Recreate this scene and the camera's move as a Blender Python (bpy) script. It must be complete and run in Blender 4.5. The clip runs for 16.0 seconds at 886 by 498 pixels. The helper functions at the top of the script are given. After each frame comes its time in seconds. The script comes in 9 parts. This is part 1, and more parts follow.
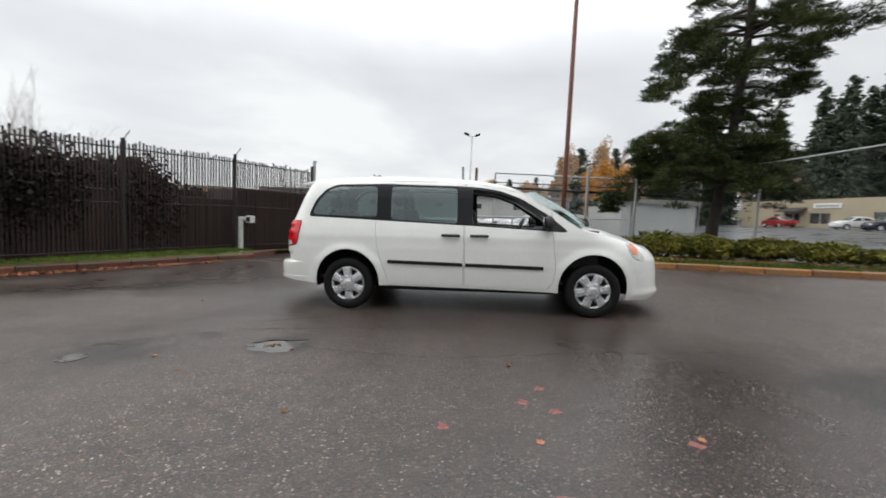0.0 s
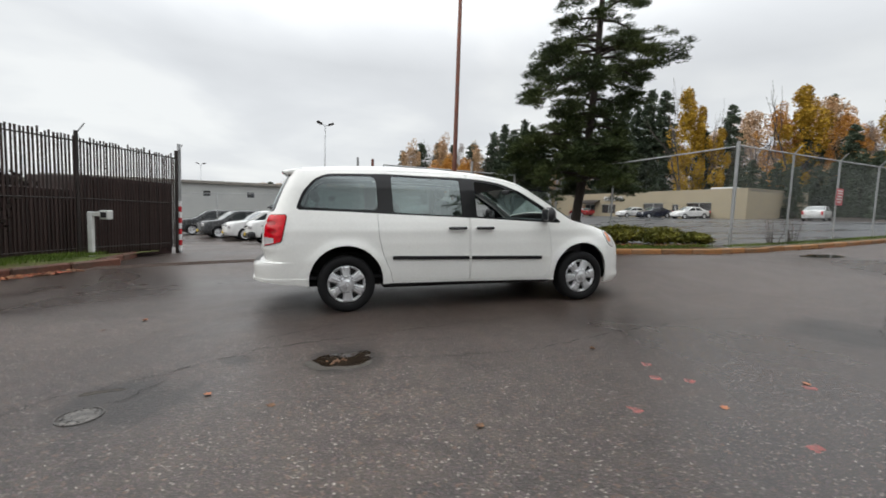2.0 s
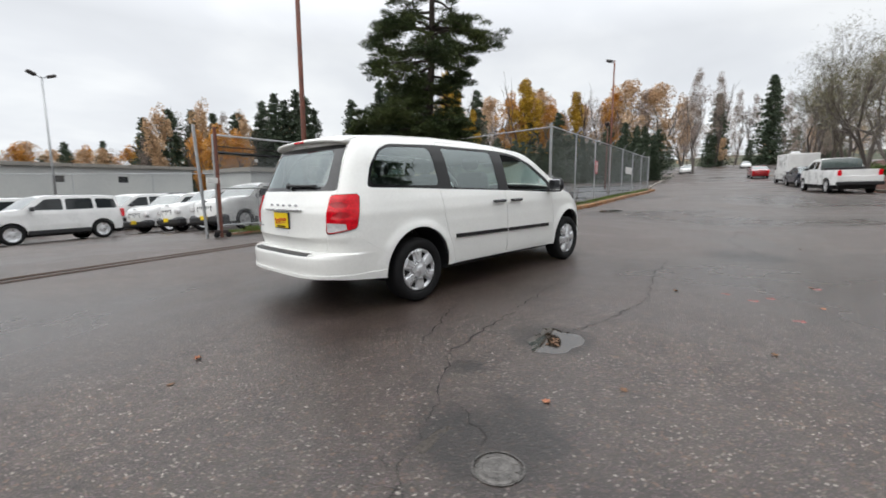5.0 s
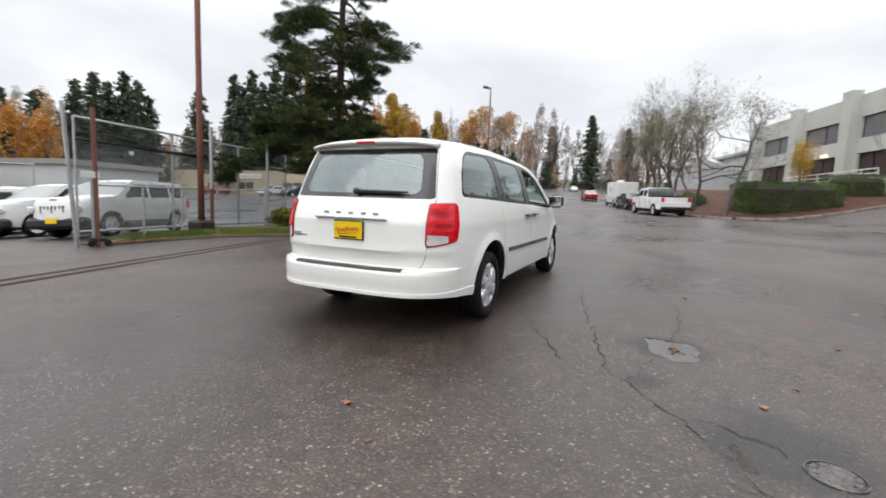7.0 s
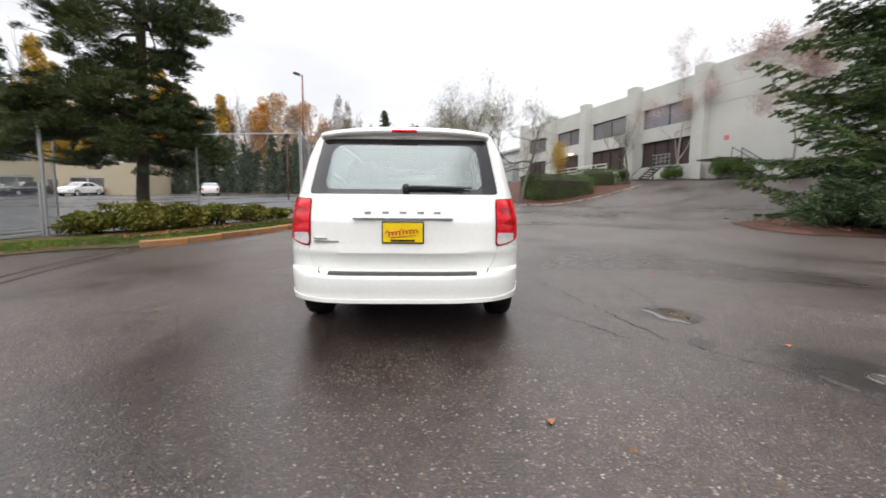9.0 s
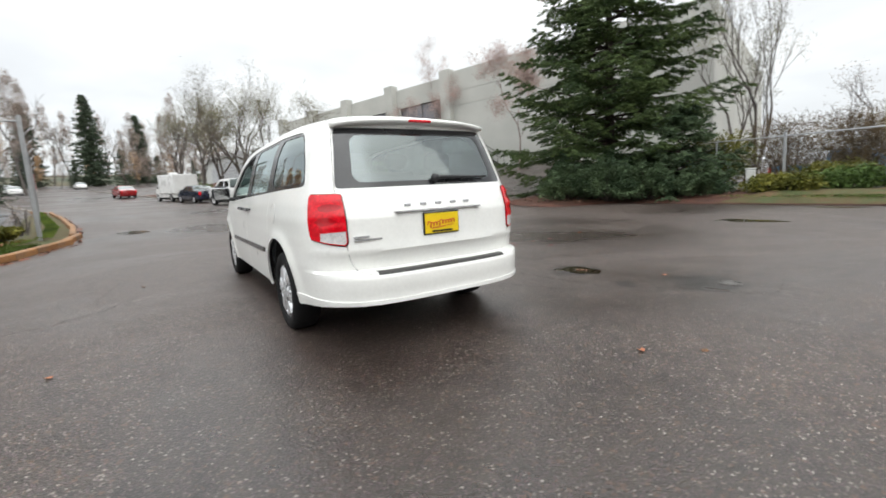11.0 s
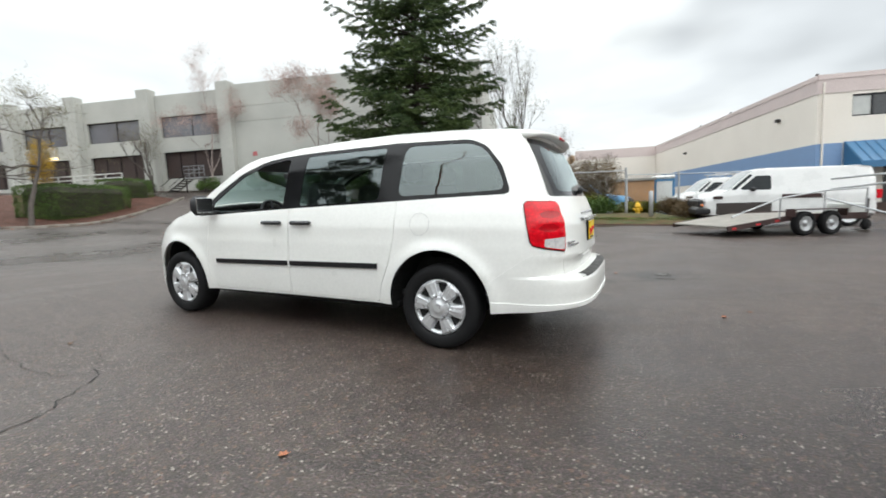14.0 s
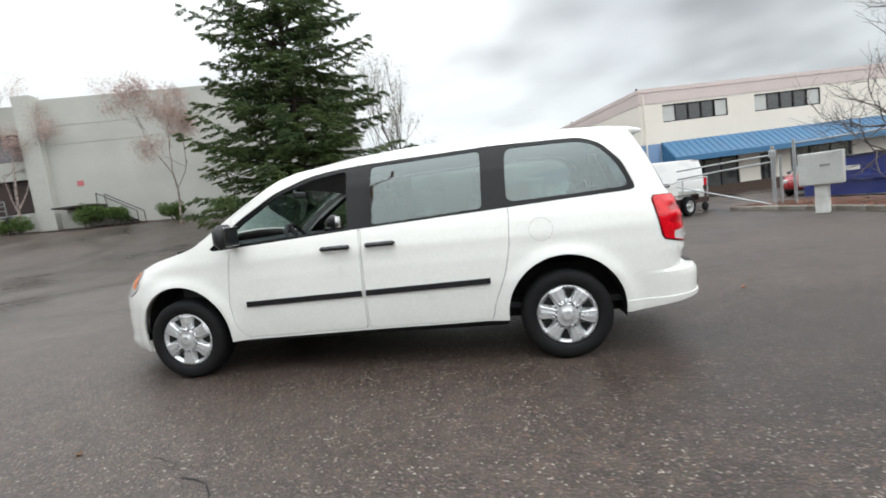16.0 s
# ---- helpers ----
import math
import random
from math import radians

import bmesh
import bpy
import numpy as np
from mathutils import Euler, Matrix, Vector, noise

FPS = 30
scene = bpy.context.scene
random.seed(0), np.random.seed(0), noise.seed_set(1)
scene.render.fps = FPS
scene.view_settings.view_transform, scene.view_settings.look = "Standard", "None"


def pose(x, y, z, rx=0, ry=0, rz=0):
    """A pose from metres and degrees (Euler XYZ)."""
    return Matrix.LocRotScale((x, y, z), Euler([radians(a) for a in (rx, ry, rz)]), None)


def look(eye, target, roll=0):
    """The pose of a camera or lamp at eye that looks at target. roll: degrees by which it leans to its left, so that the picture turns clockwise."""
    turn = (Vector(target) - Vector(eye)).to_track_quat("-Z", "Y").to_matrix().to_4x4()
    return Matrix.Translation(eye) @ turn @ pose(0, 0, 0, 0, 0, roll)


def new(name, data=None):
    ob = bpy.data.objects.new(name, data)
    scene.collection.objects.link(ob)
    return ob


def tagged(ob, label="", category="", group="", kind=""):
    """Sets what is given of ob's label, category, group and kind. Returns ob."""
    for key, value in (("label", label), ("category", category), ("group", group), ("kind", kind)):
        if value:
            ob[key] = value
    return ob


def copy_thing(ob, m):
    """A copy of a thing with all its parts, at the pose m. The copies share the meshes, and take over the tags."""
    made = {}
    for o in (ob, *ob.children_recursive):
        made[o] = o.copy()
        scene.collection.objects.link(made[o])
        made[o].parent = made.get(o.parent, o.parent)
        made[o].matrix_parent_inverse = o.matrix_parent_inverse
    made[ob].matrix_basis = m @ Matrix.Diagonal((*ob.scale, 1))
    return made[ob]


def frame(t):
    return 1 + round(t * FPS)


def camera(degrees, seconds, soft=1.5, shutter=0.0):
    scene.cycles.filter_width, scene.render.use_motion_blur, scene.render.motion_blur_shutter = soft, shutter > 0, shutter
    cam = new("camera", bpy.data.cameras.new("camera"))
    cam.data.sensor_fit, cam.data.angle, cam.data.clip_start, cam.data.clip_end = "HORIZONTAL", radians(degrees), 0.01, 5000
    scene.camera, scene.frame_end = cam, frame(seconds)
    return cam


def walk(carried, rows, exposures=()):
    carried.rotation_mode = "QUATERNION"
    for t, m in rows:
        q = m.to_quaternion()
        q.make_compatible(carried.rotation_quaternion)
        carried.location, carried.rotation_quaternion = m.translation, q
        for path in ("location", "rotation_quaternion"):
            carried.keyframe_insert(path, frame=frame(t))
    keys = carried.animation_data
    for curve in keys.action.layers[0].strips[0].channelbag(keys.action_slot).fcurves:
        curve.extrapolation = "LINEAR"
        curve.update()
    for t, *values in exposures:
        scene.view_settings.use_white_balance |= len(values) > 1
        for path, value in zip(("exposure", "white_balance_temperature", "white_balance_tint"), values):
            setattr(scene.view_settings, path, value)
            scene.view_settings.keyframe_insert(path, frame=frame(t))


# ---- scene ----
cam = camera(91.5, 16.0, soft=1.7, shutter=0.4)
PATH = [
    (0, (0.242, -6.321, 1.236), (0.032, -4.338, 1.074), 2.6),
    (0.5, (-0.31, -6.336, 1.215), (-0.276, -4.346, 1.02), 2.4),
    (1, (-0.808, -6.258, 1.195), (-0.63, -4.276, 0.992), 2.5),
    (1.5, (-1.316, -6.176, 1.17), (-0.937, -4.219, 1.011), 2.7),
    (2, (-1.814, -6.016, 1.148), (-1.28, -4.095, 0.983), 2.1),
    (2.5, (-2.303, -5.802, 1.158), (-1.62, -3.928, 1.008), 1.2),
    (3, (-2.783, -5.556, 1.146), (-1.914, -3.765, 0.95), 1.1),
    (3.5, (-3.219, -5.235, 1.14), (-2.279, -3.477, 0.975), 2.2),
    (4, (-3.692, -4.938, 1.12), (-2.579, -3.289, 0.922), 1.7),
    (6.5, (-5.388, -2.8, 1.05), (-3.671, -1.799, 0.826), 0.6),
    (7, (-5.568, -2.315, 1.047), (-3.765, -1.473, 0.848), 2.2),
    (7.5, (-5.718, -1.804, 1.044), (-3.83, -1.182, 0.825), 1.5),
    (8, (-5.755, -1.267, 1.041), (-3.811, -0.844, 0.835), 2.3),
    (8.5, (-5.823, -0.737, 1.033), (-3.84, -0.595, 0.814), 0.7),
    (9, (-5.76, -0.217, 1.028), (-3.772, -0.268, 0.818), 0.4),
    (9.5, (-5.709, 0.269, 1.02), (-3.749, -0.067, 0.81), -0.8),
    (12, (-4.688, 2.621, 1.038), (-3.241, 1.264, 0.786), -3.8),
    (12.5, (-4.315, 3.008, 1.031), (-2.972, 1.542, 0.81), -3.8),
    (13, (-3.933, 3.399, 1.039), (-2.735, 1.81, 0.841), -3.7),
    (13.5, (-3.507, 3.672, 1.047), (-2.453, 1.985, 0.839), -3.7),
    (14, (-3.045, 3.859, 1.067), (-2.164, 2.075, 0.867), -2.7),
    (14.5, (-2.589, 4.02, 1.094), (-1.899, 2.159, 0.845), -3.8),
    (15, (-2.098, 4.053, 1.123), (-1.532, 2.15, 0.882), -4.0),
    (15.5, (-1.621, 4.15, 1.155), (-1.199, 2.208, 0.936), -6.9),
    (16, (-1.161, 4.12, 1.182), (-0.874, 2.15, 0.991), -7.7),
]
walk(cam, [(t, look(eye, target, roll)) for t, eye, target, roll in PATH],
     exposures=[(0, 0.17, 6500, 7), (1.0, 0.14, 6500, 7), (2.0, 0.12, 6500, 7), (3.0, 0.35, 6450, 7), (4.0, 0.28, 6450, 8), (6.5, 0.28, 6420, 8), (7.0, 0.37, 6450, 9), (8.0, 0.49, 6500, 9), (9, 0.54, 6550, 10), (12.5, 0.49, 6450, 4), (16, 0.5, 6420, 5)])

# ---- light: overcast sky, brighter overhead, and a weak wide sun ----
SUN_AZ, SUN_EL = radians(272), radians(40)
world = bpy.data.worlds.new("overcast_sky")
scene.world = world
world.use_nodes = True
wn, wl = world.node_tree.nodes, world.node_tree.links
wn.clear()


def wnode(kind, **values):
    n = wn.new(kind)
    for k, v in values.items():
        n.inputs[k].default_value = v
    return n


w_out, w_bg = wnode("ShaderNodeOutputWorld"), wnode("ShaderNodeBackground", Strength=0.1)
w_sky = wnode("ShaderNodeTexSky")
w_sky.sky_type, w_sky.sun_disc = "NISHITA", False
w_sky.sun_elevation, w_sky.sun_rotation = SUN_EL, SUN_AZ
w_co = wnode("ShaderNodeTexCoord")
w_sep = wnode("ShaderNodeSeparateXYZ")
wl.new(w_co.outputs["Generated"], w_sep.inputs[0])
# flatten the cloud pattern towards the horizon, as on a high ceiling
w_up = wn.new("ShaderNodeMath"); w_up.operation = "ADD"; w_up.inputs[1].default_value = 0.22
wl.new(w_sep.outputs["Z"], w_up.inputs[0])
w_mx = wn.new("ShaderNodeMath"); w_mx.operation = "MAXIMUM"; w_mx.inputs[1].default_value = 0.05
wl.new(w_up.outputs[0], w_mx.inputs[0])
w_div = wn.new("ShaderNodeVectorMath"); w_div.operation = "DIVIDE"
w_comb = wn.new("ShaderNodeCombineXYZ")
w_comb.inputs[2].default_value = 1.0
wl.new(w_mx.outputs[0], w_comb.inputs[0]); wl.new(w_mx.outputs[0], w_comb.inputs[1])
wl.new(w_co.outputs["Generated"], w_div.inputs[0]); wl.new(w_comb.outputs[0], w_div.inputs[1])
w_n1 = wnode("ShaderNodeTexNoise", Scale=1.15, Detail=5.0, Roughness=0.46, Distortion=0.2)
wl.new(w_div.outputs[0], w_n1.inputs["Vector"])
w_ramp = wn.new("ShaderNodeValToRGB")
cr = w_ramp.color_ramp
cr.elements[0].position, cr.elements[0].color = 0.30, (0.72, 0.73, 0.765, 1)
cr.elements[1].position, cr.elements[1].color = 0.62, (0.93, 0.935, 0.95, 1)
e = cr.elements.new(0.47); e.color = (0.80, 0.81, 0.845, 1)
wl.new(w_n1.outputs[0], w_ramp.inputs[0])
# overcast luminance: three times brighter at the zenith than at the horizon
w_z = wn.new("ShaderNodeMapRange")
w_z.inputs["From Min"].default_value, w_z.inputs["From Max"].default_value = 0.30, 1.0
w_z.inputs["To Min"].default_value, w_z.inputs["To Max"].default_value = 8.5, 29.0
wl.new(w_sep.outputs["Z"], w_z.inputs["Value"])
# a heavy grey cloud bank in the south-west quarter of the sky
w_dot = wn.new("ShaderNodeVectorMath"); w_dot.operation = "DOT_PRODUCT"
w_dot.inputs[1].default_value = (math.cos(radians(38)) * math.cos(radians(-122)), math.cos(radians(38)) * math.sin(radians(-122)), math.sin(radians(38)))
wl.new(w_co.outputs["Generated"], w_dot.inputs[0])
w_n2 = wnode("ShaderNodeTexNoise", Scale=1.3, Detail=2.5, Roughness=0.45)
wl.new(w_div.outputs[0], w_n2.inputs["Vector"])
w_edge = wn.new("ShaderNodeMath"); w_edge.operation = "MULTIPLY_ADD"; w_edge.inputs[1].default_value = 0.34
wl.new(w_n2.outputs[0], w_edge.inputs[0]); wl.new(w_dot.outputs["Value"], w_edge.inputs[2])
w_bank = wn.new("ShaderNodeMapRange"); w_bank.interpolation_type = "SMOOTHSTEP"
for key, v in (("From Min", 0.98), ("From Max", 1.10), ("To Min", 1.0), ("To Max", 0.48)):
    w_bank.inputs[key].default_value = v
wl.new(w_edge.outputs[0], w_bank.inputs["Value"])
w_lum = wn.new("ShaderNodeMath"); w_lum.operation = "MULTIPLY"
w_dot2 = wn.new("ShaderNodeVectorMath"); w_dot2.operation = "DOT_PRODUCT"
w_dot2.inputs[1].default_value = (math.cos(radians(128)), math.sin(radians(128)), 0.0)
wl.new(w_co.outputs["Generated"], w_dot2.inputs[0])
w_thin = wn.new("ShaderNodeMapRange"); w_thin.interpolation_type = "SMOOTHSTEP"
for key, v in (("From Min", 0.1), ("From Max", 0.95), ("To Min", 1.0), ("To Max", 1.10)):
    w_thin.inputs[key].default_value = v
wl.new(w_dot2.outputs["Value"], w_thin.inputs["Value"])
w_both = wn.new("ShaderNodeMath"); w_both.operation = "MULTIPLY"
wl.new(w_bank.outputs[0], w_both.inputs[0]); wl.new(w_thin.outputs[0], w_both.inputs[1])
wl.new(w_z.outputs[0], w_lum.inputs[0]); wl.new(w_both.outputs[0], w_lum.inputs[1])
w_cl = wn.new("ShaderNodeVectorMath"); w_cl.operation = "SCALE"
wl.new(w_ramp.outputs[0], w_cl.inputs[0]); wl.new(w_lum.outputs[0], w_cl.inputs["Scale"])
w_mix = wn.new("ShaderNodeMix"); w_mix.data_type = "RGBA"
w_mix.inputs["Factor"].default_value = 0.94
wl.new(w_sky.outputs[0], w_mix.inputs["A"]); wl.new(w_cl.outputs[0], w_mix.inputs["B"])
wl.new(w_mix.outputs["Result"], w_bg.inputs["Color"]); wl.new(w_bg.outputs[0], w_out.inputs["Surface"])

sun = new("sun", bpy.data.lights.new("sun", "SUN"))
sun.data.energy, sun.data.angle, sun.data.color = 0.8, radians(75), (1.0, 0.96, 0.9)
sun.matrix_world = look((0, 0, 60), (-40 * math.sin(SUN_AZ) * math.cos(SUN_EL), -40 * math.cos(SUN_AZ) * math.cos(SUN_EL), 60 - 40 * math.sin(SUN_EL)))

# ---- materials ----
def material(name, color, rough=0.6, metal=0.0, vary=0.25, scale=6.0, fine=60.0, bump=0.2, depth=0.01, coat=0.0, spec=0.5,
             trans=0.0, alpha=1.0, second=None, amount=0.5, emit=0.0, rough_vary=0.12, per_piece=0.0, island=0.0):
    """A surface with colour variation at two scales, uneven gloss and fine relief. second: a colour that shows in stains."""
    m = bpy.data.materials.new(name)
    m.use_nodes = True
    nt = m.node_tree
    b = nt.nodes["Principled BSDF"]
    n, l = nt.nodes, nt.links
    b.inputs["Metallic"].default_value, b.inputs["IOR"].default_value = metal, 1.45
    b.inputs["Specular IOR Level"].default_value = spec
    b.inputs["Coat Weight"].default_value, b.inputs["Coat Roughness"].default_value = coat, 0.06
    b.inputs["Transmission Weight"].default_value, b.inputs["Alpha"].default_value = trans, alpha
    if emit:
        b.inputs["Emission Color"].default_value, b.inputs["Emission Strength"].default_value = (*color, 1), emit
    co = n.new("ShaderNodeTexCoord")
    big, small = n.new("ShaderNodeTexNoise"), n.new("ShaderNodeTexNoise")
    big.inputs["Scale"].default_value, big.inputs["Detail"].default_value = scale, 5
    small.inputs["Scale"].default_value, small.inputs["Detail"].default_value = fine, 3
    for t in (big, small):
        l.new(co.outputs["Object"], t.inputs["Vector"])
    ramp = n.new("ShaderNodeValToRGB")
    c2 = second or tuple(v * (1 - vary) for v in color)
    ramp.color_ramp.elements[0].color, ramp.color_ramp.elements[1].color = (*c2, 1), (*color, 1)
    ramp.color_ramp.elements[0].position, ramp.color_ramp.elements[1].position = amount - 0.16, amount + 0.16
    l.new(big.outputs[0], ramp.inputs[0])
    grain = n.new("ShaderNodeMix"); grain.data_type, grain.blend_type = "RGBA", "MULTIPLY"
    grain.inputs["Factor"].default_value = 1.0
    gr = n.new("ShaderNodeMapRange")
    gr.inputs["To Min"].default_value, gr.inputs["To Max"].default_value = 1 - vary, 1 + vary * 0.6
    gr.inputs["From Min"].default_value, gr.inputs["From Max"].default_value = 0.3, 0.7
    l.new(small.outputs[0], gr.inputs["Value"])
    l.new(ramp.outputs[0], grain.inputs["A"]); l.new(gr.outputs[0], grain.inputs["B"])
    result = grain.outputs["Result"]
    if per_piece or island:
        src = n.new("ShaderNodeObjectInfo") if per_piece else n.new("ShaderNodeNewGeometry")
        rnd = src.outputs["Random"] if per_piece else src.outputs["Random Per Island"]
        pr = n.new("ShaderNodeMapRange")
        k = per_piece or island
        pr.inputs["To Min"].default_value, pr.inputs["To Max"].default_value = 1 - k, 1 + k
        l.new(rnd, pr.inputs["Value"])
        pm = n.new("ShaderNodeMix"); pm.data_type, pm.blend_type = "RGBA", "MULTIPLY"
        pm.inputs["Factor"].default_value = 1.0
        l.new(result, pm.inputs["A"]); l.new(pr.outputs[0], pm.inputs["B"])
        result = pm.outputs["Result"]
    l.new(result, b.inputs["Base Color"])
    rr = n.new("ShaderNodeMapRange")
    rr.inputs["To Min"].default_value, rr.inputs["To Max"].default_value = max(rough - rough_vary, 0.01), min(rough + rough_vary, 1)
    rr.inputs["From Min"].default_value, rr.inputs["From Max"].default_value = 0.3, 0.7
    l.new(big.outputs[0], rr.inputs["Value"]); l.new(rr.outputs[0], b.inputs["Roughness"])
    if bump:
        bp = n.new("ShaderNodeBump")
        bp.inputs["Strength"].default_value, bp.inputs["Distance"].default_value = bump, depth
        l.new(small.outputs[0], bp.inputs["Height"]); l.new(bp.outputs[0], b.inputs["Normal"])
    return m


def leaf_material(name, dark, light, shine=0.62):
    """Foliage: each clump of its own shade between two greens, a little light through the leaf."""
    m = material(name, light, rough=shine, vary=0.2, scale=0.8, fine=9, bump=0, second=dark, island=0.35, spec=0.18)
    b = m.node_tree.nodes["Principled BSDF"]
    b.inputs["Subsurface Weight"].default_value = 0.0
    return m


def glass_material(name, tint, rough=0.02, clear=0.5, shine=0.10, film=0.0):
    """Tinted automotive glass: a mirror-like face that lets part of the light straight through."""
    m = bpy.data.materials.new(name)
    m.use_nodes = True
    n, l = m.node_tree.nodes, m.node_tree.links
    n.clear()
    out, mix, fr = n.new("ShaderNodeOutputMaterial"), n.new("ShaderNodeMixShader"), n.new("ShaderNodeLayerWeight")
    see, gloss = n.new("ShaderNodeBsdfTransparent"), n.new("ShaderNodeBsdfGlossy")
    see.inputs["Color"].default_value = (*[v * clear for v in tint], 1)
    gloss.inputs["Roughness"].default_value, gloss.inputs["Color"].default_value = rough, (0.86, 0.96, 0.96, 1)
    # Schlick: a base share of gloss that grows towards grazing
    power = n.new("ShaderNodeMath"); power.operation = "POWER"; power.inputs[1].default_value = 4.0
    gain = n.new("ShaderNodeMath"); gain.operation = "MULTIPLY_ADD"; gain.inputs[1].default_value, gain.inputs[2].default_value = 1 - shine, shine
    l.new(fr.outputs["Facing"], power.inputs[0]); l.new(power.outputs[0], gain.inputs[0])
    wave = n.new("ShaderNodeTexNoise"); wave.inputs["Scale"].default_value = 2.2
    bp = n.new("ShaderNodeBump"); bp.inputs["Strength"].default_value, bp.inputs["Distance"].default_value = 0.05, 0.02
    l.new(wave.outputs[0], bp.inputs["Height"]); l.new(bp.outputs[0], gloss.inputs["Normal"]); l.new(bp.outputs[0], fr.inputs["Normal"])
    l.new(gain.outputs[0], mix.inputs[0]); l.new(see.outputs[0], mix.inputs[1]); l.new(gloss.outputs[0], mix.inputs[2])
    last = mix.outputs[0]
    if film:
        # a thin pale diffuse haze mixed evenly over the glass
        matte, veil = n.new("ShaderNodeBsdfDiffuse"), n.new("ShaderNodeMixShader")
        matte.inputs["Color"].default_value, veil.inputs[0].default_value = (0.62, 0.64, 0.65, 1), film
        l.new(last, veil.inputs[1]); l.new(matte.outputs[0], veil.inputs[2])
        last = veil.outputs[0]
    l.new(last, out.inputs["Surface"])
    return m


def asphalt_material():
    """Worn wet asphalt: pale chips in dark binder, damp patches of higher gloss, faint tyre-polished drift."""
    m = bpy.data.materials.new("wet_asphalt")
    m.use_nodes = True
    n, l = m.node_tree.nodes, m.node_tree.links
    b = n["Principled BSDF"]
    co = n.new("ShaderNodeTexCoord")

    def noise(scale, detail=4, rough=0.55, dist=0.0):
        t = n.new("ShaderNodeTexNoise")
        t.inputs["Scale"].default_value, t.inputs["Detail"].default_value = scale, detail
        t.inputs["Roughness"].default_value, t.inputs["Distortion"].default_value = rough, dist
        l.new(co.outputs["Object"], t.inputs["Vector"])
        return t

    def span(src, a, z, lo, hi):
        r = n.new("ShaderNodeMapRange")
        for k, v in (("From Min", a), ("From Max", z), ("To Min", lo), ("To Max", hi)):
            r.inputs[k].default_value = v
        l.new(src, r.inputs["Value"])
        return r.outputs[0]

    def mixed(a, c, f, kind="MIX"):
        x = n.new("ShaderNodeMix"); x.data_type, x.blend_type = "RGBA", kind
        for key, v in (("A", a), ("B", c), ("Factor", f)):
            if isinstance(v, (tuple, float)):
                x.inputs[key].default_value = v
            else:
                l.new(v, x.inputs[key])
        return x.outputs["Result"]

    damp, drift, mid, fine = noise(0.16, 5, 0.6, 0.6), noise(0.55, 4), noise(7, 5), noise(90, 2)
    chip = n.new("ShaderNodeTexVoronoi")
    chip.inputs["Scale"].default_value = 58
    grit = n.new("ShaderNodeTexVoronoi")
    grit.inputs["Scale"].default_value = 150
    l.new(co.outputs["Object"], grit.inputs["Vector"])
    gsep = n.new("ShaderNodeSeparateColor")
    l.new(grit.outputs["Color"], gsep.inputs[0])
    # jagged stones: the cells are pushed about by a fine noise
    warp = noise(38, 2, 0.5)
    shove = n.new("ShaderNodeVectorMath"); shove.operation = "MULTIPLY_ADD"
    shove.inputs[1].default_value = (0.028, 0.028, 0.028)
    l.new(warp.outputs["Color"], shove.inputs[0]); l.new(co.outputs["Object"], shove.inputs[2])
    l.new(shove.outputs[0], chip.inputs["Vector"])
    csep = n.new("ShaderNodeSeparateColor")
    l.new(chip.outputs["Color"], csep.inputs[0])
    base = mixed((0.0250, 0.0190, 0.0140, 1), (0.056, 0.0428, 0.0312, 1), span(mid.outputs[0], 0.35, 0.68, 0, 1))
    base = mixed(base, (0.080, 0.064, 0.050, 1), span(drift.outputs[0], 0.45, 0.75, 0, 0.45))
    base = mixed(base, (0.122, 0.078, 0.086, 1), span(gsep.outputs[0], 0.72, 0.9, 0, 0.8))
    base = mixed(base, (0.018, 0.016, 0.015, 1), span(gsep.outputs[1], 0.75, 0.9, 0, 0.7))
    body = span(chip.outputs["Distance"], 0.25, 0.5, 1.0, 0.0)
    pale = n.new("ShaderNodeMath"); pale.operation = "MULTIPLY"
    l.new(span(csep.outputs[0], 0.70, 0.95, 0, 0.8), pale.inputs[0]); l.new(body, pale.inputs[1])
    stone = mixed((0.20, 0.155, 0.120, 1), (0.43, 0.385, 0.335, 1), span(csep.outputs[2], 0.15, 0.85, 0, 1))
    base = mixed(base, stone, pale.outputs[0])
    rust = span(csep.outputs[1], 0.92, 0.97, 0, 0.6)
    base = mixed(base, (0.13, 0.075, 0.05, 1), rust)
    wet = span(damp.outputs[0], 0.46, 0.60, 0, 1)
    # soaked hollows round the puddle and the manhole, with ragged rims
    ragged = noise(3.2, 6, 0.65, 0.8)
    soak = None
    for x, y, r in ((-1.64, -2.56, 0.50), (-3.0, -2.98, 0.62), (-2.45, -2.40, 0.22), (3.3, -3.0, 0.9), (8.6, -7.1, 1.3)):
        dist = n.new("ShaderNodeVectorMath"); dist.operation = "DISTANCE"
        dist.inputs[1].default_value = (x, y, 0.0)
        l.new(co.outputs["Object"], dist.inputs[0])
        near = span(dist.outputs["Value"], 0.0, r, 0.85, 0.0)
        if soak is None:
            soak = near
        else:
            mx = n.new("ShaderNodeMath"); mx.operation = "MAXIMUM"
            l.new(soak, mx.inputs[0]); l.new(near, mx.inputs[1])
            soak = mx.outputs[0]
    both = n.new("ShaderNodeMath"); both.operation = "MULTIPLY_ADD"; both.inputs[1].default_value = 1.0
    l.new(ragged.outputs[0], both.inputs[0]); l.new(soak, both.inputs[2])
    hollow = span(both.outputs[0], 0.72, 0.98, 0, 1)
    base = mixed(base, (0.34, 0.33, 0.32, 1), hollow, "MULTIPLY")
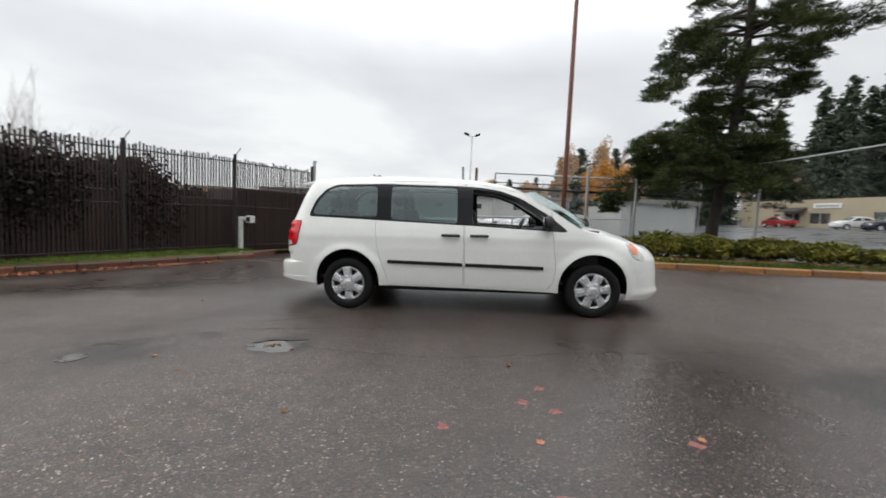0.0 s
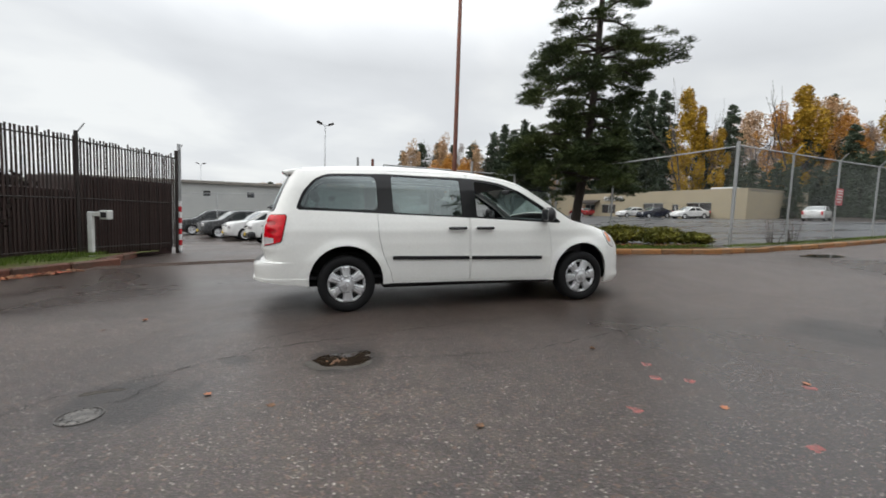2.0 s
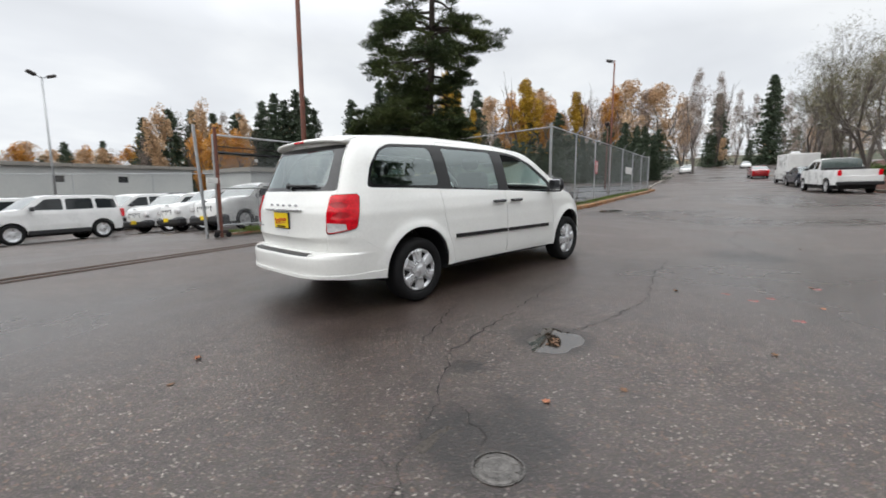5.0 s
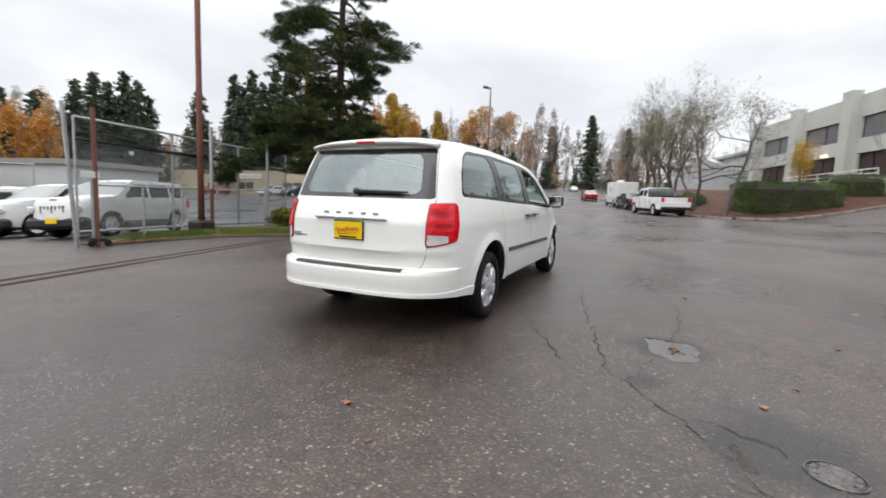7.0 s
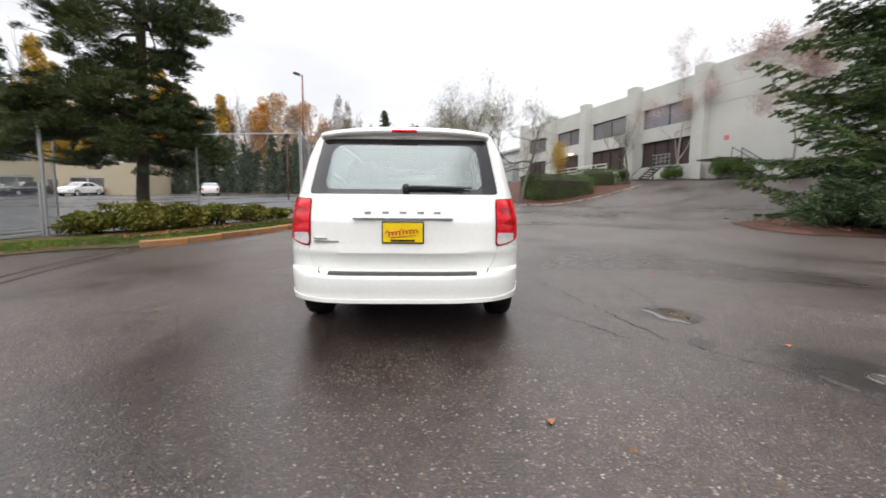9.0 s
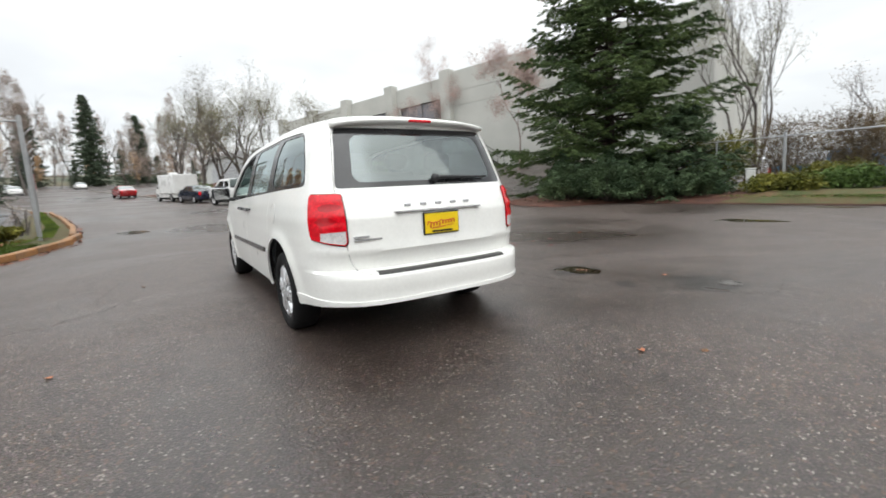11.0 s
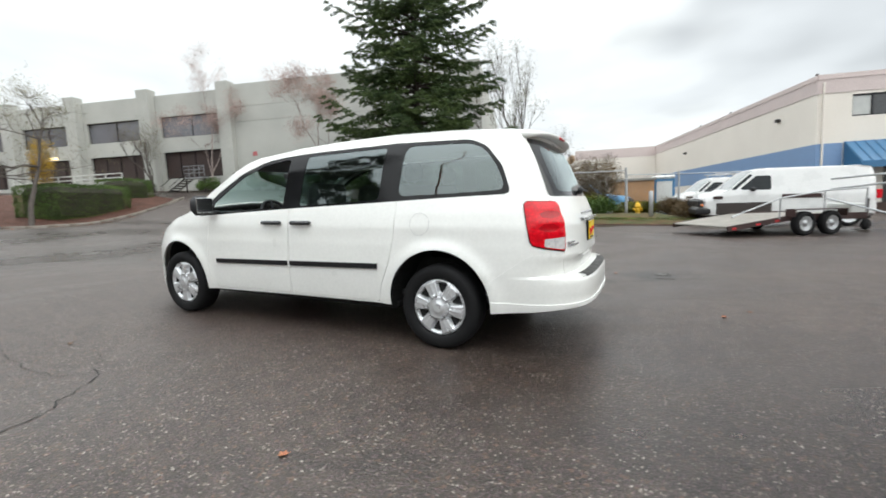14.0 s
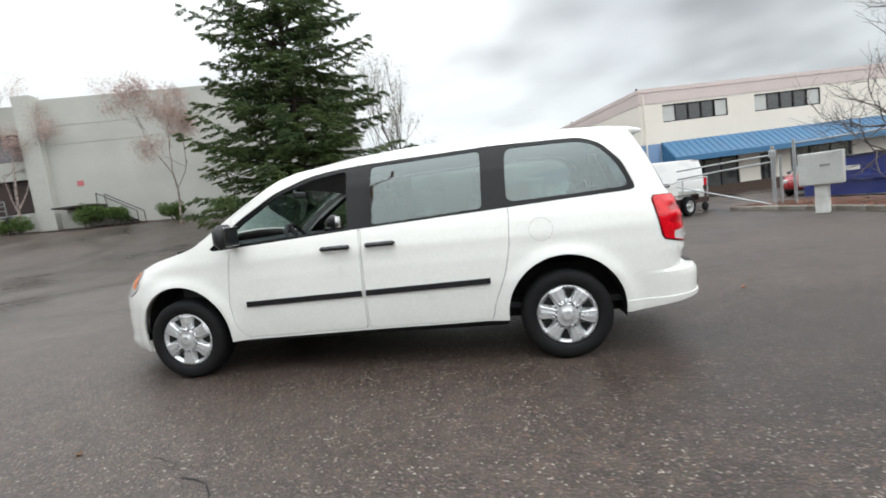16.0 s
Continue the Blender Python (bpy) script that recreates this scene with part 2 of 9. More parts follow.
    base = mixed(base, (0.62, 0.62, 0.63, 1), wet, "MULTIPLY")
    l.new(base, b.inputs["Base Color"])
    r1 = span(damp.outputs[0], 0.42, 0.62, 0.50, 0.27)
    l.new(r1, b.inputs["Roughness"])
    b.inputs["Specular IOR Level"].default_value = 0.5
    hsum = n.new("ShaderNodeMath"); hsum.operation = "ADD"
    l.new(fine.outputs[0], hsum.inputs[0]); l.new(chip.outputs["Distance"], hsum.inputs[1])
    bp = n.new("ShaderNodeBump")
    l.new(span(damp.outputs[0], 0.44, 0.6, 0.55, 0.25), bp.inputs["Strength"])
    bp.inputs["Distance"].default_value = 0.006
    l.new(hsum.outputs[0], bp.inputs["Height"]); l.new(bp.outputs[0], b.inputs["Normal"])
    return m


M = {}
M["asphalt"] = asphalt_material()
M["lot"] = material("smooth_wet_lot_asphalt", (0.085, 0.088, 0.095), 0.30, vary=0.25, scale=0.25, fine=40, bump=0.15, depth=0.004, second=(0.06, 0.062, 0.066), rough_vary=0.08)
M["paint"] = material("white_car_paint", (0.86, 0.86, 0.83), 0.32, vary=0.03, scale=3, fine=40, bump=0, coat=0.7, rough_vary=0.05)
M["white2"] = material("white_vehicle_paint", (0.78, 0.78, 0.77), 0.3, vary=0.05, scale=2, fine=30, bump=0, coat=0.5)
M["silver"] = material("silver_vehicle_paint", (0.45, 0.46, 0.47), 0.3, metal=0.4, vary=0.05, bump=0, coat=0.6)
M["darkcar"] = material("dark_grey_vehicle_paint", (0.05, 0.052, 0.055), 0.25, vary=0.1, bump=0, coat=0.8)
M["bluecar"] = material("dark_blue_vehicle_paint", (0.013, 0.017, 0.036), 0.25, vary=0.1, bump=0, coat=0.8)
M["redcar"] = material("red_vehicle_paint", (0.30, 0.012, 0.016), 0.25, vary=0.1, bump=0, coat=0.8)
M["black"] = material("black_plastic", (0.022, 0.022, 0.024), 0.5, vary=0.2, scale=8, fine=200, bump=0.1, depth=0.001)
M["pad"] = material("worn_grey_black_plastic", (0.05, 0.048, 0.045), 0.55, vary=0.3, scale=14, fine=160, bump=0.2, depth=0.001)
M["gloss_black"] = material("gloss_black_trim", (0.018, 0.018, 0.02), 0.18, vary=0.1, bump=0)
M["frit"] = material("glossy_black_glass_edge", (0.010, 0.010, 0.011), 0.12, vary=0.1, bump=0, spec=0.32, rough_vary=0.03)
M["under"] = material("underbody_dark", (0.012, 0.012, 0.012), 0.8, vary=0.3, bump=0)
M["rubber"] = material("tyre_rubber", (0.011, 0.011, 0.012), 0.75, spec=0.3, vary=0.3, scale=12, fine=150, bump=0.25, depth=0.002)
M["alloy"] = material("silver_wheel_cover", (0.74, 0.75, 0.77), 0.30, metal=0.55, vary=0.08, bump=0, coat=0.2)
M["chrome"] = material("chrome", (0.75, 0.75, 0.76), 0.12, metal=1.0, vary=0.05, bump=0)
M["red_lens"] = material("red_lens", (0.74, 0.005, 0.018), 0.10, vary=0.25, scale=18, fine=60, bump=0.1, depth=0.004, coat=0.12, second=(0.58, 0.004, 0.012))
M["dark_lens"] = material("dark_red_lens_hollow", (0.44, 0.003, 0.010), 0.15, vary=0.2, bump=0, coat=0.2)
M["seam_grey"] = material("soft_grey_seam", (0.50, 0.50, 0.49), 0.6, vary=0.1, bump=0)
M["clear_lens"] = material("clear_lens", (0.72, 0.70, 0.70), 0.12, vary=0.2, scale=30, fine=90, bump=0.1, coat=0.8)
M["amber_lens"] = material("amber_lens", (0.85, 0.26, 0.10), 0.15, vary=0.2, scale=20, bump=0.1, coat=0.8)
M["glass"] = glass_material("tinted_window_glass", (0.64, 0.82, 0.79), 0.012, 0.50, 0.15)
M["rear_frit"] = material("glossy_dark_glass_border", (0.022, 0.022, 0.024), 0.06, vary=0.1, bump=0, spec=0.75, rough_vary=0.02)
M["rear_glass"] = glass_material("rear_window_glass", (0.78, 0.86, 0.87), 0.02, 0.48, 0.17, 0.06)
# base lightened: the sky mirrored in windscreens is put into the colour
M["car_glass"] = material("vehicle_windscreen", (0.10, 0.125, 0.12), 0.05, vary=0.2, bump=0, coat=1.0, spec=0.8)
M["side_glass"] = material("dark_vehicle_side_glass", (0.022, 0.026, 0.028), 0.06, vary=0.2, bump=0, spec=0.45)
M["grey_fabric"] = material("grey_seat_fabric", (0.21, 0.21, 0.215), 0.9, vary=0.2, scale=10, fine=220, bump=0.3, depth=0.002)
M["grey_trim"] = material("grey_interior_trim", (0.24, 0.24, 0.24), 0.7, vary=0.1, bump=0.1)
M["dark_trim"] = material("dark_dashboard", (0.035, 0.036, 0.04), 0.6, vary=0.15, bump=0.1)
M["yellow_plate"] = material("yellow_plate", (0.87, 0.62, 0.01), 0.4, vary=0.05, bump=0)
M["plate_red"] = material("red_print", (0.55, 0.02, 0.02), 0.5, vary=0.05, bump=0)
M["badge"] = material("grey_chrome_letters", (0.62, 0.62, 0.63), 0.22, metal=0.6, vary=0.05, bump=0)
M["concrete"] = material("grey_concrete_panel", (0.50, 0.50, 0.465), 0.85, vary=0.10, scale=0.35, fine=14, bump=0.15, second=(0.43, 0.43, 0.40))
# darker copy of the panel concrete: joint shade put into colour; also flat roofs
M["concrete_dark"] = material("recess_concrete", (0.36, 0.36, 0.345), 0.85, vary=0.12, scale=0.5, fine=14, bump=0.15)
M["kerb"] = material("weathered_kerb_concrete", (0.33, 0.31, 0.28), 0.8, vary=0.25, scale=2, fine=40, bump=0.5, second=(0.17, 0.14, 0.11), per_piece=0.15)
M["kerb_red"] = material("worn_dark_red_kerb_paint", (0.13, 0.05, 0.032), 0.7, vary=0.4, scale=3.5, fine=45, bump=0.6, second=(0.07, 0.05, 0.035), per_piece=0.2, amount=0.45)
M["kerb_paint"] = material("worn_orange_kerb_paint", (0.31, 0.145, 0.05), 0.7, vary=0.3, scale=3.5, fine=45, bump=0.5, second=(0.22, 0.13, 0.07), per_piece=0.2, amount=0.45)
M["grass"] = leaf_material("wet_grass", (0.05, 0.088, 0.014), (0.15, 0.20, 0.034), 0.5)
M["soil"] = material("damp_soil_and_leaf_litter", (0.12, 0.075, 0.035), 0.9, vary=0.4, scale=1.6, fine=30, bump=1.0, depth=0.03, second=(0.06, 0.075, 0.02))
M["mulch"] = material("red_brown_bark_mulch", (0.062, 0.028, 0.018), 0.9, vary=0.4, scale=2.5, fine=35, bump=1.0, depth=0.03, second=(0.10, 0.036, 0.02))
M["lawn"] = material("mossy_verge", (0.10, 0.13, 0.03), 0.9, vary=0.4, scale=1.3, fine=26, bump=1.0, depth=0.03, second=(0.10, 0.085, 0.03))
M["galv"] = material("galvanised_steel", (0.46, 0.47, 0.48), 0.45, metal=0.6, vary=0.15, scale=8, fine=60, bump=0.1)
M["wire"] = material("galvanised_wire", (0.26, 0.27, 0.28), 0.55, metal=0.5, vary=0.15, bump=0)
M["slat"] = material("dark_brown_plastic_slat", (0.036, 0.021, 0.018), 0.55, vary=0.3, scale=1.2, fine=25, bump=0.2, per_piece=0.35)
M["dark_steel"] = material("dark_painted_steel", (0.03, 0.022, 0.02), 0.5, vary=0.3, scale=5, bump=0.2)
M["rust_pole"] = material("rust_primer_steel", (0.21, 0.075, 0.048), 0.65, vary=0.3, scale=3, fine=50, bump=0.4, second=(0.13, 0.055, 0.04))
M["red_tape"] = material("red_reflective_tape", (0.55, 0.02, 0.03), 0.4, vary=0.15, bump=0)
M["white_tape"] = material("white_reflective_tape", (0.75, 0.75, 0.75), 0.4, vary=0.1, bump=0)
M["white_paint"] = material("white_painted_metal", (0.70, 0.71, 0.69), 0.5, vary=0.12, scale=4, bump=0.1, second=(0.55, 0.55, 0.52))
M["grey_metal"] = material("light_grey_enamel", (0.55, 0.56, 0.54), 0.45, vary=0.1, scale=3, bump=0.1)
M["white_wall"] = material("pale_painted_blockwork", (0.52, 0.53, 0.51), 0.85, vary=0.1, scale=0.4, fine=9, bump=0.2, second=(0.45, 0.46, 0.45))
M["beige_wall"] = material("beige_painted_wall", (0.40, 0.34, 0.24), 0.85, vary=0.1, scale=0.3, fine=9, bump=0.2, second=(0.36, 0.31, 0.22))
M["cream_wall"] = material("cream_stucco", (0.80, 0.75, 0.68), 0.85, vary=0.08, scale=0.3, fine=20, bump=0.2, second=(0.75, 0.70, 0.63))
M["pink_band"] = material("taupe_parapet_band", (0.62, 0.53, 0.51), 0.85, vary=0.08, scale=0.4, fine=20, bump=0.2)
M["blue_band"] = material("blue_wall_paint", (0.20, 0.31, 0.50), 0.8, vary=0.08, scale=0.4, fine=20, bump=0.2)
M["brick_base"] = material("brown_red_base_paint", (0.085, 0.055, 0.045), 0.8, vary=0.2, scale=2, fine=20, bump=0.3)
M["blue_roof"] = material("blue_standing_seam_metal", (0.045, 0.155, 0.30), 0.42, vary=0.12, scale=1, fine=30, bump=0.05, coat=0.2)
M["blue_box"] = material("royal_blue_painted_steel", (0.012, 0.028, 0.20), 0.45, vary=0.25, scale=2.5, fine=30, bump=0.2)
M["window"] = material("dark_window_glass", (0.045, 0.047, 0.05), 0.08, vary=0.3, scale=0.6, bump=0, spec=0.8, coat=0.6)
M["blind_window"] = material("grey_tinted_glazing", (0.17, 0.17, 0.19), 0.12, vary=0.15, scale=0.5, bump=0, spec=0.7, coat=0.5)
# opening panels: the shade inside them is put into this dark colour
M["shaded_recess"] = material("shadowed_recess", (0.06, 0.04, 0.036), 0.7, vary=0.3, scale=0.6, bump=0)
M["bark"] = material("dark_pine_bark", (0.055, 0.042, 0.034), 0.9, vary=0.4, scale=6, fine=30, bump=0.9, depth=0.03)
M["twig"] = material("grey_brown_bark", (0.125, 0.107, 0.095), 0.9, vary=0.3, scale=5, fine=40, bump=0.5)
M["birch"] = material("pale_birch_bark", (0.45, 0.38, 0.35), 0.8, vary=0.4, scale=7, fine=30, bump=0.4, second=(0.16, 0.12, 0.11))
M["pine"] = leaf_material("dark_pine_needles", (0.026, 0.042, 0.017), (0.086, 0.106, 0.038))
M["fir"] = leaf_material("dark_fir_needles", (0.032, 0.056, 0.021), (0.100, 0.140, 0.048))
M["juniper"] = leaf_material("dark_juniper_sprays", (0.030, 0.052, 0.026), (0.088, 0.125, 0.060))
M["far_fir"] = leaf_material("distant_conifer", (0.044, 0.062, 0.040), (0.085, 0.11, 0.07))
M["orange_leaf"] = leaf_material("orange_autumn_leaves", (0.42, 0.18, 0.035), (0.62, 0.33, 0.08))
M["rust_leaf"] = leaf_material("rust_autumn_leaves", (0.42, 0.27, 0.15), (0.60, 0.42, 0.26))
M["yellow_leaf"] = leaf_material("yellow_autumn_leaves", (0.34, 0.20, 0.02), (0.55, 0.36, 0.05))
M["bare_haze"] = leaf_material("brown_bare_twigs", (0.22, 0.175, 0.145), (0.37, 0.30, 0.26))
M["hedge"] = leaf_material("clipped_hedge_leaves", (0.045, 0.08, 0.02), (0.12, 0.18, 0.05))
M["shrub"] = leaf_material("low_shrub_leaves", (0.065, 0.078, 0.016), (0.23, 0.21, 0.038))
M["pink_twig"] = leaf_material("pinkish_birch_twigs", (0.34, 0.24, 0.21), (0.52, 0.38, 0.34))
M["olive_twig"] = leaf_material("lichen_covered_twigs", (0.13, 0.12, 0.07), (0.22, 0.20, 0.12))
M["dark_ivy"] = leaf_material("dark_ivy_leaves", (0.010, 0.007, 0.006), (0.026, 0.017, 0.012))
M["brown_shrub"] = leaf_material("brown_bramble_leaves", (0.07, 0.05, 0.025), (0.15, 0.10, 0.05))
M["fallen"] = material("fallen_orange_leaf", (0.36, 0.16, 0.075), 0.6, vary=0.3, scale=9, bump=0.2, island=0.5, second=(0.30, 0.10, 0.05))
M["litter"] = material("red_leaf_litter", (0.26, 0.06, 0.03), 0.7, vary=0.3, scale=5, bump=0.2, island=0.6, second=(0.16, 0.08, 0.03))
M["brown_litter"] = material("brown_leaf_litter", (0.17, 0.09, 0.045), 0.8, vary=0.3, scale=5, bump=0.2, island=0.6, second=(0.09, 0.05, 0.03))
M["water"] = material("puddle_water", (0.030, 0.021, 0.014), 0.03, vary=0.4, scale=9, bump=0, rough_vary=0.01, spec=0.7, coat=0.2)
M["tar"] = material("open_crack_dark", (0.020, 0.018, 0.017), 0.7, vary=0.3, bump=0.3)
M["iron"] = material("worn_cast_iron", (0.16, 0.15, 0.14), 0.34, metal=0.7, vary=0.4, scale=20, fine=80, bump=0.4)
M["rail"] = material("rusty_steel_rail", (0.10, 0.07, 0.055), 0.5, metal=0.4, vary=0.3, scale=6, bump=0.3)
M["hydrant"] = material("yellow_enamel", (0.70, 0.42, 0.02), 0.4, vary=0.15, scale=6, bump=0.1)
M["sign_white"] = material("white_sign", (0.72, 0.72, 0.70), 0.5, vary=0.06, bump=0)
M["sign_red"] = material("faded_red_sign", (0.55, 0.16, 0.17), 0.5, vary=0.15, bump=0)
M["print"] = material("grey_print", (0.25, 0.25, 0.26), 0.6, vary=0.1, bump=0)
M["wood_orange"] = material("orange_plywood", (0.42, 0.24, 0.12), 0.7, vary=0.2, scale=2, bump=0.1)
M["brown_steel"] = material("brown_red_painted_steel", (0.052, 0.026, 0.024), 0.5, vary=0.3, scale=4, bump=0.2)
M["plank"] = material("weathered_grey_deck", (0.30, 0.28, 0.25), 0.8, vary=0.25, scale=3, fine=40, bump=0.4)
M["lamp_on"] = material("lit_wall_lamp", (1.0, 0.72, 0.40), 0.5, emit=3.0, bump=0)

# ---- builders ----
def sm(a):
    a = max(0.0, min(1.0, a))
    return a * a * (3 - 2 * a)


def G(x, y):
    """Height of the ground: a gentle rise ahead, a yard that falls away, a slope up to the concrete building."""
    z = 0.0292 * max(x, -40.0) if x < 28 else 0.8176 + 0.044 * (min(x, 50.0) - 28) + 0.066 * (max(50.0, min(x, 170.0)) - 50)
    z -= 0.028 * max(0.0, min(y - 4.5, 16.0)) * (1 - sm((x - 14) / 25))
    z -= 0.03 * max(0.0, min(y - 10.5, 8.0)) * (1 - sm((x - 10) / 20))
    z += 0.18 * sm((x - 8) / 16)
    d = (x - 29.994) * 0.281 + (y + 21.847) * -0.960
    z += 2.05 * sm((d + 15) / 15) * sm((x - 2) / 16) * (1 - sm((x - 55) / 30))
    return z


class Mesh:
    """Collects vertices and faces, for one mesh."""

    def __init__(self):
        self.v, self.f = [], []

    def add(self, verts, faces):
        k = len(self.v)
        self.v.extend(tuple(p) for p in verts)
        self.f.extend(tuple(i + k for i in f) for f in faces)
        return self

    def box(self, lo, hi, m=None, bevel=0.0):
        (x0, y0, z0), (x1, y1, z1) = lo, hi
        if bevel:
            b = min(bevel, (x1 - x0) / 2.01, (y1 - y0) / 2.01, (z1 - z0) / 2.01)
            pts, faces = [], []
            for sx in (0, 1):
                for sy in (0, 1):
                    for sz in (0, 1):
                        c = ((x0, x1)[sx], (y0, y1)[sy], (z0, z1)[sz])
                        s = (1 - 2 * sx, 1 - 2 * sy, 1 - 2 * sz)
                        for a in range(3):
                            pts.append(tuple(c[i] + (0 if i == a else s[i] * b) for i in range(3)))
            def q(sx, sy, sz, a):
                return ((sx * 2 + sy) * 2 + sz) * 3 + a
            for a in range(3):
                o1, o2 = [i for i in range(3) if i != a]
                for s in (0, 1):
                    loop = []
                    for (p, r) in ((0, 0), (1, 0), (1, 1), (0, 1)):
                        k = [0, 0, 0]; k[a] = s; k[o1] = p; k[o2] = r
                        loop.append(q(*k, a))
                    flip = (s == 1) == (a == 1)
                    faces.append(tuple(reversed(loop)) if flip else tuple(loop))
                for p in (0, 1):
                    for r in (0, 1):
                        k0 = [0, 0, 0]; k1 = [0, 0, 0]
                        k0[o1] = k1[o1] = p; k0[o2] = k1[o2] = r; k1[a] = 1
                        faces.append((q(*k0, o1), q(*k0, o2), q(*k1, o2), q(*k1, o1)))
            for sx in (0, 1):
                for sy in (0, 1):
                    for sz in (0, 1):
                        faces.append(tuple(q(sx, sy, sz, a) for a in range(3)))
        else:
            pts = [(x, y, z) for x in (x0, x1) for y in (y0, y1) for z in (z0, z1)]
            faces = [(0, 1, 3, 2), (4, 6, 7, 5), (0, 4, 5, 1), (2, 3, 7, 6), (0, 2, 6, 4), (1, 5, 7, 3)]
        if m is not None:
            pts = [tuple(m @ Vector(p)) for p in pts]
        return self.add(pts, faces)

    def tube(self, path, radii, n=8, cap=True):
        path = [Vector(p) for p in path]
        if isinstance(radii, (int, float)):
            radii = [radii] * len(path)
        rings, faces = [], []
        for i, p in enumerate(path):
            d = (path[min(i + 1, len(path) - 1)] - path[max(i - 1, 0)]).normalized()
            a = d.orthogonal().normalized() if abs(d.z) > 0.9 else d.cross(Vector((0, 0, 1))).normalized()
            b = d.cross(a)
            rings += [p + radii[i] * (math.cos(2 * math.pi * k / n) * a + math.sin(2 * math.pi * k / n) * b) for k in range(n)]
        for i in range(len(path) - 1):
            faces += [(i * n + k, i * n + (k + 1) % n, (i + 1) * n + (k + 1) % n, (i + 1) * n + k) for k in range(n)]
        if cap:
            faces += [tuple(range(n - 1, -1, -1)), tuple((len(path) - 1) * n + k for k in range(n))]
        return self.add(rings, faces)

    def lathe(self, profile, n=32, m=None):
        """profile: (radius, height) from one end to the other, turned round z."""
        pts = [(r * math.cos(2 * math.pi * k / n), r * math.sin(2 * math.pi * k / n), h) for r, h in profile for k in range(n)]
        faces = [(i * n + k, i * n + (k + 1) % n, (i + 1) * n + (k + 1) % n, (i + 1) * n + k) for i in range(len(profile) - 1) for k in range(n)]
        if m is not None:
            pts = [tuple(m @ Vector(p)) for p in pts]
        return self.add(pts, faces)

    def prism(self, outline, depth, m=None):
        """An outline in x and z, pushed along y by depth."""
        n = len(outline)
        pts = [(x, 0, z) for x, z in outline] + [(x, depth, z) for x, z in outline]
        faces = [tuple(range(n)), tuple(range(2 * n - 1, n - 1, -1))] + [(i, n + i, n + (i + 1) % n, (i + 1) % n) for i in range(n)]
        if m is not None:
            pts = [tuple(m @ Vector(p)) for p in pts]
        return self.add(pts, faces)

    def data(self, name, mat, smooth=False):
        me = bpy.data.meshes.new(name)
        me.from_pydata(self.v, [], self.f)
        me.materials.append(mat)
        if smooth:
            me.polygons.foreach_set("use_smooth", [True] * len(me.polygons))
        me.update()
        return me


def thing(name, label, category, m=None, group="", kind=""):
    ob = tagged(new(name), label, category, group, kind)
    ob.empty_display_size = 0.2
    if m is not None:
        ob.matrix_world = m
    return ob


def part(name, mesh, mat, parent, label="", smooth=False, m=None, kind=""):
    ob = new(name, mesh.data(name, mat, smooth) if isinstance(mesh, Mesh) else mesh)
    ob.parent = parent
    if m is not None:
        ob.matrix_basis = m
    if label or kind:
        tagged(ob, label, "", "", kind)
    return ob


def solid(name, mesh, mat, label, category, m=None, smooth=False, group="", kind=""):
    """A thing that is one mesh."""
    ob = tagged(new(name, mesh.data(name, mat, smooth)), label, category, group, kind)
    if m is not None:
        ob.matrix_world = m
    return ob


def fix_normals(ob):
    bm = bmesh.new()
    bm.from_mesh(ob.data)
    bmesh.ops.recalc_face_normals(bm, faces=bm.faces)
    bm.to_mesh(ob.data)
    bm.free()
    return ob


def lerp_list(table, x):
    return float(np.interp(x, [a for a, _ in table], [b for _, b in table]))


def wires(mesh, p0, p1, h0, h1, step=0.07, r=0.0013):
    """Chain-link mesh between two ground points: crossed diagonal wires from height h0 to h1, as thin three-sided rods."""
    p0, p1 = Vector(p0), Vector(p1)
    length = (p1 - p0).length
    d = (p1 - p0) / length
    side = Vector((-d.y, d.x, 0)).normalized() * r
    up = Vector((0, 0, 1))
    hh = h1 - h0
    n = int((length + hh) / step)
    for sgn in (1, -1):
        for i in range(n):
            s = i * step
            a0, z0, a1, z1 = (s - hh, 0.0, s, hh)
            if a0 < 0:
                z0, a0 = -a0, 0.0
            if a1 > length:
                z1, a1 = hh - (a1 - length), length
            if z1 - z0 < 0.02:
                continue
            if sgn < 0:
                a0, a1 = length - a0, length - a1
            q0, q1 = p0 + d * a0 + up * (h0 + z0), p0 + d * a1 + up * (h0 + z1)
            n1 = up * r
            mesh.add([q0 + side, q0 - side, q0 + n1, q1 + side, q1 - side, q1 + n1], [(0, 1, 4, 3), (1, 2, 5, 4), (2, 0, 3, 5)])
    return mesh

# ---- ground ----
def axis(lo, hi, step, far):
    near = list(np.arange(lo, hi + 0.01, step))
    out, s, x = [], step, hi
    while x < far:
        s *= 1.35
        x += s
        out.append(x)
    back, s, x = [], step, lo
    while x > -far:
        s *= 1.35
        x -= s
        back.append(x)
    return back[::-1] + near + out


gx, gy = axis(-40, 62, 1.0, 2500), axis(-46, 48, 1.0, 2500)
ground = Mesh()
ground.v = [(x, y, G(x, y)) for x in gx for y in gy]
ny = len(gy)
ground.f = [(i * ny + j, (i + 1) * ny + j, (i + 1) * ny + j + 1, i * ny + j + 1) for i in range(len(gx) - 1) for j in range(ny - 1)]
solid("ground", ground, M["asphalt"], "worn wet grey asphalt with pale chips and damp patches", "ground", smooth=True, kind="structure")


